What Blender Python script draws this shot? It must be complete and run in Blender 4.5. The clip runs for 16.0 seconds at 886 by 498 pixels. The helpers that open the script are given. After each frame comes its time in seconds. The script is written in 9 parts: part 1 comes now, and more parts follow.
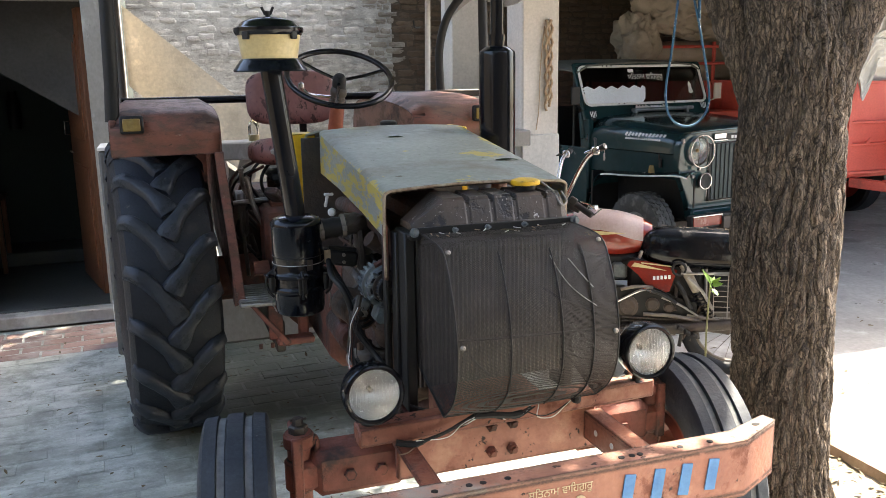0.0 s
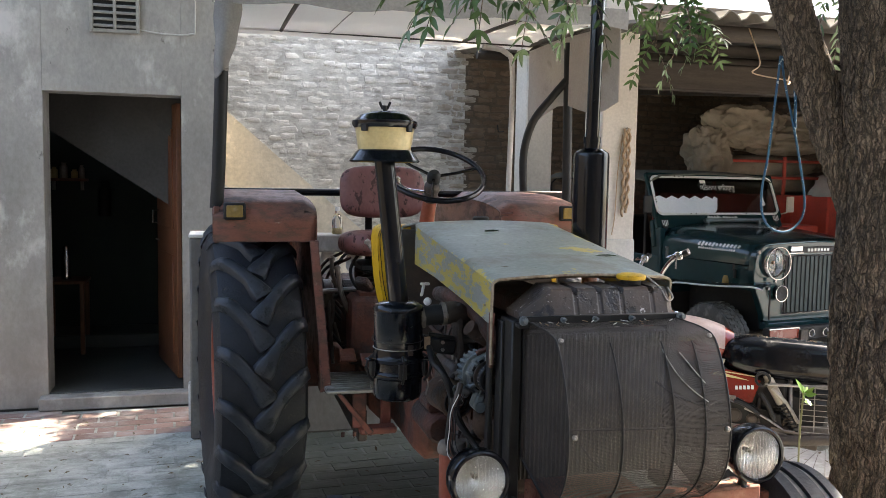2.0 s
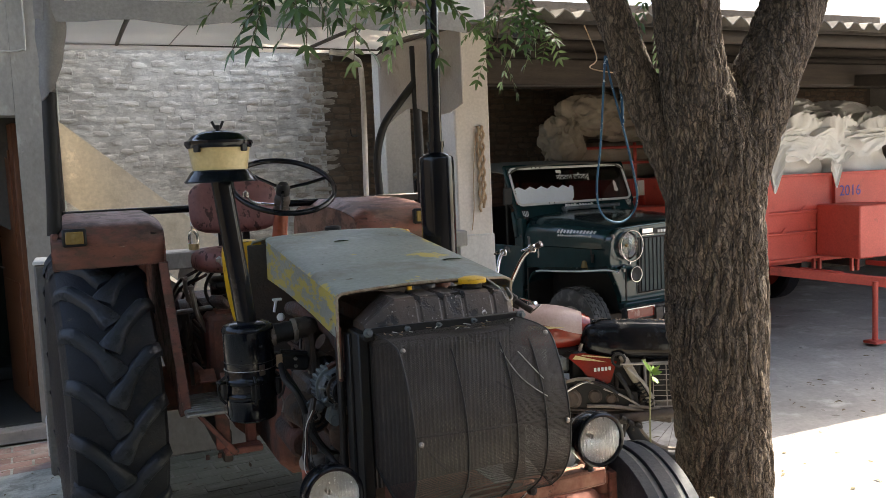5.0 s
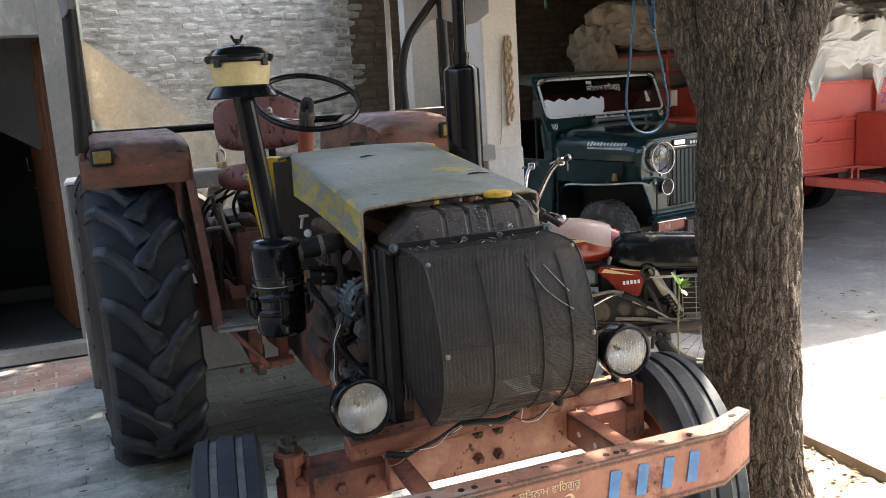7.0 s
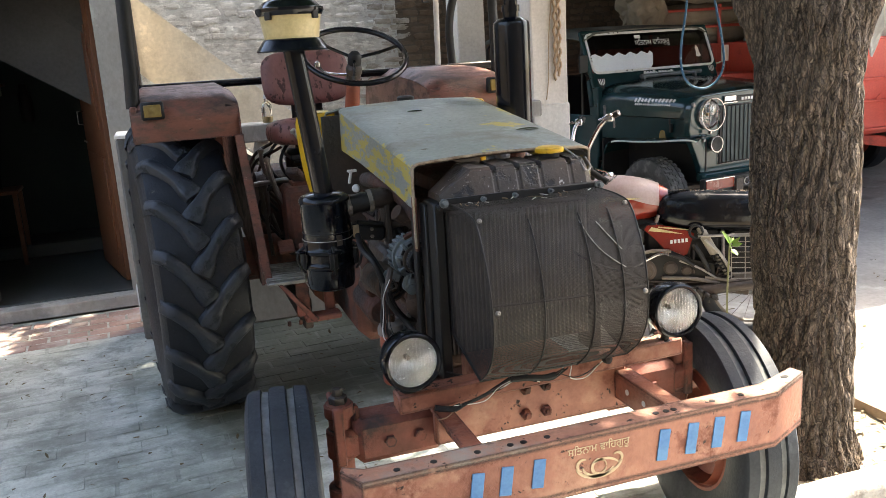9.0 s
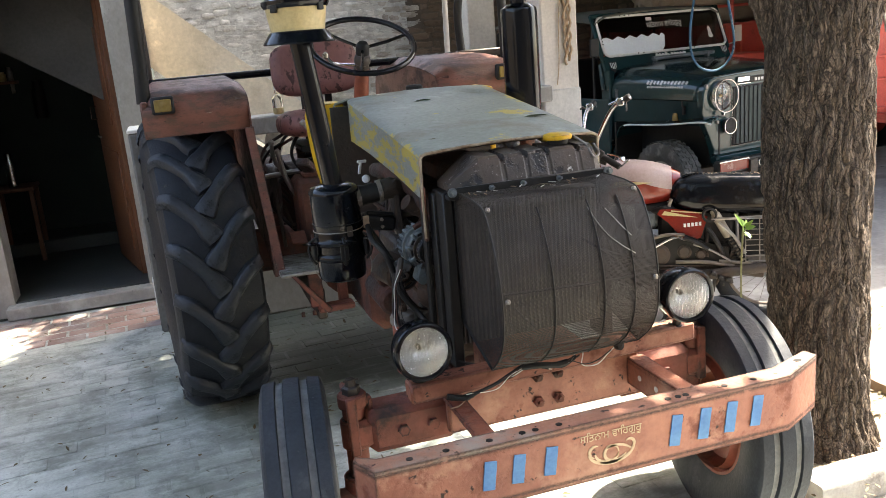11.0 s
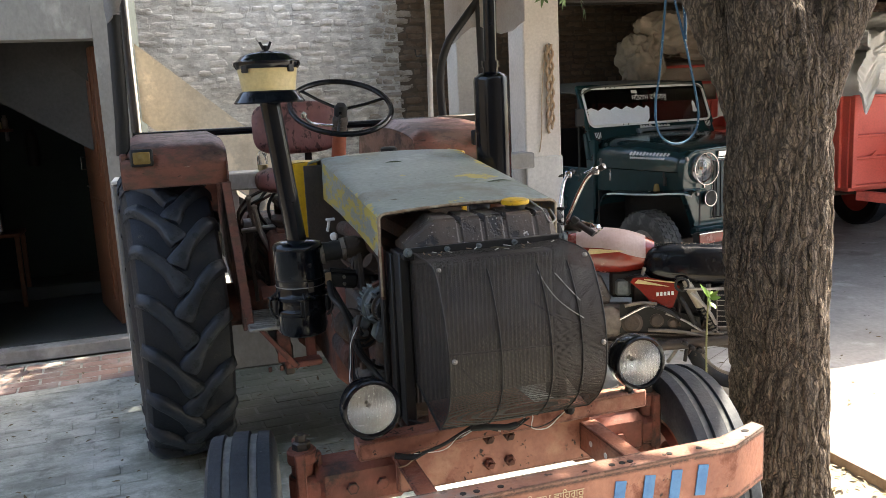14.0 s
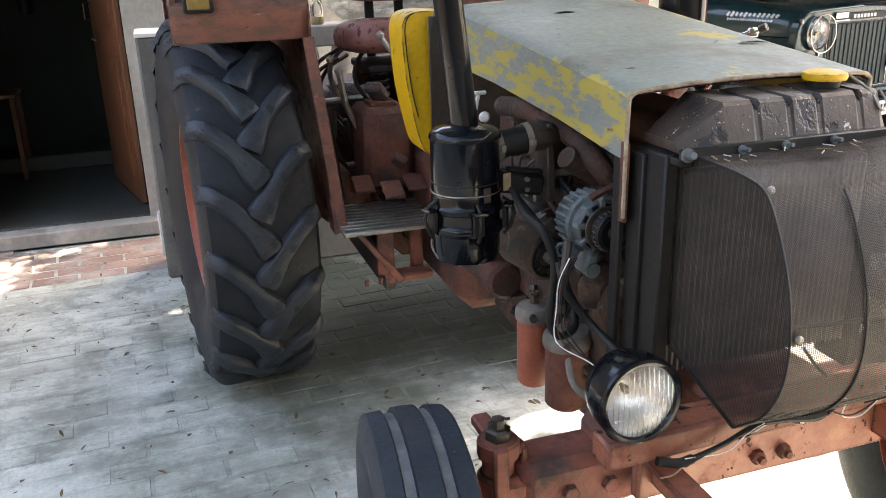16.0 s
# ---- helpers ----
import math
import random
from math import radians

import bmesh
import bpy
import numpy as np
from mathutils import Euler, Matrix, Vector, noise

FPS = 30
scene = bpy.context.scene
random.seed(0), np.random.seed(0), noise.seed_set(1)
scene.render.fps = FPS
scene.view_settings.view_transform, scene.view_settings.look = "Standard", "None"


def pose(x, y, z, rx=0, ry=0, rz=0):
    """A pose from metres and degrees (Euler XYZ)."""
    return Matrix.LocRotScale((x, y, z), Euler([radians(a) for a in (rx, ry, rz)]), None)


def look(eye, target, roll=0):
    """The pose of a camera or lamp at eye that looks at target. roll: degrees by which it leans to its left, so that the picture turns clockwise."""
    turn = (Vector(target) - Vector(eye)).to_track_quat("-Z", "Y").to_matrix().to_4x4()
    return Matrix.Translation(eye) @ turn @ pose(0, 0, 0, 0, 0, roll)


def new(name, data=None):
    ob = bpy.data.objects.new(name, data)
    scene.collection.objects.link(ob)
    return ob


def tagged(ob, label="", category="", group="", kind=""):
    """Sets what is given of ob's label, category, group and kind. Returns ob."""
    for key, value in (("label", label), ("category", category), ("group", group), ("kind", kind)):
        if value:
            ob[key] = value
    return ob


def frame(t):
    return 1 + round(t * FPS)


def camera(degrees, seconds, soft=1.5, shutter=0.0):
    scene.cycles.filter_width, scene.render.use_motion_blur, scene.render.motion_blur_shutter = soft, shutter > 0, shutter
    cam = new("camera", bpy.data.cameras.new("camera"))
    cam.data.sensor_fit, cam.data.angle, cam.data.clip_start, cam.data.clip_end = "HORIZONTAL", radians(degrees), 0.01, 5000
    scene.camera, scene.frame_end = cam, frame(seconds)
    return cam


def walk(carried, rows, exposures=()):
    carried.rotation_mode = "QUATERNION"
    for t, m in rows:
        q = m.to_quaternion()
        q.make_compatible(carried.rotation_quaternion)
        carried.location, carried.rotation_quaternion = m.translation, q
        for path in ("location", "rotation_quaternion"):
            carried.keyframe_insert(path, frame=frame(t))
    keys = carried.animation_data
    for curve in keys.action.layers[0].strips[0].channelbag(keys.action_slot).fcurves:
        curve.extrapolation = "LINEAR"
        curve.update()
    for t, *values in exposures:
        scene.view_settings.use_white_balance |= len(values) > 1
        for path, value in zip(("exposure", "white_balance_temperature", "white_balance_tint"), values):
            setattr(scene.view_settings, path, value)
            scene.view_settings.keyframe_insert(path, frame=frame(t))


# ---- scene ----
cam = camera(55.9, 16.0, soft=0.6)
PATH = [
    (0, (-0.866, -2.024, 1.688), (-0.243, -0.17, 1.271), -1.0),
    (0.5, (-0.888, -2.05, 1.672), (-0.377, -0.132, 1.432), -1.3),
    (1, (-0.946, -2.041, 1.649), (-0.459, -0.111, 1.46), -0.0),
    (1.5, (-1.007, -2.02, 1.649), (-0.526, -0.086, 1.482), 0.3),
    (2, (-1.034, -2.023, 1.645), (-0.516, -0.098, 1.478), 1.0),
    (2.5, (-1.031, -2.008, 1.674), (-0.26, -0.17, 1.508), 0.2),
    (3, (-1.062, -1.994, 1.674), (-0.231, -0.184, 1.488), -0.1),
    (5.3, (-0.928, -2.087, 1.696), (-0.155, -0.251, 1.512), -3.0),
    (5.5, (-0.927, -2.077, 1.695), (-0.17, -0.235, 1.504), -3.2),
    (6, (-0.928, -2.077, 1.693), (-0.192, -0.229, 1.483), -3.6),
    (6.5, (-0.917, -2.064, 1.688), (-0.202, -0.219, 1.402), -3.7),
    (7, (-0.917, -2.072, 1.687), (-0.215, -0.237, 1.31), -3.5),
    (7.5, (-0.943, -2.067, 1.685), (-0.267, -0.234, 1.258), -3.4),
    (8, (-0.951, -2.06, 1.682), (-0.303, -0.222, 1.23), -3.5),
    (8.5, (-0.951, -2.051, 1.682), (-0.33, -0.208, 1.218), -3.5),
    (9, (-0.942, -2.054, 1.684), (-0.342, -0.205, 1.212), -3.5),
    (11.3, (-0.921, -2.061, 1.691), (-0.361, -0.208, 1.19), -5.0),
    (11.5, (-0.917, -2.061, 1.683), (-0.353, -0.209, 1.184), -5.2),
    (12, (-0.909, -2.059, 1.69), (-0.349, -0.207, 1.185), -6.0),
    (12.5, (-0.917, -2.065, 1.695), (-0.36, -0.211, 1.193), -6.2),
    (13, (-0.911, -2.092, 1.701), (-0.357, -0.234, 1.211), -5.8),
    (13.5, (-0.851, -2.117, 1.699), (-0.275, -0.241, 1.315), -3.8),
    (14, (-0.829, -2.134, 1.686), (-0.241, -0.256, 1.33), -2.7),
    (14.5, (-0.901, -2.053, 1.682), (-0.312, -0.178, 1.315), -1.3),
    (14.9, (-1.031, -1.907, 1.686), (-0.437, -0.046, 1.259), -0.9),
    (15, (-1.056, -1.851, 1.684), (-0.467, 0.006, 1.231), -1.1),
    (15.5, (-1.11, -1.576, 1.628), (-0.522, 0.247, 1.054), -1.3),
    (16, (-1.103, -1.163, 1.615), (-0.52, 0.63, 0.947), -1.5),
]
walk(cam, [(t, look(eye, target, roll)) for t, eye, target, roll in PATH], exposures=[(0, 2.95, 7300, 10), (1.5, 2.92, 7200, 10), (2.2, 2.68, 7200, 10), (2.8, 1.95, 7700, 10), (3.2, 1.95, 7700, 10), (5.5, 2.44, 7300, 10), (6, 2.51, 7300, 10), (7, 2.62, 7200, 10), (9, 2.95, 7500, 10), (12.5, 2.92, 7500, 10), (13, 2.93, 7500, 10), (13.5, 2.68, 7400, 10), (14.2, 2.68, 7400, 10), (15, 2.93, 7300, 12), (16, 3.50, 7800, 12)])


# world, sun, exposure
world = bpy.data.worlds.new("sky")
scene.world = world
world.use_nodes = True
wn = world.node_tree
sky = wn.nodes.new("ShaderNodeTexSky")
sky.sky_type, sky.sun_disc = "NISHITA", False
SUN = Vector((0.62, 0.16, 1.0)).normalized()
sky.sun_elevation = math.asin(SUN.z)
sky.sun_rotation = math.atan2(SUN.x, SUN.y)
sky.air_density, sky.dust_density = 1.0, 3.0
wn.links.new(sky.outputs[0], wn.nodes["Background"].inputs[0])
wn.nodes["Background"].inputs[1].default_value = 0.15
sun = new("sun", bpy.data.lights.new("sun", "SUN"))
sun.data.energy, sun.data.angle, sun.data.color = 4.0, radians(0.6), (1.0, 0.95, 0.87)
sun.matrix_world = look(SUN * 20, (0, 0, 0))


# ---- mesh and material helpers ----
def rot(rx=0, ry=0, rz=0):
    return Euler([radians(a) for a in (rx, ry, rz)]).to_matrix().to_4x4()


class G:
    """Gathers vertices and faces of one part."""

    def __init__(self):
        self.v, self.f = [], []

    def add(self, verts, faces, m=None):
        o = len(self.v)
        self.v += [tuple(m @ Vector(p)) if m else tuple(p) for p in verts]
        self.f += [tuple(i + o for i in f) for f in faces]
        return self

    def box(self, c, s, m=None, bev=0.004):
        """A box of size s with chamfered edges round the centre c."""
        hx, hy, hz = s[0] / 2, s[1] / 2, s[2] / 2
        b = min(bev, hx * 0.45, hy * 0.45, hz * 0.45)
        vs, idx = [], {}
        for sx in (-1, 1):
            for sy in (-1, 1):
                for sz in (-1, 1):
                    for a in range(3):
                        p = [sx * (hx - b), sy * (hy - b), sz * (hz - b)]
                        p[a] = (sx * hx, sy * hy, sz * hz)[a]
                        idx[sx, sy, sz, a] = len(vs)
                        vs.append(p)
        fs = []
        sg = (-1, 1)
        for a in range(3):
            o1, o2 = [k for k in range(3) if k != a]
            for sa in sg:
                q = []
                for u, w in ((-1, -1), (1, -1), (1, 1), (-1, 1)):
                    k = [0, 0, 0]
                    k[a], k[o1], k[o2] = sa, u, w
                    q.append(idx[k[0], k[1], k[2], a])
                fs.append(q)
            for u in sg:
                for w in sg:
                    k0, k1 = [0, 0, 0], [0, 0, 0]
                    k0[a], k1[a] = -1, 1
                    k0[o1] = k1[o1] = u
                    k0[o2] = k1[o2] = w
                    fs.append((idx[(*k0, o1)], idx[(*k1, o1)], idx[(*k1, o2)], idx[(*k0, o2)]))
        for x in sg:
            for y in sg:
                for z in sg:
                    fs.append((idx[x, y, z, 0], idx[x, y, z, 1], idx[x, y, z, 2]))
        mm = Matrix.Translation(c) @ (m if m else Matrix())
        return self.add(vs, fs, mm)

    def lathe(self, prof, m=None, n=24, closed=False, cap=True):
        """Turns the (radius, height) profile round the z axis."""
        vs, fs = [], []
        k = len(prof)
        for i in range(n):
            a = 2 * math.pi * i / n
            vs += [(r * math.cos(a), r * math.sin(a), h) for r, h in prof]
        for i in range(n):
            j = (i + 1) % n
            for q in range(k if closed else k - 1):
                w = (q + 1) % k
                fs.append((i * k + q, j * k + q, j * k + w, i * k + w))
        if cap and not closed:
            if prof[0][0] > 1e-5:
                fs.append([i * k for i in range(n)][::-1])
            if prof[-1][0] > 1e-5:
                fs.append([i * k + k - 1 for i in range(n)])
        return self.add(vs, fs, m)

    def cyl(self, p0, p1, r0, r1=None, n=16, bev=0.0):
        r1 = r0 if r1 is None else r1
        p0, p1 = Vector(p0), Vector(p1)
        h = (p1 - p0).length
        m = Matrix.Translation(p0) @ (p1 - p0).to_track_quat("Z", "Y").to_matrix().to_4x4()
        prof = [(r0, 0), (r1, h)]
        if bev:
            prof = [(r0 - bev, 0), (r0, bev), (r1, h - bev), (r1 - bev, h)]
        return self.lathe(prof, m, n)

    def tube(self, pts, r, n=8, closed=False, radii=None):
        pts = [Vector(p) for p in pts]
        k = len(pts)
        vs, fs = [], []
        up = None
        for i, p in enumerate(pts):
            a = pts[(i - 1) % k] if closed or i else p
            b = pts[(i + 1) % k] if closed or i < k - 1 else p
            d = (b - a).normalized()
            if up is None:
                up = d.orthogonal().normalized()
            up = (up - d * up.dot(d)).normalized()
            w = d.cross(up)
            rr = radii[i] if radii else r
            vs += [p + (up * math.cos(2 * math.pi * q / n) + w * math.sin(2 * math.pi * q / n)) * rr for q in range(n)]
        for i in range(k if closed else k - 1):
            j = (i + 1) % k
            for q in range(n):
                w = (q + 1) % n
                fs.append((i * n + q, i * n + w, j * n + w, j * n + q))
        if not closed:
            fs.append(list(range(n))[::-1])
            fs.append([(k - 1) * n + q for q in range(n)])
        return self.add(vs, fs)

    def prism(self, poly, m, depth):
        """A polygon in the xy plane, extruded along z by depth, moved by m."""
        k = len(poly)
        vs = [(x, y, 0) for x, y in poly] + [(x, y, depth) for x, y in poly]
        fs = [list(range(k))[::-1], [k + i for i in range(k)]]
        fs += [(i, (i + 1) % k, k + (i + 1) % k, k + i) for i in range(k)]
        return self.add(vs, fs, m)

    def sheet(self, grid, thick=0.0):
        """A grid of points, thickened downwards along its normals."""
        a, b = len(grid), len(grid[0])
        g = [[Vector(p) for p in row] for row in grid]
        vs = [p for row in g for p in row]
        fs = [(i * b + j, i * b + j + 1, (i + 1) * b + j + 1, (i + 1) * b + j) for i in range(a - 1) for j in range(b - 1)]
        if thick:
            o = a * b
            for i in range(a):
                for j in range(b):
                    du = g[min(i + 1, a - 1)][j] - g[max(i - 1, 0)][j]
                    dv = g[i][min(j + 1, b - 1)] - g[i][max(j - 1, 0)]
                    nrm = du.cross(dv)
                    nrm = nrm.normalized() if nrm.length > 1e-9 else Vector((0, 0, 1))
                    vs.append(g[i][j] - nrm * thick)
            fs += [tuple(reversed([q + o for q in f])) for f in fs]
            ring = [j for j in range(b)] + [i * b + b - 1 for i in range(1, a)] + [(a - 1) * b + j for j in range(b - 2, -1, -1)] + [i * b for i in range(a - 2, 0, -1)]
            for q in range(len(ring)):
                w = ring[(q + 1) % len(ring)]
                fs.append((ring[q], w, w + o, ring[q] + o))
        return self.add(vs, fs)

    def torus(self, m, R, r, n=32, k=8):
        return self.tube([m @ Vector((R * math.cos(2 * math.pi * i / n), R * math.sin(2 * math.pi * i / n), 0)) for i in range(n)], r, k, closed=True)

    def mesh(self, name, mat, sharp=38):
        me = bpy.data.meshes.new(name)
        me.from_pydata(self.v, [], self.f)
        bm = bmesh.new()
        bm.from_mesh(me)
        bmesh.ops.recalc_face_normals(bm, faces=bm.faces)
        bm.to_mesh(me)
        bm.free()
        me.materials.append(mat)
        me.polygons.foreach_set("use_smooth", [True] * len(me.polygons))
        me.set_sharp_from_angle(angle=radians(sharp))
        return me


def part(name, g, mat, parent, label="", sharp=38, kind=""):
    ob = new(name, g.mesh(name, mat, sharp))
    ob.parent = parent
    return tagged(ob, label, "", "", kind)


def thing(name, label, category, m=None, group="", kind=""):
    ob = new(name)
    ob.empty_display_size = 0.1
    if m:
        ob.matrix_basis = m
    return tagged(ob, label, category, group, kind)


def solid(name, g, mat, label, category="", kind="", group="", m=None, sharp=38):
    ob = new(name, g.mesh(name, mat, sharp))
    if m:
        ob.matrix_basis = m
    return tagged(ob, label, category, group, kind)


def paint(name, c1, c2=None, rough=0.6, metal=0.0, scale=6.0, fine=80.0, bump=0.15, wear=(), coat=0.0, spread=(0.35, 0.65), stretch=None, per_piece=0.0, dist=0.004, spec=0.5, edge=None):
    """Two-tone surface with fine grain; wear: rows of (colour, scale, from, to, roughness, detail)."""
    mat = bpy.data.materials.new(name)
    mat.use_nodes = True
    nt = mat.node_tree
    N, L = nt.nodes, nt.links
    bsdf = N["Principled BSDF"]
    tc = N.new("ShaderNodeTexCoord")
    vec = tc.outputs["Object"]
    if stretch:
        mp = N.new("ShaderNodeMapping")
        mp.inputs["Scale"].default_value = stretch
        L.new(vec, mp.inputs[0])
        vec = mp.outputs[0]
    if per_piece:
        oi = N.new("ShaderNodeObjectInfo")
        ad = N.new("ShaderNodeVectorMath")
        ad.operation = "ADD"
        cb = N.new("ShaderNodeCombineXYZ")
        ml = N.new("ShaderNodeMath")
        ml.operation = "MULTIPLY"
        ml.inputs[1].default_value = 37.0
        L.new(oi.outputs["Random"], ml.inputs[0])
        L.new(ml.outputs[0], cb.inputs[0])
        L.new(vec, ad.inputs[0])
        L.new(cb.outputs[0], ad.inputs[1])
        vec = ad.outputs[0]

    def noise_at(s, detail=5.0, rgh=0.6):
        n = N.new("ShaderNodeTexNoise")
        n.inputs["Scale"].default_value, n.inputs["Detail"].default_value, n.inputs["Roughness"].default_value = s, detail, rgh
        L.new(vec, n.inputs["Vector"])
        return n.outputs["Fac"]

    def ramp(fac, a, b):
        r = N.new("ShaderNodeMapRange")
        r.inputs["From Min"].default_value, r.inputs["From Max"].default_value = a, b
        L.new(fac, r.inputs["Value"])
        return r.outputs[0]

    def mix(fac, a, b, kind="RGBA"):
        x = N.new("ShaderNodeMix")
        x.data_type = kind
        ins = {"RGBA": (6, 7, 2), "FLOAT": (2, 3, 0)}[kind]
        L.new(fac, x.inputs[0])
        for i, val in zip(ins[:2], (a, b)):
            if hasattr(val, "is_output"):
                L.new(val, x.inputs[i])
            else:
                x.inputs[i].default_value = (*val, 1) if kind == "RGBA" else val
        return x.outputs[ins[2]]

    c2 = c2 or tuple(q * 0.8 for q in c1)
    col = mix(ramp(noise_at(scale), *spread), c1, c2)
    grain = noise_at(fine, 3.0)
    g2 = mix(ramp(grain, 0.3, 0.75), (1.0, 1.0, 1.0), (0.8, 0.8, 0.8))
    mu = N.new("ShaderNodeMix")
    mu.data_type, mu.blend_type = "RGBA", "MULTIPLY"
    mu.inputs[0].default_value = 1.0
    L.new(col, mu.inputs[6])
    L.new(g2, mu.inputs[7])
    col = mu.outputs[2]
    if per_piece:
        oi2 = N.new("ShaderNodeObjectInfo")
        geo = N.new("ShaderNodeNewGeometry")
        sm = N.new("ShaderNodeMath")
        sm.operation = "ADD"
        L.new(oi2.outputs["Random"], sm.inputs[0])
        L.new(geo.outputs["Random Per Island"], sm.inputs[1])
        fr = N.new("ShaderNodeMath")
        fr.operation = "FRACT"
        L.new(sm.outputs[0], fr.inputs[0])
        hs = N.new("ShaderNodeHueSaturation")
        L.new(col, hs.inputs["Color"])
        rv = N.new("ShaderNodeMapRange")
        rv.inputs["To Min"].default_value, rv.inputs["To Max"].default_value = 1 - per_piece, 1 + per_piece
        L.new(fr.outputs[0], rv.inputs["Value"])
        L.new(rv.outputs[0], hs.inputs["Value"])
        col = hs.outputs[0]
    rg = mix(grain, rough * 0.85, min(1.0, rough * 1.15), "FLOAT")
    height = grain
    for wc, ws, wa, wb, wr, wd in wear:
        w = ramp(noise_at(ws, wd, 0.65), wa, wb)
        col = mix(w, col, wc)
        rg = mix(w, rg, wr, "FLOAT")
        hsub = N.new("ShaderNodeMath")
        hsub.operation = "SUBTRACT"
        L.new(height, hsub.inputs[0])
        L.new(w, hsub.inputs[1])
        height = hsub.outputs[0]
    if edge:
        ec, er, amount = edge
        bv = N.new("ShaderNodeBevel")
        bv.samples = 6
        bv.inputs["Radius"].default_value = er
        ge = N.new("ShaderNodeNewGeometry")
        dt = N.new("ShaderNodeVectorMath")
        dt.operation = "DOT_PRODUCT"
        L.new(bv.outputs[0], dt.inputs[0])
        L.new(ge.outputs["Normal"], dt.inputs[1])
        worn = N.new("ShaderNodeMath")
        worn.operation = "MULTIPLY"
        L.new(ramp(dt.outputs["Value"], 0.985, 0.86), worn.inputs[0])
        L.new(ramp(noise_at(14.0, 6.0, 0.7), 0.62 - amount * 0.3, 0.70 - amount * 0.3), worn.inputs[1])
        col = mix(worn.outputs[0], col, ec)
        rg = mix(worn.outputs[0], rg, 0.85, "FLOAT")
    L.new(col, bsdf.inputs["Base Color"])
    L.new(rg, bsdf.inputs["Roughness"])
    bsdf.inputs["Metallic"].default_value = metal
    bsdf.inputs["Coat Weight"].default_value = coat
    bsdf.inputs["Specular IOR Level"].default_value = spec
    if bump:
        bp = N.new("ShaderNodeBump")
        bp.inputs["Strength"].default_value, bp.inputs["Distance"].default_value = bump, dist
        L.new(height, bp.inputs["Height"])
        L.new(bp.outputs[0], bsdf.inputs["Normal"])
    return mat


def smooth_path(pts, n=6):
    """Catmull-Rom through the points."""
    p = [Vector(q) for q in pts]
    p = [p[0] * 2 - p[1]] + p + [p[-1] * 2 - p[-2]]
    out = []
    for i in range(1, len(p) - 2):
        for k in range(n):
            t = k / n
            out.append(0.5 * (2 * p[i] + (p[i + 1] - p[i - 1]) * t + (2 * p[i - 1] - 5 * p[i] + 4 * p[i + 1] - p[i + 2]) * t * t + (3 * p[i] - p[i - 1] - 3 * p[i + 1] + p[i + 2]) * t ** 3))
    return out + [p[-2]]


# ---- materials ----
m_plaster = paint("grey_plaster", (0.395, 0.373, 0.340), (0.275, 0.260, 0.236), 0.9, scale=1.1, fine=45, bump=0.35, stretch=(1, 1, 0.6), wear=(((0.22, 0.205, 0.19), 1.9, 0.54, 0.70, 0.9, 9), ((0.52, 0.495, 0.46), 2.7, 0.58, 0.68, 0.9, 8), ((0.15, 0.135, 0.12), 8, 0.66, 0.71, 0.9, 6)))
m_plaster_light = paint("pale_plaster", (0.62, 0.60, 0.56), (0.50, 0.48, 0.45), 0.9, scale=1.5, fine=50, bump=0.2)
m_plaster_tan = paint("tan_plaster", (0.76, 0.665, 0.52), (0.62, 0.54, 0.41), 0.9, scale=1.8, fine=40, bump=0.25, wear=(((0.47, 0.395, 0.285), 2.2, 0.50, 0.62, 0.9, 9), ((0.82, 0.71, 0.55), 4.0, 0.58, 0.66, 0.9, 7)))
# Indoor shade is put into this colour, darker than the green itself.
m_inner = paint("shaded_green_wall", (0.032, 0.046, 0.042), (0.022, 0.033, 0.031), 0.85, scale=2, bump=0.2)
m_redbrick = paint("worn_red_brick", (0.31, 0.20, 0.172), (0.25, 0.175, 0.155), 0.85, scale=5, fine=60, bump=0.4, per_piece=0.2, wear=(((0.40, 0.37, 0.34), 2.6, 0.46, 0.66, 0.85, 8),))
m_concrete = paint("yard_concrete", (0.37, 0.355, 0.33), (0.27, 0.26, 0.24), 0.85, scale=1.3, fine=30, bump=0.4, wear=(((0.19, 0.18, 0.165), 1.7, 0.54, 0.66, 0.8, 10), ((0.43, 0.42, 0.395), 3.1, 0.56, 0.68, 0.85, 9), ((0.10, 0.095, 0.085), 9, 0.66, 0.70, 0.9, 6)))
m_kerbgrey = paint("weathered_cement_kerb", (0.46, 0.45, 0.42), (0.32, 0.31, 0.29), 0.9, scale=4, fine=60, bump=0.4, wear=(((0.22, 0.21, 0.19), 7, 0.56, 0.68, 0.9, 9),))
m_kerb = paint("brownish_kerb", (0.36, 0.27, 0.20), (0.24, 0.17, 0.12), 0.9, scale=5, fine=60, bump=0.4)
m_earth = paint("dry_earth", (0.33, 0.28, 0.20), (0.22, 0.185, 0.13), 0.95, scale=6, fine=70, bump=0.8, dist=0.01)
# Scuffed lugs, coloured lighter than the carcass to paint light on their tops.
m_lug = paint("scuffed_lit_lug_rubber", (0.020, 0.026, 0.037), (0.012, 0.016, 0.023), 0.5, scale=9, fine=90, bump=0.45, wear=(((0.055, 0.058, 0.063), 7.0, 0.56, 0.8, 0.9, 7), ((0.008, 0.013, 0.016), 22, 0.56, 0.64, 0.8, 6)), spec=0.45)
# Rubber lightened beyond its own tone to stand in for light on it.
m_jeeptyre = paint("lightened_jeep_tyre", (0.055, 0.055, 0.052), (0.085, 0.083, 0.078), 0.85, scale=8, fine=90, bump=0.4, wear=(((0.16, 0.155, 0.145), 9, 0.55, 0.7, 0.9, 6),))
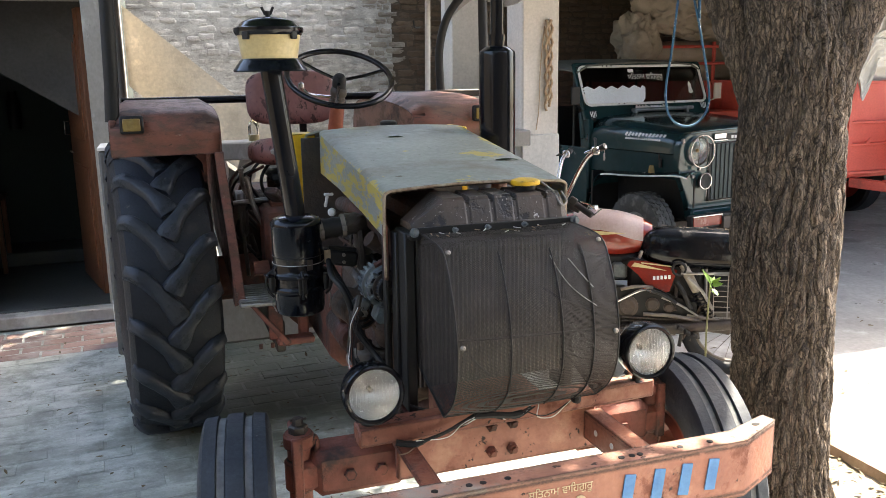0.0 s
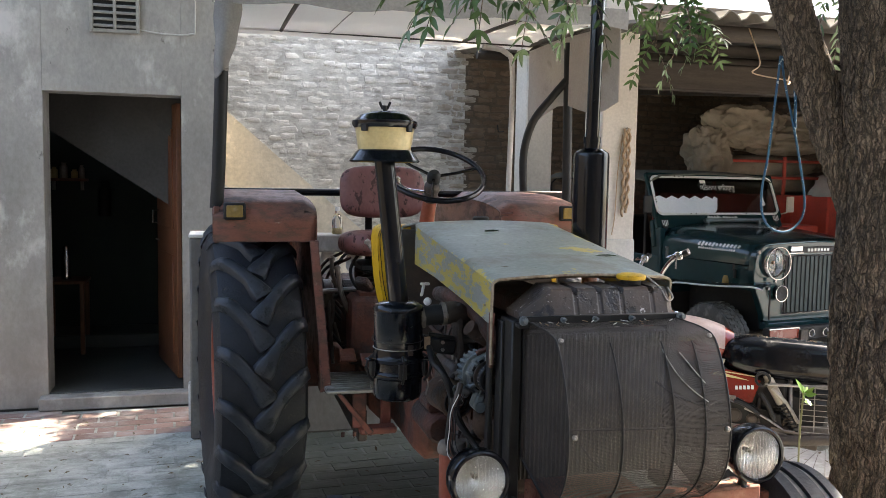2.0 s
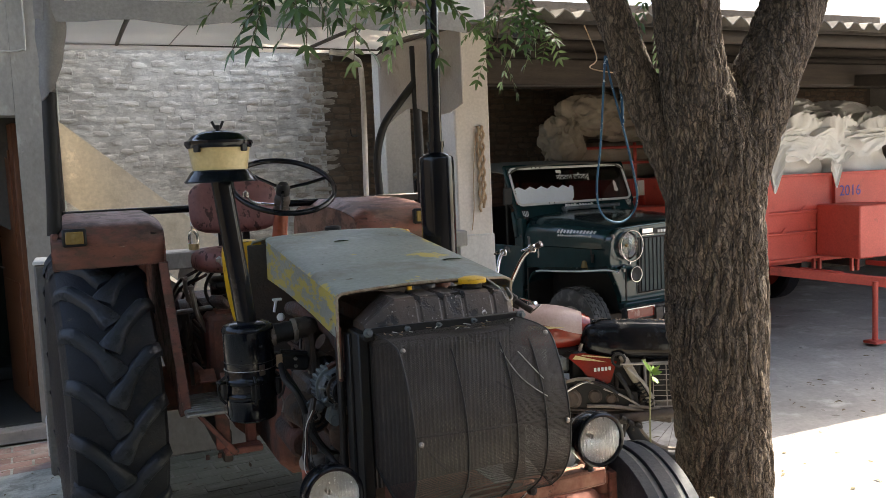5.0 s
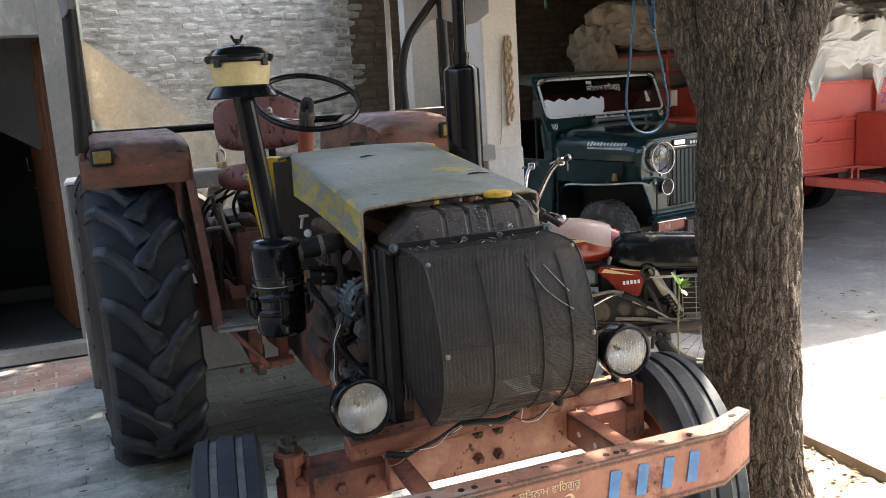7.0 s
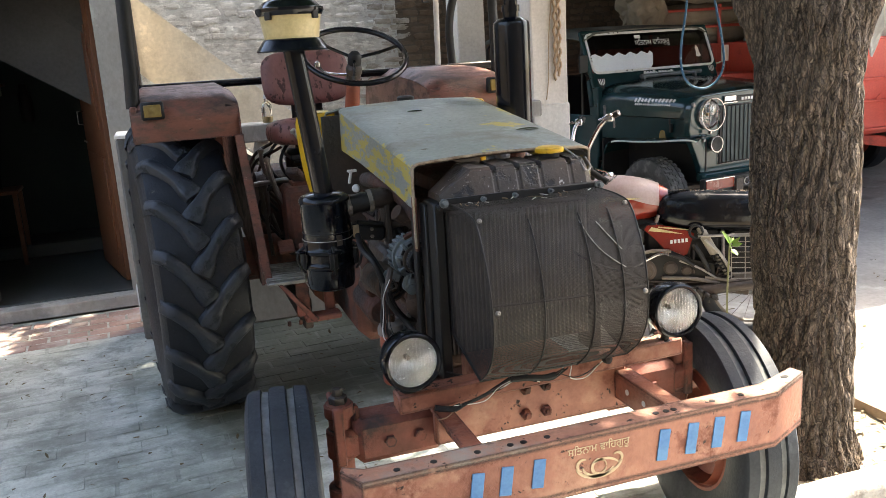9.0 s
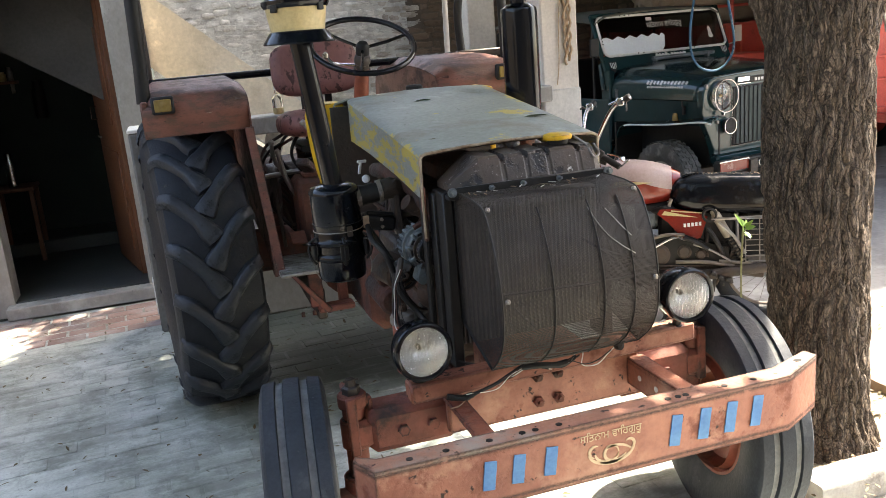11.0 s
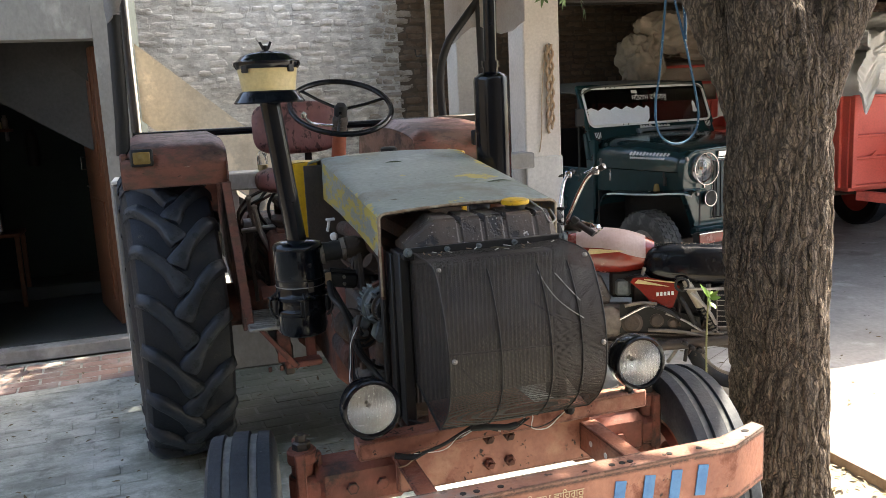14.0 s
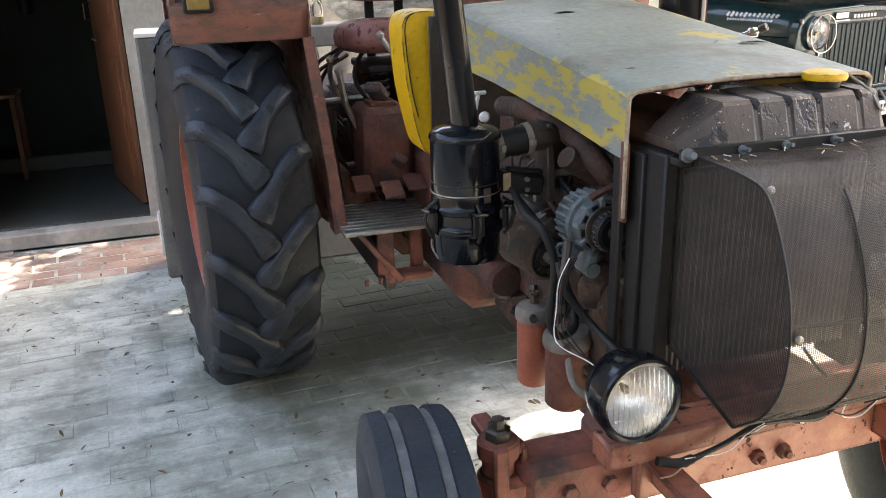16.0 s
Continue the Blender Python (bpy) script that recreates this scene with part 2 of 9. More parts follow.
m_rubber = paint("worn_rubber", (0.006, 0.008, 0.012), (0.011, 0.014, 0.021), 0.6, scale=7, fine=90, bump=0.5, wear=(((0.060, 0.055, 0.048), 4.0, 0.58, 0.80, 0.9, 7), ((0.10, 0.092, 0.080), 17, 0.66, 0.74, 0.9, 6)), spec=0.35)
m_rubber_blue = paint("dusty_front_rubber", (0.018, 0.024, 0.034), (0.034, 0.042, 0.054), 0.62, scale=7, fine=90, bump=0.4, wear=(((0.10, 0.106, 0.114), 7.0, 0.58, 0.80, 0.9, 8), ((0.22, 0.225, 0.23), 38, 0.70, 0.74, 0.9, 5)), spec=0.35)
m_dust = paint("dust_in_grooves", (0.19, 0.195, 0.198), (0.12, 0.125, 0.128), 0.95, scale=20, fine=90, bump=0.4)
# Dark tone chosen to keep the unseen walls from reflecting light.
m_backwall = paint("dark_blocking_wall", (0.13, 0.11, 0.09), (0.09, 0.08, 0.065), 0.95, scale=2, bump=0.2)
m_orange = paint("faded_orange_paint", (0.38, 0.10, 0.055), (0.28, 0.075, 0.045), 0.5, scale=5, fine=70, bump=0.2, wear=(((0.15, 0.055, 0.035), 5.5, 0.57, 0.66, 0.85, 8), ((0.5, 0.24, 0.15), 3.5, 0.6, 0.75, 0.6, 5)))
m_beam = paint("salmon_beam_paint", (0.36, 0.135, 0.080), (0.24, 0.075, 0.046), 0.5, scale=5, fine=70, bump=0.4, wear=(((0.47, 0.25, 0.165), 3.4, 0.55, 0.70, 0.6, 7), ((0.17, 0.055, 0.034), 7.5, 0.55, 0.64, 0.85, 10), ((0.10, 0.072, 0.058), 4.6, 0.66, 0.74, 0.85, 9), ((0.040, 0.022, 0.018), 26, 0.630, 0.650, 0.85, 8)), edge=((0.05, 0.028, 0.022), 0.018, 0.95))
m_flange = paint("worn_flange_paint", (0.33, 0.155, 0.105), (0.22, 0.10, 0.070), 0.6, scale=6, fine=80, bump=0.5, wear=(((0.24, 0.20, 0.17), 5.0, 0.50, 0.62, 0.85, 9), ((0.09, 0.05, 0.036), 9, 0.58, 0.66, 0.85, 10), ((0.035, 0.022, 0.018), 30, 0.62, 0.645, 0.85, 8)), edge=((0.05, 0.028, 0.022), 0.016, 0.95))
m_fender = paint("faded_fender_red", (0.225, 0.078, 0.048), (0.150, 0.054, 0.037), 0.5, scale=4, fine=70, bump=0.25, stretch=(1, 1, 2.2), wear=(((0.060, 0.033, 0.027), 4.2, 0.515, 0.63, 0.75, 9), ((0.115, 0.060, 0.040), 8.0, 0.50, 0.60, 0.7, 9), ((0.36, 0.24, 0.18), 7, 0.645, 0.70, 0.7, 7), ((0.045, 0.028, 0.024), 26, 0.64, 0.68, 0.8, 6)), edge=((0.05, 0.028, 0.022), 0.012, 0.6))
m_rustred = paint("grimy_red_iron", (0.17, 0.052, 0.030), (0.07, 0.032, 0.022), 0.8, scale=8, fine=60, bump=0.5, dist=0.008, wear=(((0.035, 0.026, 0.022), 5, 0.52, 0.65, 0.75, 7),))
m_axle = paint("grimy_orange_axle", (0.275, 0.082, 0.052), (0.165, 0.054, 0.037), 0.7, scale=7, fine=60, bump=0.4, dist=0.006, wear=(((0.055, 0.032, 0.026), 6, 0.54, 0.66, 0.8, 9), ((0.30, 0.15, 0.11), 9, 0.62, 0.72, 0.7, 6)), edge=((0.035, 0.024, 0.02), 0.012, 0.7))
m_engine = paint("oily_red_engine", (0.085, 0.028, 0.017), (0.034, 0.019, 0.014), 0.75, scale=9, fine=60, bump=0.6, dist=0.01, wear=(((0.022, 0.018, 0.016), 6, 0.48, 0.62, 0.6, 8), ((0.14, 0.10, 0.075), 11, 0.64, 0.74, 0.9, 6)))
m_grease = paint("oily_iron", (0.030, 0.025, 0.021), (0.06, 0.04, 0.03), 0.55, scale=9, fine=60, bump=0.5, dist=0.008)
m_black = paint("gloss_black", (0.0035, 0.0045, 0.007), (0.006, 0.0075, 0.011), 0.13, scale=6, fine=60, bump=0.1, wear=(((0.016, 0.016, 0.017), 7, 0.58, 0.80, 0.5, 9), ((0.09, 0.085, 0.078), 55, 0.72, 0.75, 0.8, 4)), spec=0.3)
m_blackmatt = paint("dull_black", (0.007, 0.007, 0.008), (0.012, 0.0115, 0.011), 0.55, scale=9, fine=70, bump=0.25, wear=(((0.05, 0.042, 0.036), 6, 0.64, 0.78, 0.8, 7),), spec=0.35)


def hood_paint():
    """Grey repaint worn through to yellow along the edges and in one patch."""
    mat = paint("hood_grey_over_yellow", (0.262, 0.290, 0.262), (0.205, 0.230, 0.205), 0.5, scale=2.6, fine=60, bump=0.12, wear=(((0.175, 0.150, 0.105), 3.4, 0.54, 0.72, 0.7, 10), ((0.33, 0.36, 0.345), 5.5, 0.58, 0.70, 0.45, 9), ((0.05, 0.04, 0.03), 30, 0.69, 0.72, 0.8, 5), ((0.10, 0.085, 0.055), 12, 0.66, 0.72, 0.8, 9)))
    N, L = mat.node_tree.nodes, mat.node_tree.links
    bs = N["Principled BSDF"]
    tc = N.new("ShaderNodeTexCoord")
    sp = N.new("ShaderNodeSeparateXYZ")
    L.new(tc.outputs["Object"], sp.inputs[0])

    def math_node(op, a, b):
        n = N.new("ShaderNodeMath")
        n.operation = op
        for i, q in enumerate((a, b)):
            if hasattr(q, "is_output"):
                L.new(q, n.inputs[i])
            elif q is not None:
                n.inputs[i].default_value = q
        return n.outputs[0]

    def span(v, a, b, c):
        r = N.new("ShaderNodeMapRange")
        for k, q in (("From Min", a), ("From Max", b), ("To Min", 0.0), ("To Max", c)):
            r.inputs[k].default_value = q
        L.new(v, r.inputs["Value"])
        return r.outputs[0]

    ds = N.new("ShaderNodeVectorMath")
    ds.operation = "DISTANCE"
    L.new(tc.outputs["Object"], ds.inputs[0])
    ds.inputs[1].default_value = (0.165, 0.62, 1.40)
    nz = N.new("ShaderNodeTexNoise")
    nz.inputs["Scale"].default_value, nz.inputs["Detail"].default_value, nz.inputs["Roughness"].default_value = 9.0, 11.0, 0.74
    L.new(tc.outputs["Object"], nz.inputs["Vector"])
    e = math_node("ADD", span(math_node("ABSOLUTE", sp.outputs[0], None), 0.262, 0.292, 0.13), span(sp.outputs[1], 0.27, 0.20, 0.11))
    e = math_node("ADD", e, span(ds.outputs["Value"], 0.13, 0.02, 0.22))
    m = span(math_node("ADD", nz.outputs["Fac"], e), 0.64, 0.68, 1.0)
    mx = N.new("ShaderNodeMix")
    mx.data_type = "RGBA"
    old = bs.inputs["Base Color"].links[0].from_socket
    L.new(m, mx.inputs[0])
    L.new(old, mx.inputs[6])
    mx.inputs[7].default_value = (0.44, 0.34, 0.07, 1)
    L.new(mx.outputs[2], bs.inputs["Base Color"])
    return mat


m_hood = hood_paint()
m_flank = paint("hood_flank_worn_yellow", (0.19, 0.21, 0.20), (0.23, 0.25, 0.235), 0.5, scale=3, fine=60, bump=0.2, stretch=(1, 0.7, 2.4), wear=(((0.37, 0.29, 0.06), 11.0, 0.49, 0.52, 0.6, 15), ((0.10, 0.08, 0.06), 12, 0.64, 0.70, 0.7, 9)))
m_yellow = paint("bright_yellow_paint", (0.68, 0.40, 0.012), (0.60, 0.34, 0.012), 0.4, scale=4, fine=70, bump=0.1, wear=(((0.12, 0.08, 0.04), 7, 0.64, 0.68, 0.7, 9),), edge=((0.06, 0.04, 0.025), 0.012, 0.6))
m_chrome = paint("dull_chrome", (0.62, 0.62, 0.62), (0.5, 0.5, 0.5), 0.2, metal=1.0, scale=8, bump=0.05)
m_steel = paint("worn_steel", (0.36, 0.34, 0.32), (0.22, 0.20, 0.18), 0.45, metal=0.8, scale=9, bump=0.2)
m_alu = paint("dirty_cast_aluminium", (0.17, 0.20, 0.215), (0.085, 0.092, 0.096), 0.55, metal=0.4, scale=12, bump=0.3)
m_vinyl = paint("peeling_maroon_vinyl", (0.27, 0.108, 0.096), (0.20, 0.078, 0.068), 0.5, scale=5, fine=60, bump=0.45, stretch=(1, 1, 0.6), wear=(((0.06, 0.022, 0.02), 32, 0.55, 0.60, 0.75, 5), ((0.42, 0.22, 0.2), 9, 0.66, 0.76, 0.7, 5)))
m_leaf = paint("neem_leaf", (0.075, 0.14, 0.035), (0.045, 0.095, 0.022), 0.45, scale=4, fine=60, bump=0.0)
m_jeep = paint("dark_green_car_paint", (0.008, 0.032, 0.035), (0.011, 0.038, 0.042), 0.14, scale=3, fine=9, bump=0.04, wear=(((0.035, 0.052, 0.050), 4, 0.60, 0.85, 0.5, 6),), spec=0.5)
m_slat = paint("dull_green_slat", (0.018, 0.034, 0.033), (0.012, 0.024, 0.024), 0.6, scale=8, bump=0.1)
m_red = paint("red_trailer_paint", (0.66, 0.105, 0.075), (0.58, 0.085, 0.062), 0.5, scale=3, fine=60, bump=0.1, wear=(((0.22, 0.06, 0.045), 4, 0.6, 0.75, 0.7, 6),))
m_redbike = paint("red_tank_paint", (0.23, 0.020, 0.012), (0.15, 0.015, 0.010), 0.22, scale=4, bump=0.03, coat=0.3, wear=(((0.38, 0.18, 0.15), 4, 0.55, 0.75, 0.5, 7),))
m_shockbeige = paint("dusty_beige_shroud", (0.30, 0.27, 0.22), (0.20, 0.175, 0.14), 0.6, scale=14, bump=0.2)
m_tankdust = paint("dust_on_red_paint", (0.40, 0.32, 0.31), (0.33, 0.235, 0.225), 0.5, scale=7, bump=0.1)
m_white = paint("white_enamel", (0.75, 0.75, 0.73), (0.66, 0.66, 0.64), 0.4, scale=6, bump=0.0)
m_tarp = paint("white_woven_sack", (0.82, 0.81, 0.78), (0.70, 0.68, 0.64), 0.6, scale=4, fine=150, bump=0.2)
m_sack = paint("dusty_tan_sack", (0.40, 0.33, 0.25), (0.30, 0.25, 0.19), 0.85, scale=4, fine=150, bump=0.3)
m_wood = paint("brown_door_wood", (0.17, 0.065, 0.028), (0.12, 0.045, 0.02), 0.5, scale=5, fine=40, bump=0.15, stretch=(8, 8, 0.5))
m_asbestos = paint("weathered_roof_sheet", (0.17, 0.155, 0.135), (0.11, 0.10, 0.09), 0.95, scale=3, fine=60, bump=0.3)
m_beamwood = paint("old_dark_timber", (0.055, 0.042, 0.032), (0.033, 0.026, 0.021), 0.9, scale=6, bump=0.4, stretch=(0.4, 4, 4))
m_rope = paint("blue_rope_fibre", (0.012, 0.065, 0.14), (0.02, 0.10, 0.19), 0.7, scale=60, bump=0.4, wear=(((0.45, 0.55, 0.6), 70, 0.62, 0.66, 0.8, 2),))
m_jute = paint("tan_rope_fibre", (0.46, 0.33, 0.21), (0.36, 0.25, 0.16), 0.9, scale=40, bump=0.5)
m_bluepaint = paint("blue_hand_paint", (0.06, 0.20, 0.45), (0.09, 0.26, 0.5), 0.6, scale=18, bump=0.0)
m_purple = paint("purple_hand_paint", (0.10, 0.06, 0.30), (0.12, 0.08, 0.33), 0.6, scale=12, bump=0.0)
m_cream = paint("cream_paint", (0.70, 0.52, 0.33), (0.6, 0.44, 0.28), 0.6, scale=14, bump=0.0)
m_amber = paint("amber_lens", (0.26, 0.18, 0.05), (0.20, 0.13, 0.04), 0.25, scale=6, bump=0.0)
m_oil = paint("cloudy_yellow_bowl", (0.60, 0.48, 0.25), (0.52, 0.40, 0.18), 0.3, scale=5, bump=0.0)


def thin_cloth(name, c1, c2):
    """Canvas that lets some daylight through."""
    mat = paint(name, c1, c2, 0.9, scale=2, fine=120, bump=0.2)
    N, L = mat.node_tree.nodes, mat.node_tree.links
    tl = N.new("ShaderNodeBsdfTranslucent")
    tl.inputs[0].default_value = (*c1, 1)
    mx = N.new("ShaderNodeMixShader")
    mx.inputs[0].default_value = 0.6
    L.new(N["Principled BSDF"].outputs[0], mx.inputs[1])
    L.new(tl.outputs[0], mx.inputs[2])
    L.new(mx.outputs[0], N["Material Output"].inputs[0])
    return mat


m_cloth = thin_cloth("cream_canvas", (0.84, 0.80, 0.74), (0.76, 0.72, 0.66))


def clear_glass(name, tint=(1, 1, 1), rough=0.02):
    mat = bpy.data.materials.new(name)
    mat.use_nodes = True
    b = mat.node_tree.nodes["Principled BSDF"]
    b.inputs["Base Color"].default_value = (*tint, 1)
    b.inputs["Roughness"].default_value = rough
    b.inputs["Transmission Weight"].default_value = 1.0
    b.inputs["IOR"].default_value = 1.45
    return mat


m_glass = clear_glass("lamp_glass")
m_lens = clear_glass("dusty_lamp_lens", (1.0, 1.0, 0.99), 0.06)
m_tint = clear_glass("windscreen_glass", (0.13, 0.15, 0.16))
m_reflect = paint("lamp_reflector", (0.94, 0.94, 0.93), (0.84, 0.84, 0.83), 0.26, metal=0.7, scale=28, bump=0.5)


class Nodes:
    """Short hand for building a node tree."""

    def __init__(self, name):
        self.mat = bpy.data.materials.new(name)
        self.mat.use_nodes = True
        self.N, self.L = self.mat.node_tree.nodes, self.mat.node_tree.links
        self.bsdf = self.N["Principled BSDF"]

    def put(self, sock, v):
        if hasattr(v, "is_output"):
            self.L.new(v, sock)
        else:
            sock.default_value = v

    def calc(self, op, a, b=0.0):
        n = self.N.new("ShaderNodeMath")
        n.operation = op
        self.put(n.inputs[0], a)
        self.put(n.inputs[1], b)
        return n.outputs[0]

    def noise(self, vec, s, detail=5.0, rgh=0.6, out="Fac"):
        n = self.N.new("ShaderNodeTexNoise")
        n.inputs["Scale"].default_value, n.inputs["Detail"].default_value, n.inputs["Roughness"].default_value = s, detail, rgh
        self.L.new(vec, n.inputs["Vector"])
        return n.outputs[out]

    def stretch(self, vec, s):
        n = self.N.new("ShaderNodeMapping")
        n.inputs["Scale"].default_value = s
        self.L.new(vec, n.inputs[0])
        return n.outputs[0]

    def span(self, v, a, b, c=0.0, d=1.0):
        n = self.N.new("ShaderNodeMapRange")
        for k, q in (("From Min", a), ("From Max", b), ("To Min", c), ("To Max", d)):
            n.inputs[k].default_value = q
        self.L.new(v, n.inputs["Value"])
        return n.outputs[0]

    def mix(self, f, a, b, blend="MIX"):
        n = self.N.new("ShaderNodeMix")
        n.data_type, n.blend_type = "RGBA", blend
        self.put(n.inputs[0], f)
        for k, v in ((6, a), (7, b)):
            self.put(n.inputs[k], v if hasattr(v, "is_output") else (*v, 1))
        return n.outputs[2]

    def finish(self, col, rough, height=None, bump=0.4, dist=0.004):
        self.put(self.bsdf.inputs["Base Color"], col)
        self.put(self.bsdf.inputs["Roughness"], rough)
        if height is not None:
            n = self.N.new("ShaderNodeBump")
            n.inputs["Strength"].default_value, n.inputs["Distance"].default_value = bump, dist
            self.L.new(height, n.inputs["Height"])
            self.L.new(n.outputs[0], self.bsdf.inputs["Normal"])
        return self.mat


def paving(name, c1, c2, piece, wash_from):
    """Old paving under a smeared, partly worn-off cement wash, with damp green patches and tractor shade painted in."""
    k = Nodes(name)
    pos = k.N.new("ShaderNodeNewGeometry")
    p = pos.outputs["Position"]
    col = k.mix(k.span(k.noise(p, 5.0, 6), 0.35, 0.65), c1, c2)
    if piece:
        oi = k.N.new("ShaderNodeObjectInfo")
        fr = k.calc("FRACT", k.calc("ADD", oi.outputs["Random"], pos.outputs["Random Per Island"]))
        hs = k.N.new("ShaderNodeHueSaturation")
        k.L.new(col, hs.inputs["Color"])
        k.L.new(k.span(fr, 0, 1, 1 - piece, 1 + piece), hs.inputs["Value"])
        col = hs.outputs[0]
    wash = k.span(k.calc("ADD", k.noise(p, 1.15, 9, 0.62), k.calc("MULTIPLY", k.calc("SUBTRACT", k.noise(k.stretch(p, (2.5, 11, 1)), 1.0, 7, 0.65), 0.5), 0.5)), wash_from - 0.04, wash_from + 0.15)
    col = k.mix(k.calc("MULTIPLY", wash, 0.74), col, (0.68, 0.71, 0.66))
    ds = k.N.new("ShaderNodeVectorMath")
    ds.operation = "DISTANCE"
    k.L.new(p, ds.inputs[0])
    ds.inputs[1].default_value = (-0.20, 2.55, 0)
    # Falloff from under the tractor paints its shade into the green tone.
    damp_shade = k.span(k.calc("ADD", k.noise(p, 1.7, 8, 0.6), k.span(ds.outputs["Value"], 0.4, 1.40, 0.24, -0.10)), 0.48, 0.62)
    col = k.mix(k.calc("MULTIPLY", damp_shade, 0.86 if piece else 0.66), col, (0.095, 0.112, 0.074))
    spot = k.span(k.noise(p, 4.0, 10, 0.74), 0.48, 0.62)
    col = k.mix(k.calc("MULTIPLY", spot, 0.72), col, (0.165, 0.178, 0.150))
    fleck = k.span(k.noise(p, 19, 8, 0.75), 0.56, 0.66)
    col = k.mix(k.calc("MULTIPLY", fleck, 0.45), col, (0.17, 0.18, 0.155))
    smear = k.span(k.noise(k.stretch(p, (2.2, 6.5, 1)), 1.6, 10, 0.7), 0.54, 0.68)
    col = k.mix(k.calc("MULTIPLY", k.calc("MULTIPLY", smear, 0.6), k.span(damp_shade, 0, 1, 1.0, 0.35)), col, (0.58, 0.61, 0.56))
    grain = k.noise(p, 70, 4, 0.7)
    col = k.mix(k.span(grain, 0.3, 0.7, 0.0, 0.3), col, (0.17, 0.175, 0.16))
    return k.finish(col, k.span(damp_shade, 0, 1, 0.9, 0.6), k.calc("ADD", grain, k.calc("MULTIPLY", wash, 1.5)), 0.45, 0.005)


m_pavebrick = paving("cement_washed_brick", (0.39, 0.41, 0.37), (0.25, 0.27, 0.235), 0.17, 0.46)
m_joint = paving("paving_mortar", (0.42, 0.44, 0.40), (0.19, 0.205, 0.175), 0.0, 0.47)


def limewash(name, low, high, piece, amount):
    """Rough masonry under lime smeared across stones and joints alike."""
    k = Nodes(name)
    geo = k.N.new("ShaderNodeNewGeometry")
    p = geo.outputs["Position"]
    col = k.mix(k.span(k.noise(p, 7.0, 8, 0.7), 0.36, 0.64), low, tuple(0.5 * (a + b) for a, b in zip(low, high)))
    if piece:
        oi = k.N.new("ShaderNodeObjectInfo")
        fr = k.calc("FRACT", k.calc("ADD", oi.outputs["Random"], geo.outputs["Random Per Island"]))
        hs = k.N.new("ShaderNodeHueSaturation")
        k.L.new(col, hs.inputs["Color"])
        k.L.new(k.span(fr, 0, 1, 1 - piece, 1 + piece), hs.inputs["Value"])
        col = hs.outputs[0]
    smear = k.span(k.noise(k.stretch(p, (4.0, 1, 11.0)), 1.0, 10, 0.72), 0.50, 0.64)
    col = k.mix(k.calc("MULTIPLY", smear, amount), col, high)
    blot = k.span(k.noise(p, 1.4, 9, 0.65), 0.52, 0.68)
    col = k.mix(k.calc("MULTIPLY", blot, amount * 0.6), col, high)
    scab = k.span(k.noise(k.stretch(p, (9.0, 1, 17.0)), 1.0, 9, 0.75), 0.53, 0.60)
    col = k.mix(k.calc("MULTIPLY", scab, amount * 0.7), col, high)
    dirt = k.span(k.noise(k.stretch(p, (6.0, 1, 20.0)), 1.3, 9, 0.75), 0.54, 0.64)
    col = k.mix(k.calc("MULTIPLY", dirt, 0.6), col, tuple(q * 0.62 for q in low))
    return k.finish(col, 0.95, k.noise(p, 60, 6, 0.75), 0.7, 0.008)


m_mortar = limewash("wall_mortar", (0.36, 0.335, 0.30), (0.74, 0.715, 0.66), 0.0, 0.8)
m_wallbrick = limewash("limewashed_brick", (0.42, 0.385, 0.34), (0.82, 0.79, 0.73), 0.20, 0.9)
# Shed masonry is brown, and coloured darker still for the shade under its roof.
m_shedmortar = limewash("brown_mortar_in_shade", (0.085, 0.064, 0.046), (0.15, 0.12, 0.092), 0.0, 0.4)
# In-between tone for the soft edge of the painted roof shade.
m_shadeedge = limewash("shade_edge_brick", (0.26, 0.215, 0.17), (0.56, 0.51, 0.45), 0.2, 0.65)
m_shedbrick = limewash("brown_brick_in_shade", (0.125, 0.082, 0.054), (0.20, 0.155, 0.115), 0.2, 0.35)


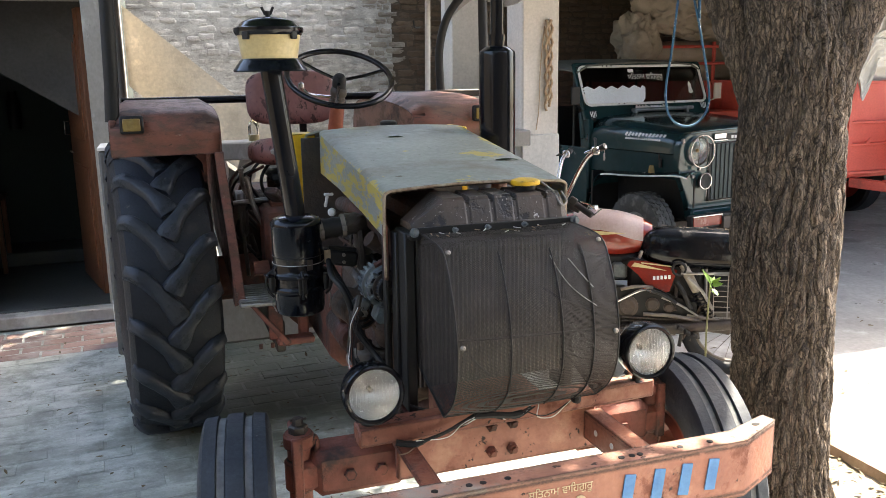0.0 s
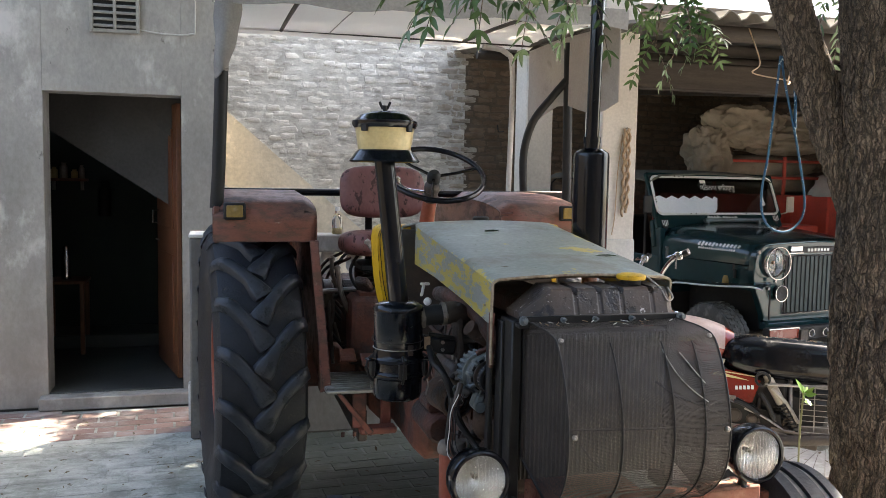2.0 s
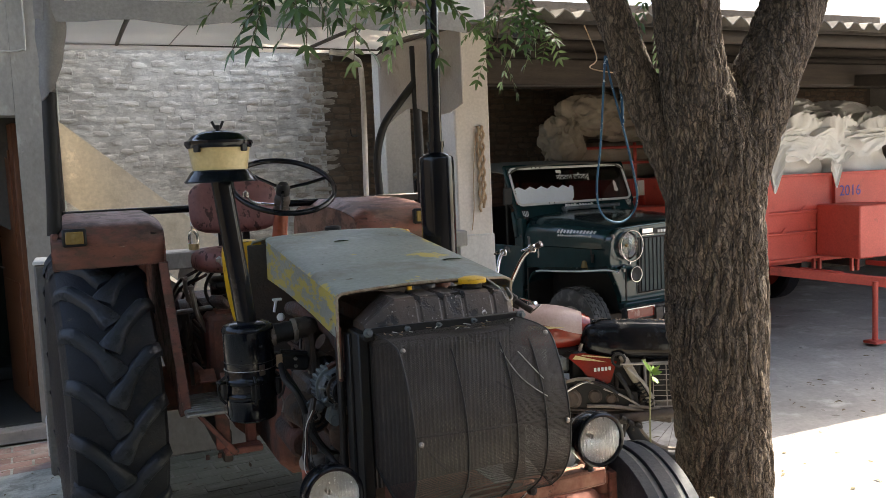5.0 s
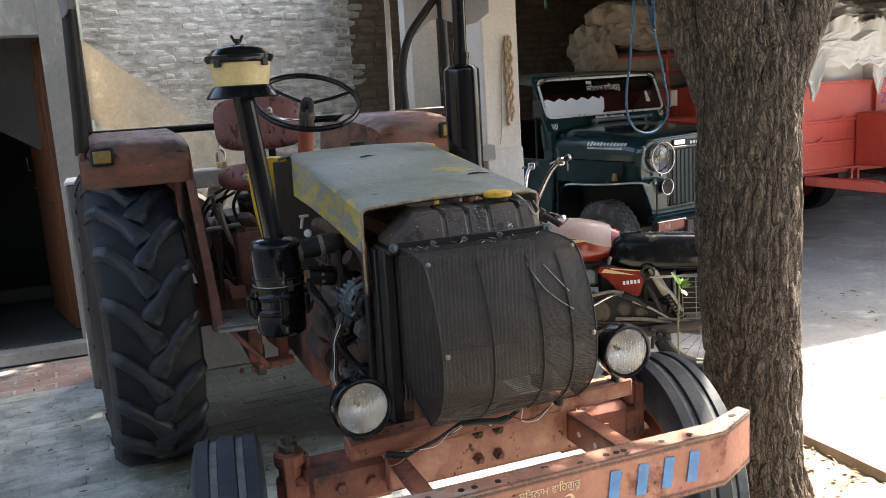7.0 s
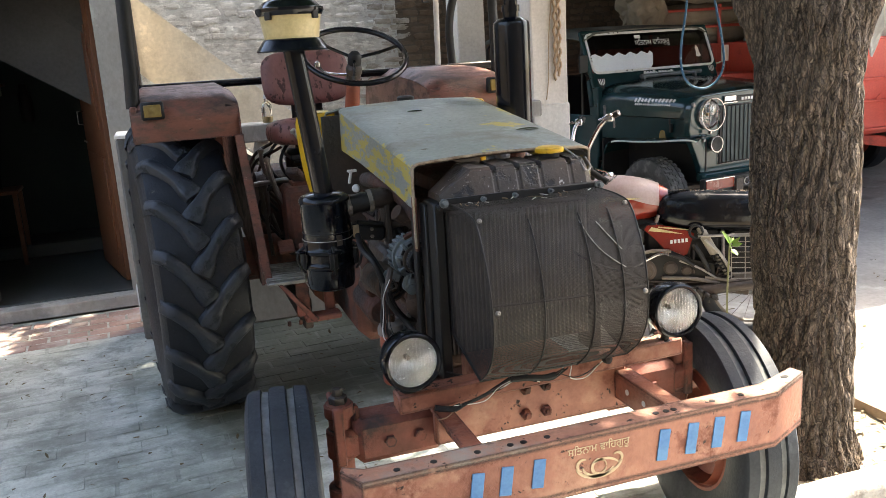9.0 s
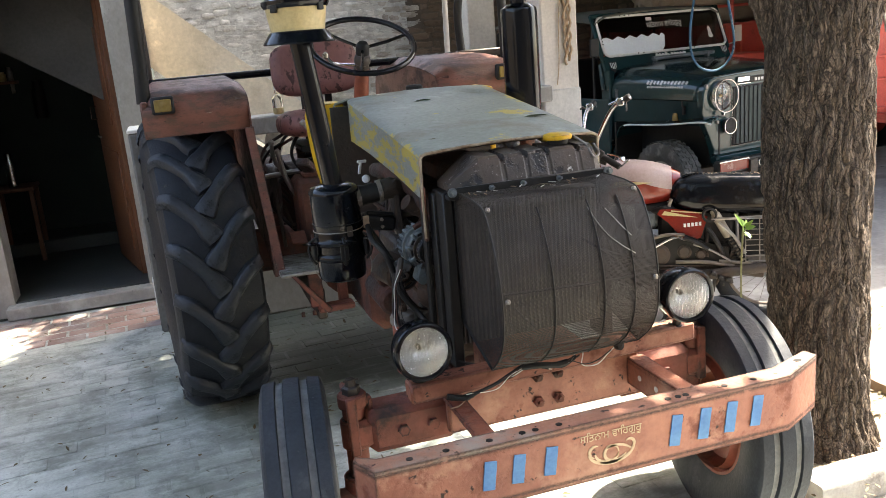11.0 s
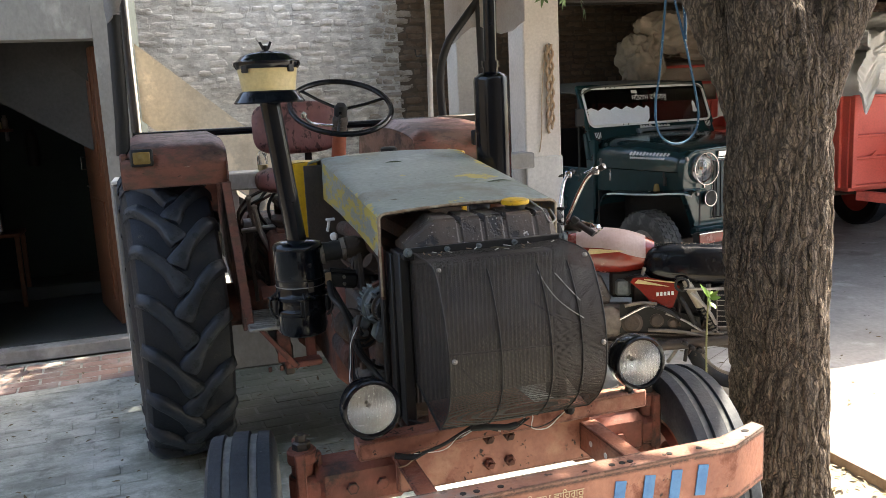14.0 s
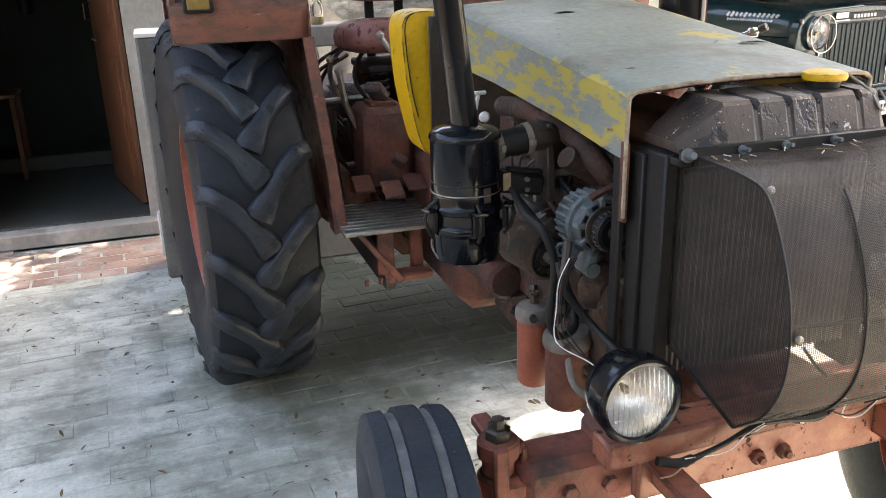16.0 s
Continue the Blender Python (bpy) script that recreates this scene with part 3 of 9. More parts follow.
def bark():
    """Neem bark: long uneven plates between crooked fissures, their shade painted in dark."""
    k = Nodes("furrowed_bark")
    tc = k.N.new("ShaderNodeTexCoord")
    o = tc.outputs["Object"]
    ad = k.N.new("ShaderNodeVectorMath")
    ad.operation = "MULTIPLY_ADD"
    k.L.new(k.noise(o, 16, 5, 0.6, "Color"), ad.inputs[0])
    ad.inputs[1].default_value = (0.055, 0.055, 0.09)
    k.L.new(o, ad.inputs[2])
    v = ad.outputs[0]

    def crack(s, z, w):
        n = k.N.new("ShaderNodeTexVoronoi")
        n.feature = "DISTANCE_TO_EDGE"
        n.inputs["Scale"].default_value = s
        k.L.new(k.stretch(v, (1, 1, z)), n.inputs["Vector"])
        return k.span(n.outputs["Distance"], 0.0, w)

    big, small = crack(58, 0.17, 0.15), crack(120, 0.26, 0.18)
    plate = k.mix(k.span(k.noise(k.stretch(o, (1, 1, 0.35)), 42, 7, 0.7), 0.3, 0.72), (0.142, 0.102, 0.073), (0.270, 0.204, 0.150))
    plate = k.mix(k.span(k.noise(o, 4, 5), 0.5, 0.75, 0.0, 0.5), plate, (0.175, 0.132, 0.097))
    # Crack masks also darken the colour, standing in for shade inside the fissures.
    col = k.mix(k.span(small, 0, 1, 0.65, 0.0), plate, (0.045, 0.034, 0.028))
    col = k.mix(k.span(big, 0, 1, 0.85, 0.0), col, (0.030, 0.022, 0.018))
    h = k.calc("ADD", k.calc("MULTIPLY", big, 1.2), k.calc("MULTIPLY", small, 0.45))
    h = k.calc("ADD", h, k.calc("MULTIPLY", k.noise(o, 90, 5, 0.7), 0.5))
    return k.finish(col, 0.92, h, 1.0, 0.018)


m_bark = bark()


def wire_cloth(name, c, pitch, wire):
    """Fine woven wire: crossing threads with open holes between them, partly clogged with dust."""
    k = Nodes(name)
    k.bsdf.inputs["Metallic"].default_value = 0.15
    tc = k.N.new("ShaderNodeTexCoord")
    sp = k.N.new("ShaderNodeSeparateXYZ")
    k.L.new(tc.outputs["Object"], sp.inputs[0])
    x, y, z = sp.outputs

    def thread(q):
        f = k.calc("FRACT", k.calc("DIVIDE", q, pitch))
        return k.calc("GREATER_THAN", k.calc("ABSOLUTE", k.calc("SUBTRACT", f, 0.5)), 0.5 - wire / 2)

    solid_part = k.calc("MAXIMUM", thread(k.calc("ADD", x, k.calc("MULTIPLY", y, 0.9))), thread(k.calc("ADD", z, y)))
    clog = k.span(k.noise(tc.outputs["Object"], 6, 6), 0.4, 0.7, 0.20, 0.62)
    cover = k.calc("MAXIMUM", solid_part, clog)
    col = k.mix(k.span(k.noise(tc.outputs["Object"], 9, 6), 0.35, 0.7), c, tuple(q * 1.5 for q in c))
    k.finish(col, 0.6)
    tr = k.N.new("ShaderNodeBsdfTransparent")
    mx = k.N.new("ShaderNodeMixShader")
    k.L.new(cover, mx.inputs[0])
    k.L.new(tr.outputs[0], mx.inputs[1])
    k.L.new(k.bsdf.outputs[0], mx.inputs[2])
    k.L.new(mx.outputs[0], k.N["Material Output"].inputs[0])
    return k.mat


m_mesh = wire_cloth("black_wire_mesh", (0.0185, 0.0145, 0.0128), 0.0034, 0.40)


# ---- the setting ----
# Soffit and indoor floor are toned down to carry the room's shade.
m_soffit = paint("shaded_grey_soffit", (0.085, 0.082, 0.074), (0.055, 0.052, 0.048), 0.95, scale=1.6, fine=40, bump=0.3)
m_shadefloor = paint("shaded_polished_cement", (0.065, 0.07, 0.066), (0.042, 0.046, 0.042), 0.5, scale=2.5, fine=60, bump=0.2)
ground = solid("ground", G().box((0, 0, -0.12), (400, 400, 0.2), bev=0.0), m_concrete, "pale weathered concrete of the yard", kind="structure")
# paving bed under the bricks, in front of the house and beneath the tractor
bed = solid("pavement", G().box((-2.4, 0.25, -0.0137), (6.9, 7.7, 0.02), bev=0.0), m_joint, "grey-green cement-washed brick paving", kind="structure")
# house: front wall with the doorway
HY = 4.23
g = G()
g.box((-4.695, HY + 0.115, 1.75), (5.01, 0.23, 3.5))
g.box((-1.17, HY + 0.18, 1.75), (0.24, 0.36, 3.5))
g.box((-1.74, HY + 0.115, 2.85), (0.90, 0.23, 1.30), bev=0.001)
wall_house = solid("wall_house", g, m_plaster, "grey cement-plastered house wall with an open doorway", kind="structure")
g = G()
g.box((-4.2, 5.9, 3.55), (6.4, 3.6, 0.14))
solid("ceiling_house", g, m_plaster_light, "flat concrete roof slab of the house", kind="structure")
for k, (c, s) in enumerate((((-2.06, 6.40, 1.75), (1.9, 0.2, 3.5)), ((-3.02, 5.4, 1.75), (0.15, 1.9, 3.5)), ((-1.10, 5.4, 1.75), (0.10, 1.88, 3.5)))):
    solid("wall_inside_%d" % (k + 1), G().box(c, s), m_inner, "dark green painted inner wall of the house, darkened further for indoor shade", kind="structure")
solid("floor_inside", G().box((-2.06, 5.85, 0.03), (1.9, 3.2, 0.14)), m_shadefloor, "raised grey cement floor inside the doorway", kind="structure")
solid("doorstep", G().box((-1.74, 4.2, 0.045), (1.0, 0.16, 0.09), bev=0.008), m_concrete, "low grey cement doorstep", kind="structure")
solid("inner_ledge", G().box((-2.06, 6.05, 0.16), (1.86, 0.5, 0.12), bev=0.01), m_shadefloor, "low cement ledge along the inner wall", kind="structure")
# door leaf, open inwards
door = thing("door_1", "brown wooden door leaf standing open inwards", "door", pose(-1.30, 4.47, 0.11, 0, 0, 103), kind="structure")
part("leaf", G().box((0.43, 0.02, 1.03), (0.86, 0.035, 2.05)), m_wood, door)
for z in (0.55, 1.5):
    part("panel", G().box((0.43, 0.042, z), (0.6, 0.012, 0.75)), m_wood, door)
part("handle", G().tube([(0.78, 0.04, 1.24), (0.78, 0.085, 1.24), (0.78, 0.085, 1.14), (0.78, 0.04, 1.14)], 0.006), m_chrome, door, "steel pull handle")
part("bolt", G().cyl((0.72, 0.05, 1.0), (0.84, 0.05, 1.0), 0.007), m_steel, door, "steel sliding bolt")
# stairs: sloping slab with plastered side, climbing behind the front wall
g = G()
m = Matrix(((1, 0, 0, 0), (0, 0, 1, 4.62), (0, 1, 0, 0), (0, 0, 0, 1)))
g.prism([(0.35, 0.0), (0.35, 1.0), (-0.05, 1.33), (-1.04, 2.19), (-1.04, 1.62), (-0.2, 0.9), (-0.2, 0.0)], m, 0.10)
solid("wall_stair", g, m_plaster_tan, "tan plastered sloping side wall of the outside stairs", kind="structure")
# Continues the stair wall, recoloured dark because the room is shaded.
solid("wall_stair_inside", G().prism([(-1.165, 2.30), (-2.94, 3.83), (-2.94, 3.30), (-1.165, 1.73)], m, 0.10), m_soffit, "sloping underside wall of the stairs inside the house, coloured dark for shade", kind="structure")
stairs = thing("stairs", "bare cement staircase climbing beside the house", "stairs", kind="structure")
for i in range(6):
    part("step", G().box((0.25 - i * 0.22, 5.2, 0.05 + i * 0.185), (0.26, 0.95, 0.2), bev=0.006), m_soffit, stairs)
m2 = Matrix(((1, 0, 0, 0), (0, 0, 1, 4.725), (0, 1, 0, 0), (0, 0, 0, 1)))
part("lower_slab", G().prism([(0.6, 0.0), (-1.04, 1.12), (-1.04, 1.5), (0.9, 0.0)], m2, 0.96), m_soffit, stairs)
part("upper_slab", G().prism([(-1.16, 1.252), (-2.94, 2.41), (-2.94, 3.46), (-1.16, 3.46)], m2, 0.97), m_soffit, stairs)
# ventilator
vent = thing("ventilator", "grey concrete louvred ventilator high in the house wall", "vent", pose(-1.72, HY, 2.79), kind="structure")
part("frame", G().box((-0.15, -0.005, 0), (0.025, 0.04, 0.36)).box((0.15, -0.005, 0), (0.025, 0.04, 0.36)).box((0, -0.005, -0.17), (0.28, 0.04, 0.025)).box((0, -0.005, 0.17), (0.28, 0.04, 0.025)), m_plaster, vent)
part("backing", G().box((0, -0.002, 0), (0.28, 0.006, 0.32)), m_blackmatt, vent, "dark gap behind the louvres")
for i in range(7):
    part("slat", G().box((0, -0.012, -0.135 + i * 0.045), (0.275, 0.03, 0.014), rot(28)), m_plaster, vent)
part("bar", G().box((0, -0.014, 0), (0.02, 0.028, 0.32)), m_plaster, vent)
cab = G().tube(smooth_path([(-1.58, HY - 0.01, 2.64), (-1.4, HY - 0.012, 2.62), (-1.22, HY - 0.012, 2.63), (-1.19, HY - 0.012, 2.72), (-1.19, HY - 0.012, 3.45)]), 0.006, 6)
solid("wall_cable", cab, m_plaster_light, "thin grey cable clipped along the house wall", "cable")

# low wall with balusters behind the tractor
m_pier = paint("weathered_dark_cement", (0.20, 0.192, 0.178), (0.13, 0.125, 0.115), 0.92, scale=2.2, fine=50, bump=0.4, wear=(((0.30, 0.285, 0.26), 3.0, 0.58, 0.72, 0.9, 8),))
lw = thing("low_wall", "low grey plastered parapet with balusters and coping", "wall", kind="structure")
part("pier", G().box((-1.09, 3.45, 0.63), (0.24, 0.34, 1.26), bev=0.012), m_pier, lw, "dark weathered cement pier")
part("pier_cap", G().box((-1.09, 3.45, 1.272), (0.25, 0.35, 0.020), bev=0.004), m_white, lw, "white painted pier cap")
part("rail", G().box((0.30, 3.38, 1.225), (2.54, 0.22, 0.11), bev=0.01), m_plaster, lw)
part("foot", G().box((0.30, 3.38, 0.2), (2.54, 0.2, 0.4), bev=0.01), m_plaster, lw)
part("strip", G().box((-1.220, 3.58, 0.17), (0.022, 0.09, 0.24), bev=0.006), m_white, lw, "white painted stone at the pier foot")
prof = [(0.03, 0.0), (0.06, 0.02), (0.06, 0.06), (0.035, 0.1), (0.05, 0.2), (0.07, 0.3), (0.05, 0.42), (0.03, 0.55), (0.032, 0.62), (0.055, 0.66), (0.055, 0.72), (0.04, 0.77)]
for i in range(14):
    part("baluster", G().lathe(prof, Matrix.Translation((-0.86 + i * 0.17, 3.38, 0.4)), 12), m_plaster_light, lw, "pale cast baluster")

# plastered pillar that carries the shed roof
m_pillar = paint("beige_plaster", (0.68, 0.63, 0.57), (0.58, 0.535, 0.48), 0.9, scale=1.8, fine=50, bump=0.25, wear=(((0.44, 0.40, 0.35), 2.6, 0.58, 0.72, 0.9, 9),))
g = G().box((1.70, 3.54, 1.5), (0.28, 0.28, 3.0), bev=0.012)
pillar = solid("pillar_1", g, m_pillar, "square pale beige plastered pillar", kind="structure")
solid("pillar_base", G().box((1.70, 3.535, 0.62), (0.292, 0.292, 1.24), bev=0.01), m_plaster_light, "paler patched plinth of the pillar", kind="structure")
solid("pillar_2", G().box((1.90, 5.6, 1.55), (0.27, 0.3, 3.1), bev=0.01), m_plaster_light, "pale plastered pillar behind the low wall", kind="structure")

# back wall of bricks
BWY = 7.2
solid("wall_back", G().box((-0.655, BWY + 0.16, 1.9), (4.69, 0.24, 3.8)), m_mortar, "tall limewashed rough brick wall", kind="structure")
solid("wall_shed_back", G().box((6.145, BWY + 0.163, 1.9), (8.91, 0.24, 3.8)), m_shedmortar, "bare brown brick wall at the back of the shed, darkened for roof shade", kind="structure")
solid("wall_shed_right", G().box((10.5, 5.2, 1.6), (0.24, 4.2, 3.2)), m_plaster, "plain end wall of the shed", kind="structure")

# shed roof: corrugated sheets on timber
g = G()
grid = []
NX = 260
for iy in range(3):
    y = 2.15 + iy * 2.6
    grid.append([(1.55 + 9.0 * i / NX, y, 2.58 + iy * 0.26 + 0.028 * math.sin(i * 2 * math.pi / 4.2)) for i in range(NX + 1)])
g.sheet(grid, 0.008)
solid("roof_shed", g, m_asbestos, "weathered corrugated sheet roof of the shed", kind="structure", sharp=60)
for k, y in enumerate((2.35, 3.6, 4.9, 6.2)):
    solid("roof_purlin", G().cyl((1.5, y, 2.50 + (y - 2.15) * 0.1), (10.4, y, 2.48 + (y - 2.15) * 0.1), 0.045, n=10), m_beamwood, "round timber purlin under the sheets", "beam", group="purlins of the shed roof")
solid("roof_beam", G().box((6.1, 3.5, 2.42), (8.9, 0.14, 0.2), bev=0.015), m_beamwood, "long dark timber beam of the shed", "beam")
for x in (3.4, 5.6, 7.9):
    solid("rafter", G().box((x, 4.8, 2.50), (0.09, 4.9, 0.11), rot(5.7), bev=0.01), m_beamwood, "dark timber rafter of the shed", "beam", group="rafters of the shed roof")
solid("pillar_3", G().box((8.6, 3.5, 1.2), (0.28, 0.28, 2.4), bev=0.012), m_plaster, "plastered pillar at the far end of the shed", kind="structure")
# unseen dark walls added behind the camera to close the place and block skylight
solid("wall_front", G().box((0, -5.4, 2.1), (30, 0.25, 4.2)), m_backwall, "plain unseen wall added behind the camera to block skylight", kind="structure")
solid("wall_left", G().box((-7.0, -1.2, 1.8), (0.25, 11, 3.6)), m_backwall, "plain unseen side wall added to block skylight", kind="structure")


# ---- the tractor ----
m_steelbrown = paint("dusty_cast_iron", (0.22, 0.19, 0.16), (0.12, 0.10, 0.085), 0.8, scale=14, fine=60, bump=0.4)
tractor = thing("tractor", "old orange and grey farm tractor with canopy frame, parked", "tractor")


def lug_tyre(r, w, rim):
    """Tractor tyre carcass round the x axis, its tread face gently crowned."""
    h = w / 2
    prof = [(rim, -h * 0.72), (rim + 0.04, -h * 0.88), (r * 0.72, -h), (r * 0.80, -h * 1.01), (r - 0.085, -h * 0.99), (r - 0.052, -h * 0.90), (r - 0.038, -h * 0.72), (r - 0.030, -h * 0.35), (r - 0.028, 0)]
    prof = prof + [(a, -b) for a, b in reversed(prof[:-1])]
    return G().lathe(prof, rot(0, 90, 0), 96, closed=True)


def lug(r, w, side):
    """One worn bar lug: it leaves the shoulder flat, sweeps round and ends in a flared foot past the middle."""
    h = w / 2
    n = 18
    mid = []
    for k in range(n + 1):
        u = k / n
        x = -0.016 + u * (h * 1.0 + 0.016)
        mid.append(Vector((x, 0.235 * (1 - (1 - u) ** 1.55))))
    rows = []
    for k, c in enumerate(mid):
        u = k / n
        d = (mid[min(k + 1, n)] - mid[max(k - 1, 0)]).normalized()
        nrm = Vector((-d.y, d.x))
        hw = 0.0240 + 0.021 * max(0.0, 1 - u / 0.26) ** 0.8 + 0.004 * max(0.0, u - 0.7)
        if k == 0:
            hw *= 0.86
        drop = 0.0 if u < 0.72 else 0.050 * ((u - 0.72) / 0.28) ** 1.5
        top, base = r - drop - 0.006 * (k == 0), r - 0.040 - drop * 1.1
        row = []
        for o, rr in ((-hw - 0.012, base), (-hw - 0.002, top - 0.009), (-hw + 0.006, top - 0.001), (0.0, top), (hw - 0.006, top - 0.001), (hw + 0.002, top - 0.009), (hw + 0.012, base)):
            q = c + nrm * o
            row.append((side * q.x, math.pi - q.y / r, rr))
        rows.append(row)
    vs = [(x, rr * math.cos(t), rr * math.sin(t)) for row in rows for x, t, rr in row]
    m = 7
    fs = [(q * m + j, q * m + j + 1, q * m + j + m + 1, q * m + j + m) for q in range(n) for j in range(m - 1)]
    fs += [tuple(range(m)), tuple(range(n * m + m - 1, n * m - 1, -1))]
    return G().add(vs, fs)


def rib_tyre(r, w, rim):
    """Three broad ribs with two dusty grooves between them, rounded shoulders."""
    h = w / 2
    prof = [(rim, -h * 0.62), (rim + 0.03, -h * 0.8), (r * 0.80, -h), (r - 0.045, -h * 0.985), (r - 0.026, -h * 0.94), (r - 0.012, -h * 0.90)]
    half = [(r - 0.006, -h * 0.84), (r - 0.003, -h * 0.50), (r - 0.014, -h * 0.47), (r - 0.014, -h * 0.26), (r, -h * 0.23), (r + 0.001, 0.0)]
    prof = prof + half + [(a, -b) for a, b in reversed(prof + half[:-1])]
    return G().lathe(prof, rot(0, 90, 0), 64, closed=True)


def wheel(name, at, tyre, r_rim, w, side, rubber, label):
    wh = part(name, tyre, rubber, tractor, label)
    wh.location = at
    prof = [(0.0, 0.02), (0.07, 0.02), (0.09, 0.05), (r_rim * 0.45, 0.05), (r_rim * 0.62, -0.02), (r_rim * 0.8, -0.03), (r_rim * 0.93, 0.06), (r_rim * 0.97, w * 0.30), (r_rim * 1.04, w * 0.34), (r_rim * 1.04, w * 0.36), (r_rim * 0.99, w * 0.36), (r_rim * 0.95, w * 0.2), (r_rim * 0.93, -w * 0.2), (r_rim * 0.99, -w * 0.36), (r_rim * 1.04, -w * 0.36), (r_rim * 1.04, -w * 0.34), (r_rim * 0.96, -w * 0.3), (r_rim * 0.9, -0.08)]
    m = rot(0, 90 * side, 0)
    part("rim", G().lathe(prof, m, 40, cap=False), m_orange, wh, "orange painted wheel rim")
    g = G()
    g.lathe([(0.0, 0.09), (0.05, 0.085), (0.06, 0.05), (0.06, -0.06)], m, 20, cap=False)
    for i in range(6):
        a = i * math.pi / 3
        p = m @ Vector((r_rim * 0.33 * math.cos(a), r_rim * 0.33 * math.sin(a), 0.045))
        d = m @ Vector((0, 0, 0.03))
        g.cyl(p, p + d, 0.014, n=6)
    part("hub", g, m_rustred, wh, "greasy hub with wheel nuts")
    return wh


RW_Y, RW_Z, RW_R = 2.16, 0.70, 0.715
LUGS = {side: lug(RW_R, 0.385, side).mesh("lug", m_lug, 60) for side in (-1, 1)}
for x, side, turn in ((-0.908, -1, 4.8), (0.56, 1, 4.8)):
    rw = wheel("rear_wheel", (x, RW_Y, RW_Z), lug_tyre(RW_R, 0.385, 0.37), 0.36, 0.385, side, m_rubber, "large black rear tyre with worn bar lugs")
    rw.rotation_euler = (0, 0, radians(turn))
    for i in range(19):
        for sd in (-1, 1):
            lo = new("lug", LUGS[sd])
            lo.parent = rw
            lo.rotation_euler = (2 * math.pi * (i + (0.5 if sd > 0 else 0)) / 19, 0, 0)
FW_R = 0.382
for x, side in ((-0.735, -1), (0.690, 1)):
    fw = wheel("front_wheel", (x, 0.16, FW_R), rib_tyre(FW_R, 0.192, 0.21), 0.205, 0.17, side, m_rubber_blue, "dusty ribbed front tyre")
    fw.rotation_euler = (0, 0, radians(-6.5))
    for k in (-1, 1):
        x0 = 0.096 * 0.365 * k
        part("groove", G().lathe([(FW_R - 0.02, x0 - 0.0098), (FW_R - 0.011, x0 - 0.0096), (FW_R - 0.011, x0 + 0.0096), (FW_R - 0.02, x0 + 0.0098)], rot(0, 90, 0), 64, closed=True), m_dust, fw, "pale dust in a tread groove")

# front axle, kingpins, bolster
axle = part("front_axle", G().box((0, 0.18, 0.655), (0.72, 0.10, 0.09), bev=0.018), m_axle, tractor, "grimy orange front axle beam")
for s in (-1, 1):
    part("sleeve", G().box((s * 0.40, 0.17, 0.592), (0.27, 0.125, 0.135), bev=0.022), m_axle, axle)
    part("inner_tube", G().box((s * 0.545, 0.17, 0.588), (0.10, 0.10, 0.09), bev=0.016), m_axle, axle)
for s in (-1, 1):
    for k in range(2):
        part("axle_bolt", G().cyl((s * (0.345 + 0.09 * k), 0.112, 0.59), (s * (0.345 + 0.09 * k), 0.095, 0.59), 0.018, n=6), m_axle, tractor)
    x = s * 0.565
    kp = part("kingpin", G().cyl((x, 0.17, 0.36), (x, 0.17, 0.675), 0.033, n=20, bev=0.006).cyl((x, 0.17, 0.40), (x, 0.17, 0.45), 0.050, n=20, bev=0.004).cyl((x, 0.17, 0.54), (x, 0.17, 0.63), 0.043, n=20, bev=0.006), m_axle, tractor, "grimy orange steering kingpin")
    part("arm", G().lathe([(0.0, 0.0), (0.041, 0.0), (0.043, 0.008), (0.043, 0.034), (0.038, 0.040), (0.0, 0.040)], Matrix.Translation((x, 0.17, 0.668)), 20).box((x + 0.034, 0.165, 0.682), (0.040, 0.032, 0.026), bev=0.006).box((x + 0.048, 0.16, 0.662), (0.014, 0.026, 0.05), bev=0.004).box((x + 0.005, 0.23, 0.685), (0.040, 0.12, 0.026), bev=0.008), m_axle, kp)
    part("nut", G().lathe([(0.0, 0), (0.027, 0), (0.027, 0.020), (0.022, 0.024), (0.016, 0.024), (0.015, 0.044), (0.0, 0.046)], Matrix.Translation((x, 0.17, 0.707)), 6).cyl((x - 0.02, 0.17, 0.745), (x + 0.025, 0.172, 0.745), 0.003, n=6), m_grease, kp, "greasy castle nut")
    part("stub", G().cyl((x, 0.165, 0.38), (s * 0.66, 0.16, 0.38), 0.035, n=16), m_rustred, kp)
    part("rib", G().box((x + 0.012 * s, 0.125, 0.62), (0.03, 0.02, 0.18), bev=0.006), m_axle, kp)
part("track_rod", G().cyl((-0.5, 0.36, 0.50), (0.5, 0.36, 0.50), 0.014, n=10), m_grease, tractor)
# bolster plate with bolts
bol = part("bolster", G().box((0.0, 0.075, 0.66), (0.62, 0.03, 0.19), bev=0.006).box((0.0, 0.18, 0.70), (0.30, 0.22, 0.14), bev=0.02), m_beam, tractor, "orange bolster plate")
for x, z in ((-0.03, 0.69), (0.035, 0.69), (-0.03, 0.61), (0.035, 0.61)):
    part("bolt", G().lathe([(0.0, 0), (0.017, 0), (0.017, 0.012), (0.013, 0.016), (0.009, 0.016), (0.009, 0.026), (0.0, 0.026)], Matrix.Translation((x, 0.06, z)) @ rot(90), 6), m_rustred, bol)
# lamp beam
part("lamp_beam", G().box((0.005, -0.004, 0.762), (0.885, 0.064, 0.056), rot(0, -1.2), bev=0.006), m_beam, tractor, "salmon-orange cross beam for the headlamps")
# bumper with its braces
g = G()
prof = [(-0.655, -0.29), (-0.62, -0.365), (0.515, -0.365), (0.67, -0.285), (0.66, -0.245), (0.51, -0.30), (-0.60, -0.30), (-0.645, -0.27)]
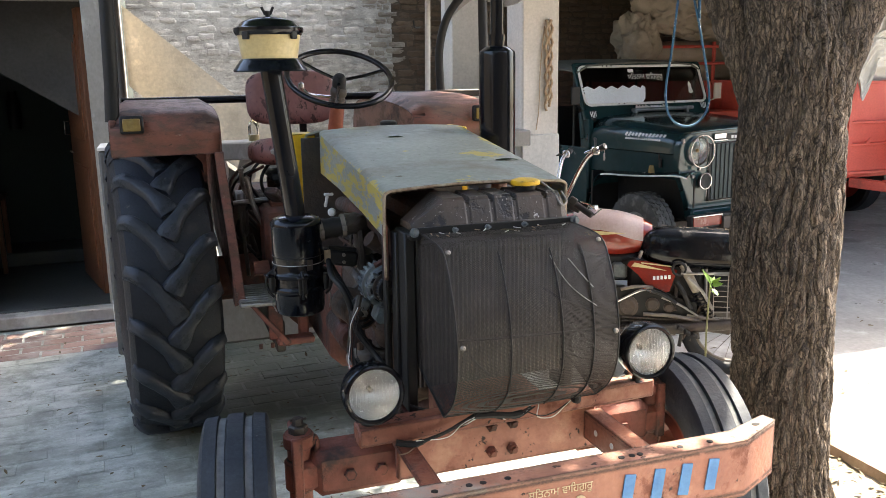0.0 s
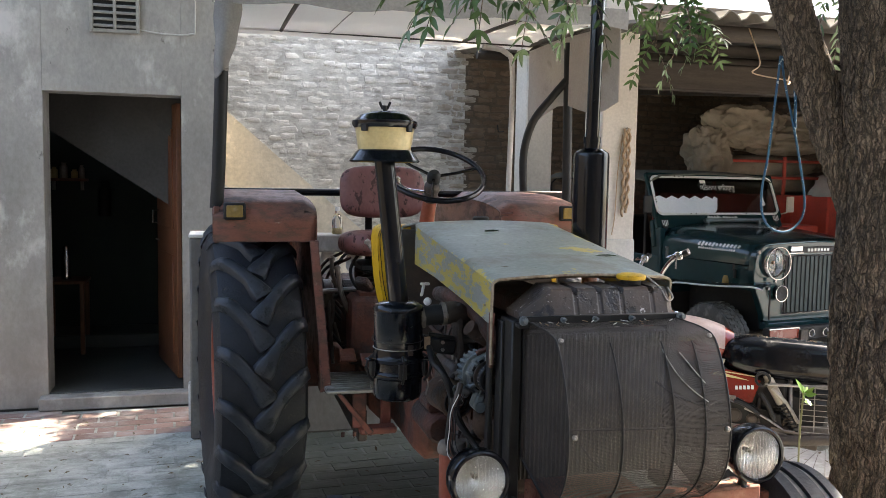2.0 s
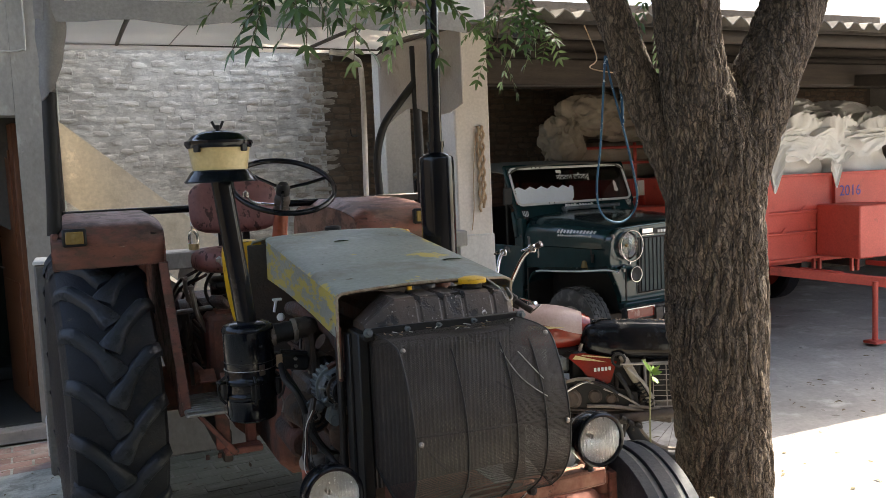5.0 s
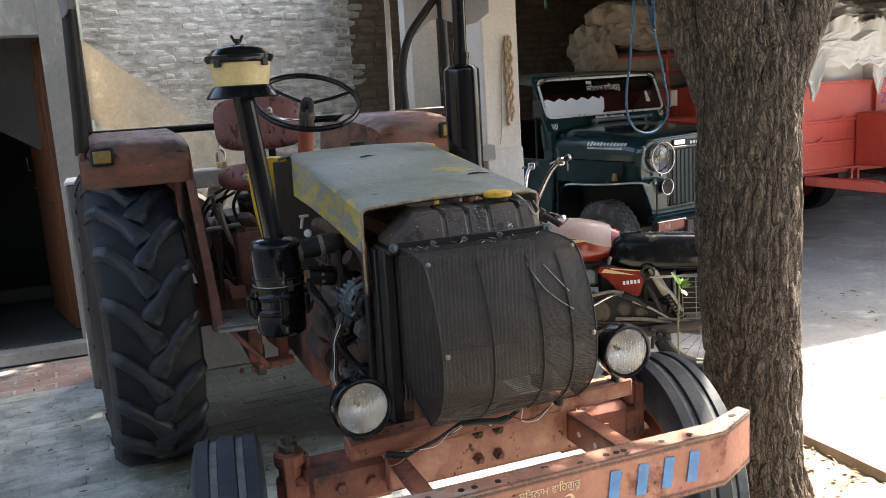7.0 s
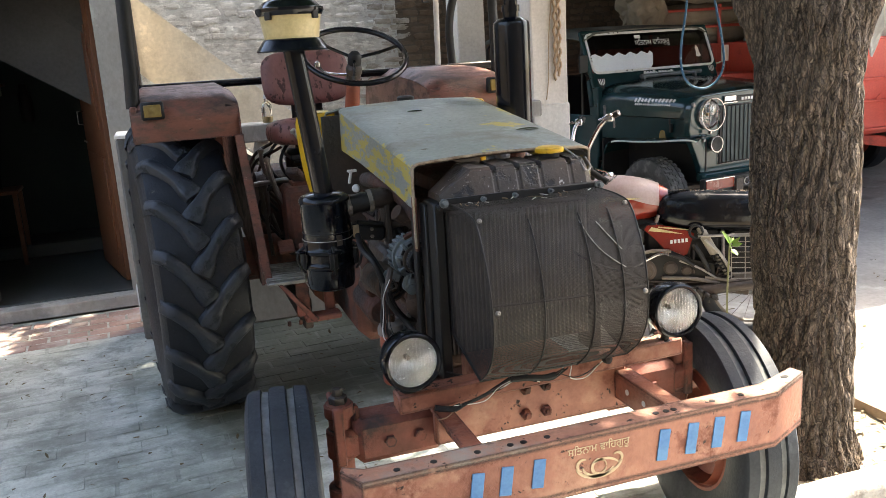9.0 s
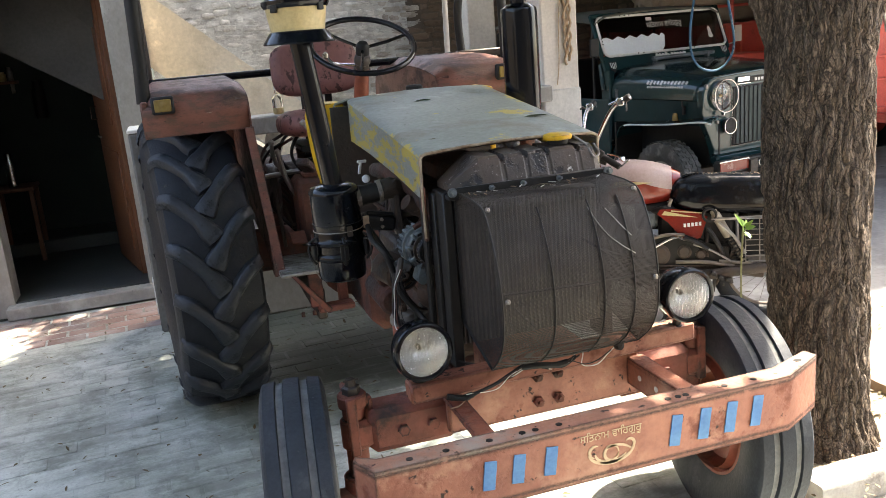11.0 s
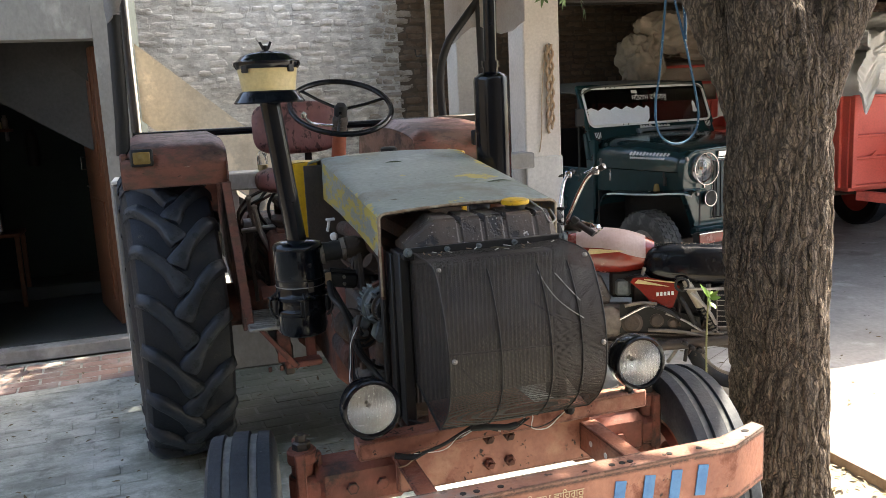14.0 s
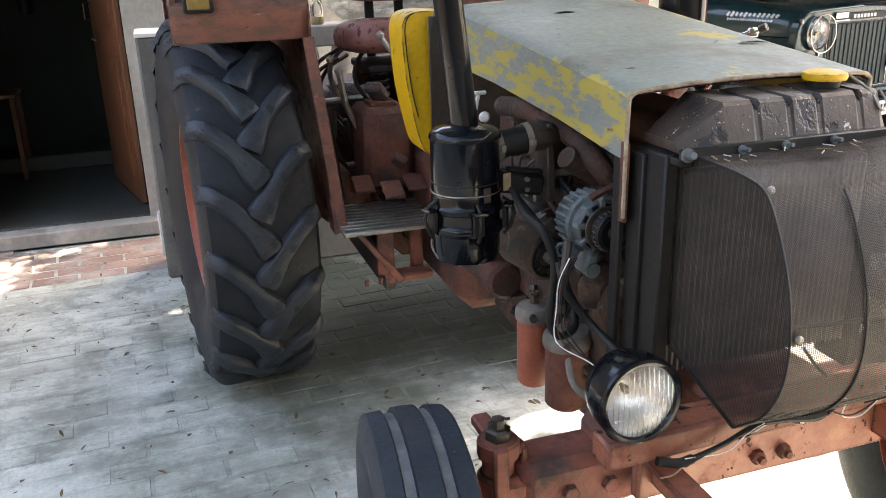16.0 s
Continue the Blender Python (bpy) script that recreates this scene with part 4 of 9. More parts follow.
front = [(-0.655, -0.29), (-0.62, -0.365), (0.515, -0.365), (0.67, -0.285)]
back = [(-0.645, -0.284), (-0.614, -0.353), (0.512, -0.353), (0.664, -0.275)]
g.prism(front + back[::-1], Matrix.Translation((0, 0, 0.592)), 0.134)
low = [(-0.655, -0.29), (-0.62, -0.365), (0.515, -0.365), (0.67, -0.285), (0.66, -0.245), (0.51, -0.30), (-0.60, -0.30), (-0.645, -0.27)]
bumper = part("bumper", g, m_beam, tractor, "heavy orange channel-iron bumper with hand-painted letters")
part("top_flange", G().prism(prof, Matrix.Translation((0, 0, 0.7262)), 0.012), m_flange, bumper, "worn dirty top flange")
part("bottom_flange", G().prism(low, Matrix.Translation((0, 0, 0.5795)), 0.012), m_beam, bumper)
for x in (0.16, 0.19, 0.213, 0.33, 0.42, 0.60, -0.44, -0.33, -0.245, -0.21, -0.147, -0.53):
    part("bolt_hole", G().lathe([(0.0, 0.0012), (0.0085, 0.0012), (0.0085, 0.0), (0.0, 0.0)], Matrix.Translation((x, -0.338 if x < 0.5 else -0.292, 0.7383)) @ Matrix.Diagonal((1.5 if x == 0.60 else 1.0, 1, 1, 1)), 12), m_blackmatt, bumper, "dark bolt hole")
for s in (-1, 1):
    g = G().box((s * 0.297, -0.12, 0.685), (0.055, 0.36, 0.012), bev=0.003).box((s * 0.275, -0.12, 0.645), (0.012, 0.36, 0.085), bev=0.003)
    br = part("brace", g, m_beam, tractor, "orange channel brace of the bumper")
    for y in (-0.02, -0.11, -0.2):
        part("hole", G().lathe([(0.0, 0.0), (0.009, 0.0), (0.009, 0.002)], Matrix.Translation((s * 0.275 - 0.0085, y, 0.65)) @ rot(0, -90), 10), m_white if s > 0 else m_grease, br)

# head lamps
for s in (-1, 1):
    c = Vector((-0.403 if s < 0 else 0.395, -0.035 if s < 0 else -0.045, 0.886 if s < 0 else 0.903))
    m = Matrix.Translation(c) @ rot(88, 0, 2 if s < 0 else 0) @ Matrix.Scale(0.775, 4)
    lamp = part("headlamp", G().lathe([(0.0, -0.075), (0.035, -0.073), (0.066, -0.063), (0.089, -0.040), (0.100, -0.005), (0.101, 0.03), (0.104, 0.032), (0.104, 0.050), (0.098, 0.056), (0.090, 0.056), (0.090, 0.045)], m, 40, cap=False), m_black, tractor, "round black headlamp housing")
    part("reflector", G().lathe([(0.0, -0.045), (0.03, -0.04), (0.06, -0.015), (0.082, 0.025), (0.090, 0.046)], m, 32, cap=False), m_reflect, lamp, "silvered reflector")
    lens = G().lathe([(0.0, 0.066), (0.03, 0.065), (0.06, 0.060), (0.089, 0.050), (0.089, 0.046), (0.06, 0.056), (0.0, 0.062)], m, 32, cap=False)
    ln = part("lens", lens, m_lens, lamp, "fluted clear glass lens")
    for i in range(13):
        u = -0.075 + i * 0.0125
        hgt = math.sqrt(max(0.0, 0.083 ** 2 - u * u))
        part("flute", G().tube([m @ Vector((u, -hgt + 2 * hgt * k / 6, 0.0655 - 0.9 * (u * u + (-hgt + 2 * hgt * k / 6) ** 2))) for k in range(7)], 0.0011, 5), m_lens, ln)
    part("rim", G().torus(m @ Matrix.Translation((0, 0, 0.054)), 0.095, 0.007, 40, 8), m_black, lamp, "black lamp rim")
    part("bulb", G().lathe([(0.0, -0.03), (0.008, -0.03), (0.010, -0.005), (0.0, 0.008)], m, 12), m_steel, lamp)
    part("stalk", G().cyl((c.x, -0.012, 0.782), (c.x, c.y + 0.012, c.z - 0.07), 0.013, n=14).cyl((c.x, -0.012, 0.784), (c.x, -0.012, 0.798), 0.024, n=16, bev=0.003), m_blackmatt, lamp)

# radiator: core, top tank, frame
rad = part("radiator", G().box((0, 0.165, 1.01), (0.46, 0.05, 0.42), bev=0.004), m_grease, tractor, "dusty dark radiator core")
g = G()
for i in range(34):
    g.box((-0.218 + i * 0.0132, 0.134, 1.01), (0.0042, 0.012, 0.41), bev=0.0)
part("fin", g, m_steelbrown, rad, kind="stuff")
for s in (-1, 1):
    part("side_frame", G().box((s * 0.243, 0.165, 1.0), (0.03, 0.10, 0.52), bev=0.004), m_blackmatt, rad, "black radiator side frame")
    part("side_bar", G().box((s * 0.262, 0.20, 1.0), (0.012, 0.05, 0.50), bev=0.003), m_blackmatt, rad)
    part("side_bar", G().box((s * 0.282, 0.235, 1.0), (0.012, 0.03, 0.50), bev=0.003), m_blackmatt, rad)
    part("side_bar", G().box((s * 0.268, 0.262, 1.0), (0.010, 0.02, 0.50), bev=0.003), m_blackmatt, rad)
# top tank with pressed ribs
g = G()
sec = [(0.09, 0.0), (0.093, 0.012), (0.113, 0.078), (0.121, 0.085), (0.235, 0.088), (0.25, 0.07), (0.25, 0.0)]
cols = []
xs = [-0.235, -0.15, -0.145, -0.085, -0.080, -0.072, -0.067, -0.012, -0.007, 0.001, 0.006, 0.056, 0.061, 0.069, 0.074, 0.150, 0.155, 0.163, 0.168, 0.205, 0.228]
for x in xs:
    k = 0.22 if x <= -0.23 else (0.96 if x <= -0.149 else 1.0)
    if x >= 0.22:
        k = 0.5
    rib = 0.84 if x in (-0.080, -0.072, -0.007, 0.001, 0.061, 0.069, 0.155, 0.163) else 1.0
    cols.append([(x, y if k > 0.9 else 0.17 + (y - 0.17) * (0.7 + 0.3 * k), 1.262 + z * k * rib) for y, z in sec])
g.sheet(cols, 0.0)
g.add([cols[0][i] for i in range(7)] + [cols[-1][i] for i in range(7)], [tuple(range(7)), tuple(range(13, 6, -1))])
m_tank = paint("grimy_brown_black_tank", (0.075, 0.052, 0.040), (0.040, 0.031, 0.026), 0.5, scale=7, fine=60, bump=0.35, wear=(((0.012, 0.012, 0.013), 10, 0.54, 0.60, 0.3, 5), ((0.40, 0.37, 0.33), 120, 0.685, 0.70, 0.7, 2), ((0.55, 0.52, 0.48), 24, 0.665, 0.69, 0.7, 9)))
tank = part("top_tank", g, m_tank, rad, "dirty brown pressed radiator tank with white splashes", sharp=20)
part("flange", G().box((0.0, 0.135, 1.250), (0.50, 0.11, 0.014), bev=0.003).box((0.0, 0.085, 1.262), (0.50, 0.012, 0.03), bev=0.003), m_blackmatt, rad)
for x, rr in ((-0.24, 0.013), (-0.125, 0.008), (-0.03, 0.008), (0.08, 0.008), (0.235, 0.013)):
    part("bolt", G().lathe([(0.0, 0.022), (rr * 0.5, 0.022), (rr * 0.55, 0.006), (rr, 0.006), (rr, 0.0)], Matrix.Translation((x, 0.078, 1.266)) @ rot(80), 14), m_alu, rad)
cap = part("radiator_cap", G().lathe([(0.0, 0.018), (0.03, 0.017), (0.041, 0.013), (0.043, 0.006), (0.041, 0.0), (0.0, 0.0)], Matrix.Translation((0.125, 0.17, 1.364)), 24), m_yellow, rad, "yellow radiator cap")
part("neck", G().cyl((0.125, 0.17, 1.35), (0.125, 0.17, 1.37), 0.03, n=18), m_blackmatt, rad)
part("chain", G().tube(smooth_path([(0.165, 0.15, 1.372), (0.19, 0.12, 1.345), (0.205, 0.10, 1.31), (0.225, 0.105, 1.318), (0.215, 0.12, 1.345)]), 0.003, 6), m_steel, rad, "thin cap wire")

# woven wire guard over the radiator
HG = 0.222
edge = [(0.118, 1.262), (0.03, 1.262), (-0.06, 1.258), (-0.118, 1.240), (-0.165, 1.165), (-0.195, 1.085), (-0.206, 1.0), (-0.195, 0.925), (-0.158, 0.862), (-0.095, 0.808)]
grid = []
path = [(p.y, p.z) for p in smooth_path([(0, y, z) for y, z in edge], 4)]
for y, z in path:
    grid.append([(HG * (2 * j / 8 - 1), y - 0.012 * (1 - (2 * j / 8 - 1) ** 2), z - 0.006 * (z > 1.24) * (1 - (2 * j / 8 - 1) ** 2)) for j in range(9)])
guard = part("mesh_guard", G().sheet(grid, 0.0), m_mesh, tractor, "bulging black wire-mesh guard over the radiator", sharp=60)
for s in (-1, 1):
    poly = path + [(0.118, 0.875)]
    mm = Matrix(((0, 0, 1, s * HG), (1, 0, 0, 0), (0, 1, 0, 0), (0, 0, 0, 1)))
    gs = G()
    gs.add([(y, z, 0) for y, z in poly], [tuple(range(len(poly)))], mm)
    part("side_mesh", gs, m_mesh, guard)
    part("edge_wire", G().tube([(s * HG, y, z) for y, z in path], 0.0025, 6), m_blackmatt, guard)
    part("rear_wire", G().tube([(s * HG, 0.118, 1.262), (s * HG, 0.118, 0.875), (s * HG, -0.095, 0.808)], 0.004, 6), m_blackmatt, guard)
part("bottom_wire", G().tube([(-HG, -0.095, 0.808), (HG, -0.095, 0.808)], 0.003, 6), m_blackmatt, guard)
for x in (-0.085, 0.056, 0.146):
    part("hoop", G().tube([(x, y - 0.012 * (1 - (x / HG) ** 2) - 0.003, z + 0.001) for y, z in path[12:]], 0.0022, 6), m_blackmatt, guard)
part("bar", G().tube([(-HG + 2 * HG * k / 8, -0.204 - 0.012 * (1 - (2 * k / 8 - 1) ** 2) + 0.006, 1.046 - 0.012 * (k / 8)) for k in range(9)], 0.0036, 6), m_blackmatt, guard)
for x, y, z in ((-0.21, -0.112, 1.247), (0.21, -0.112, 1.247), (-0.21, -0.213, 1.03), (0.21, -0.213, 1.026)):
    part("screw", G().lathe([(0.0, 0.0025), (0.003, 0.0035), (0.006, 0.001), (0.007, 0.0), (0.007, -0.004)], Matrix.Translation((x, y, z)) @ rot(75), 14), m_steel, guard)
# pale strips of tape caught in the mesh, and straw lying on its top
def guard_front(x, z):
    """The y of the mesh front at a height."""
    for (y0, z0), (y1, z1) in zip(path[8:], path[9:]):
        if z1 <= z <= z0:
            return y0 + (y1 - y0) * (z0 - z) / max(1e-6, z0 - z1) - 0.012 * (1 - (x / HG) ** 2)
    return -0.12


m_strip = paint("dusty_tape", (0.38, 0.36, 0.335), (0.15, 0.14, 0.13), 0.8, scale=60, bump=0.2)
for pts in ([(0.100, 1.215), (0.128, 1.176), (0.156, 1.141)], [(0.052, 1.225), (0.066, 1.190), (0.089, 1.153), (0.122, 1.122), (0.158, 1.096)]):
    part("tie_strip", G().tube([(q.x, guard_front(q.x, q.z) - 0.003, q.z) for q in smooth_path([(x, 0, z) for x, z in pts], 4)], 0.0016, 5), m_strip, guard, "pale dusty tape strip")
for pts in ([(0.066, 1.118), (0.14, 1.086), (0.216, 1.052)], [(0.02, 1.150), (0.06, 1.122), (0.10, 1.090)], [(-0.19, 1.008), (-0.165, 0.975), (-0.137, 0.947)]):
    part("brace_wire", G().tube([(x, guard_front(x, z) + 0.008, z) for x, z in pts], 0.003, 5), m_blackmatt, guard)
rnd = random.Random(6)
for k in range(16):
    x, y = rnd.uniform(-0.2, 0.2), rnd.uniform(0.0, 0.07)
    a, ln = rnd.uniform(0, 3.1), rnd.uniform(0.008, 0.022)
    part("straw", G().tube([(x, y, 1.262), (x + ln * math.cos(a), y + ln * math.sin(a), 1.264)], 0.0012, 4), m_jute if k % 2 else m_tarp, guard)

# bonnet: sheet with folded flanks
def hood_z(y):
    return 1.362 + (y - 0.205) * 0.094


hg = []
for y in (0.205, 0.23, 0.45, 0.75, 1.05, 1.27):
    z = hood_z(y)
    w0, w1 = -0.288 + 0.022 * (y - 0.2), 0.272 + 0.055 * (y - 0.2)
    row = []
    for u in (0.0, 0.004, 0.012, 0.03, 0.08, 0.15, 0.25, 0.37, 0.5, 0.63, 0.75, 0.85, 0.92, 0.97, 0.988, 0.996, 1.0):
        x = w0 + (w1 - w0) * u
        e = min(u, 1 - u)
        drop = 0.010 * max(0, 1 - e / 0.03) ** 2 if e < 0.03 else 0
        row.append((x, y, z - drop + 0.012 * (1 - (2 * u - 1) ** 2)))
    hg.append(row)
hood = part("bonnet", G().sheet(hg, 0.004), m_hood, tractor, "grey repainted bonnet with yellow showing through", sharp=50)
g = G()
gl = [[(-0.288 + 0.022 * (y - 0.2), y, hood_z(y) - 0.010), (-0.290 + 0.022 * (y - 0.2), y, hood_z(y) - 0.07), (-0.291 + 0.022 * (y - 0.2), y, zb)] for y, zb in ((0.205, 1.235), (0.26, 1.238), (0.5, 1.262), (0.9, 1.288), (1.27, 1.30))]
part("lining", G().sheet([[(x * 0.985, y + 0.004, z - 0.0085) for x, y, z in r] for r in hg], 0.001), m_grease, hood, "dark underside of the bonnet", sharp=50)
part("flank", G().sheet(gl, 0.004), m_flank, hood, "bonnet flank with flaking yellow paint")
gr = [[(0.272 + 0.055 * (y - 0.2), y, hood_z(y) - 0.010), (0.274 + 0.055 * (y - 0.2), y, hood_z(y) - 0.12)] for y in (0.205, 0.5, 0.9, 1.27)]
part("flank", G().sheet(gr, 0.004), m_flank, hood, "bonnet flank with flaking yellow paint")
lip = [(-0.289, 0.203, 1.12), (-0.289, 0.203, 1.30)] + [(x, y - 0.003, z) for x, y, z in hg[0]] + [(0.272, 0.203, 1.27), (0.272, 0.203, 1.2)]
part("front_lip", G().tube(lip, 0.0045, 6), paint("rusty_cream_edge", (0.42, 0.36, 0.26), (0.20, 0.13, 0.08), 0.7, scale=20), hood, "worn pale front edge of the bonnet")
part("stay", G().box((-0.286, 0.21, 1.19), (0.012, 0.02, 0.16), bev=0.003), m_rustred, hood)
# rear cowl
cw = [[(x, 1.27 + 0.03 * k, hood_z(1.27) + dz - 0.012 * k) for x, dz in ((-0.33, -0.05), (-0.315, -0.012), (-0.26, 0.0), (0.0, 0.008), (0.28, 0.0), (0.33, -0.012), (0.345, -0.05))] for k in range(8)]
cowl = part("cowl", G().sheet(cw, 0.006), m_hood, tractor, "grey cowl behind the bonnet")
side_pts = [(p.x, p.z) for p in smooth_path([(-0.31, 0, 1.02), (-0.36, 0, 1.018), (-0.385, 0, 1.03), (-0.405, 0, 1.075), (-0.435, 0, 1.22), (-0.447, 0, 1.36), (-0.445, 0, 1.42), (-0.425, 0, 1.447), (-0.38, 0, 1.455), (-0.31, 0, 1.452)], 4)]
part("cowl_side", G().prism(side_pts, Matrix.Translation((0.032, 1.44, 0)) @ rot(90), 0.15), m_yellow, cowl, "bright yellow side panel below the cowl")
part("cowl_side", G().box((0.34, 1.36, 1.25), (0.03, 0.20, 0.42), bev=0.012), m_yellow, cowl, "bright yellow side panel below the cowl")
part("panel_crease", G().tube([(p[0] + 0.044 + (1.25 - p[1]) * 0.02, 1.2885, p[1]) for p in side_pts[14:30]], 0.0018, 5), m_blackmatt, cowl)
part("bulkhead", G().box((0.01, 1.268, 1.215), (0.70, 0.008, 0.45), bev=0.002), m_grease, cowl, "dark oily bulkhead")
part("filler_cap", G().lathe([(0.0, 0.035), (0.028, 0.034), (0.036, 0.028), (0.036, 0.016), (0.05, 0.014), (0.055, 0.0), (0.0, 0.0)], Matrix.Translation((0.05, 1.39, 1.455)), 20), m_blackmatt, cowl, "black fuel filler cap")

# air cleaner with its stack and pre-cleaner
ax, ay = -0.478, 0.58
ac = part("air_cleaner", G().lathe([(0.0, 0.935), (0.062, 0.937), (0.074, 0.944), (0.078, 0.958), (0.079, 1.008), (0.086, 1.012), (0.088, 1.020), (0.086, 1.028), (0.080, 1.034), (0.079, 1.058), (0.085, 1.062), (0.086, 1.072), (0.081, 1.078), (0.079, 1.10), (0.079, 1.222), (0.082, 1.226), (0.081, 1.234), (0.074, 1.243), (0.05, 1.252), (0.0, 1.255)], Matrix.Translation((ax, ay, 0)), 40), m_black, tractor, "gloss-black oil-bath air cleaner canister")
for z, rr, tk, mt in ((1.105, 0.0800, 0.0016, m_steel), (1.128, 0.0795, 0.0012, m_blackmatt)):
    part("band", G().torus(Matrix.Translation((ax, ay, z)), rr, tk, 40, 6), mt, ac)
for a in (-165, -92, -30, 60):
    d = Vector((math.cos(radians(a)), math.sin(radians(a)), 0))
    q = Vector((ax, ay, 0))
    part("clip", G().tube([q + d * 0.084 + Vector((0, 0, 1.088)), q + d * 0.106 + Vector((0, 0, 1.075)), q + d * 0.112 + Vector((0, 0, 1.050)), q + d * 0.102 + Vector((0, 0, 1.018)), q + d * 0.088 + Vector((0, 0, 1.002))], 0.0045, 6), m_blackmatt, ac)
    part("clip_plate", G().box(q + d * 0.092 + Vector((0, 0, 1.046)), (0.012, 0.026, 0.058), rot(0, 0, a), bev=0.004), m_blackmatt, ac)
    part("clip_ear", G().box(q + d * 0.100 + Vector((0, 0, 1.072)), (0.022, 0.034, 0.008), rot(0, 0, a), bev=0.002), m_black, ac)
part("decal", G().box((ax + 0.024, ay - 0.0745, 1.105), (0.020, 0.005, 0.034), rot(0, 0, 18), bev=0.001), m_grease, ac)
part("hanging_wire", G().tube(smooth_path([(ax - 0.085, ay - 0.02, 1.02), (ax - 0.092, ay - 0.02, 0.985), (ax - 0.080, ay - 0.03, 0.955)]), 0.002, 5).tube(smooth_path([(ax + 0.085, ay - 0.02, 1.02), (ax + 0.094, ay - 0.03, 0.985), (ax + 0.088, ay - 0.03, 0.95)]), 0.0025, 5), m_steel, ac, "pale wire hooked on the clip")
bx, by = -0.526, 0.600
stack = part("intake_pipe", G().tube([(ax, ay, 1.245), (bx, by, 1.70)], 0.032, 24), m_black, ac, "black intake pipe")
pre = part("pre_cleaner", G().lathe([(0.0, 0.0), (0.05, -0.004), (0.108, -0.02), (0.112, -0.016), (0.092, 0.012), (0.085, 0.018), (0.0, 0.02)], Matrix.Translation((bx, by, 1.715)), 32), m_black, ac, "black pre-cleaner skirt")
part("bowl", G().lathe([(0.0, 0.018), (0.083, 0.018), (0.094, 0.09), (0.094, 0.10), (0.0, 0.10)], Matrix.Translation((bx, by, 1.715)), 32), m_oil, pre, "cloudy yellow dust bowl")
lid = part("lid", G().lathe([(0.0, 0.142), (0.045, 0.138), (0.080, 0.126), (0.094, 0.112), (0.103, 0.108), (0.104, 0.098), (0.097, 0.086), (0.0, 0.086)], Matrix.Translation((bx, by, 1.715)), 32), m_black, pre, "domed black lid")
for a in (-140, -50, 40, 130):
    part("lid_tab", G().box((bx + 0.098 * math.cos(radians(a)), by + 0.098 * math.sin(radians(a)), 1.800), (0.010, 0.024, 0.024), rot(0, 0, a), bev=0.003), m_blackmatt, lid)
part("wing_nut", G().box((bx - 0.012, by, 1.873), (0.008, 0.006, 0.026), rot(0, -25), bev=0.002).box((bx + 0.012, by, 1.873), (0.008, 0.006, 0.026), rot(0, 25), bev=0.002).cyl((bx, by, 1.85), (bx, by, 1.873), 0.007, n=10), m_blackmatt, pre)
part("white_cap", G().lathe([(0.0, 0.006), (0.011, 0.005), (0.015, 0.0), (0.015, -0.006)], Matrix.Translation((-0.295, 0.93, 1.195)) @ rot(90, 0, -20), 16), m_white, tractor, "small white plastic cap")
part("white_clip", G().box((-0.300, 0.95, 1.258), (0.034, 0.012, 0.010), bev=0.003).box((-0.309, 0.95, 1.235), (0.010, 0.010, 0.045), rot(0, 12), bev=0.003), m_white, tractor, "small pale bracket above the cap")
# intake hose to the engine: clamps, ribbed rubber, cast elbow and the plate behind it
hp = [Vector((ax + 0.066 + 0.018 * k, ay - 0.006 - 0.001 * k, 1.200 + 0.002 * k)) for k in range(6)]
part("intake_hose", G().tube(hp, 0.031, 20, radii=[0.031, 0.034, 0.031, 0.034, 0.031, 0.034]), m_blackmatt, ac, "short ribbed rubber hose")
for k in (0, 4):
    d = (hp[k + 1] - hp[k]).to_track_quat("Z", "Y").to_matrix().to_4x4()
    part("hose_clip", G().lathe([(0.034, 0.002), (0.0375, 0.002), (0.0375, 0.016), (0.034, 0.016)], Matrix.Translation(hp[k]) @ d, 24, closed=True).box(hp[k] + Vector((0.008, -0.040, 0.0)), (0.012, 0.014, 0.018), bev=0.002), m_steelbrown, ac, "pale worn hose clamp")
m_dustcast = paint("dusty_brown_casting", (0.105, 0.064, 0.042), (0.052, 0.031, 0.022), 0.8, scale=11, fine=70, bump=0.5, dist=0.006, wear=(((0.025, 0.019, 0.017), 8, 0.53, 0.64, 0.6, 8), ((0.23, 0.17, 0.13), 15, 0.60, 0.70, 0.9, 6)))
ep = smooth_path([(-0.325, 0.572, 1.212), (-0.285, 0.575, 1.212), (-0.255, 0.60, 1.19), (-0.235, 0.63, 1.14), (-0.22, 0.65, 1.08)], 5)
part("intake_elbow", G().tube(ep, 0.038, 18, radii=[0.036 - 0.003 * math.sin(3 * i / (len(ep) - 1)) for i in range(len(ep))]), m_grease, ac, "grimy cast elbow")
part("elbow_flange", G().box((-0.278, 0.585, 1.150), (0.020, 0.075, 0.185), rot(0, -3), bev=0.008), m_grease, ac, "dark upright plate")
part("bracket", G().box((-0.345, 0.590, 1.105), (0.115, 0.060, 0.050), rot(0, 10), bev=0.008).box((-0.335, 0.575, 1.135), (0.09, 0.02, 0.012), rot(0, 10), bev=0.003), m_blackmatt, ac, "black bracket box")
for dz in (-0.012, 0.012):
    part("bracket_bolt", G().cyl((-0.335, 0.562, 1.105 + dz), (-0.335, 0.552, 1.105 + dz), 0.006, n=6), m_steel, ac)
part("strap", G().box((-0.390, 0.545, 1.120), (0.022, 0.006, 0.040), rot(0, 0, 20), bev=0.002), m_jute, ac, "frayed tan strap end")

# engine: block, head, manifold, covers
eng = part("engine_block", G().box((-0.02, 0.86, 0.86), (0.34, 0.93, 0.42), bev=0.03), m_engine, tractor, "grimy red engine block")
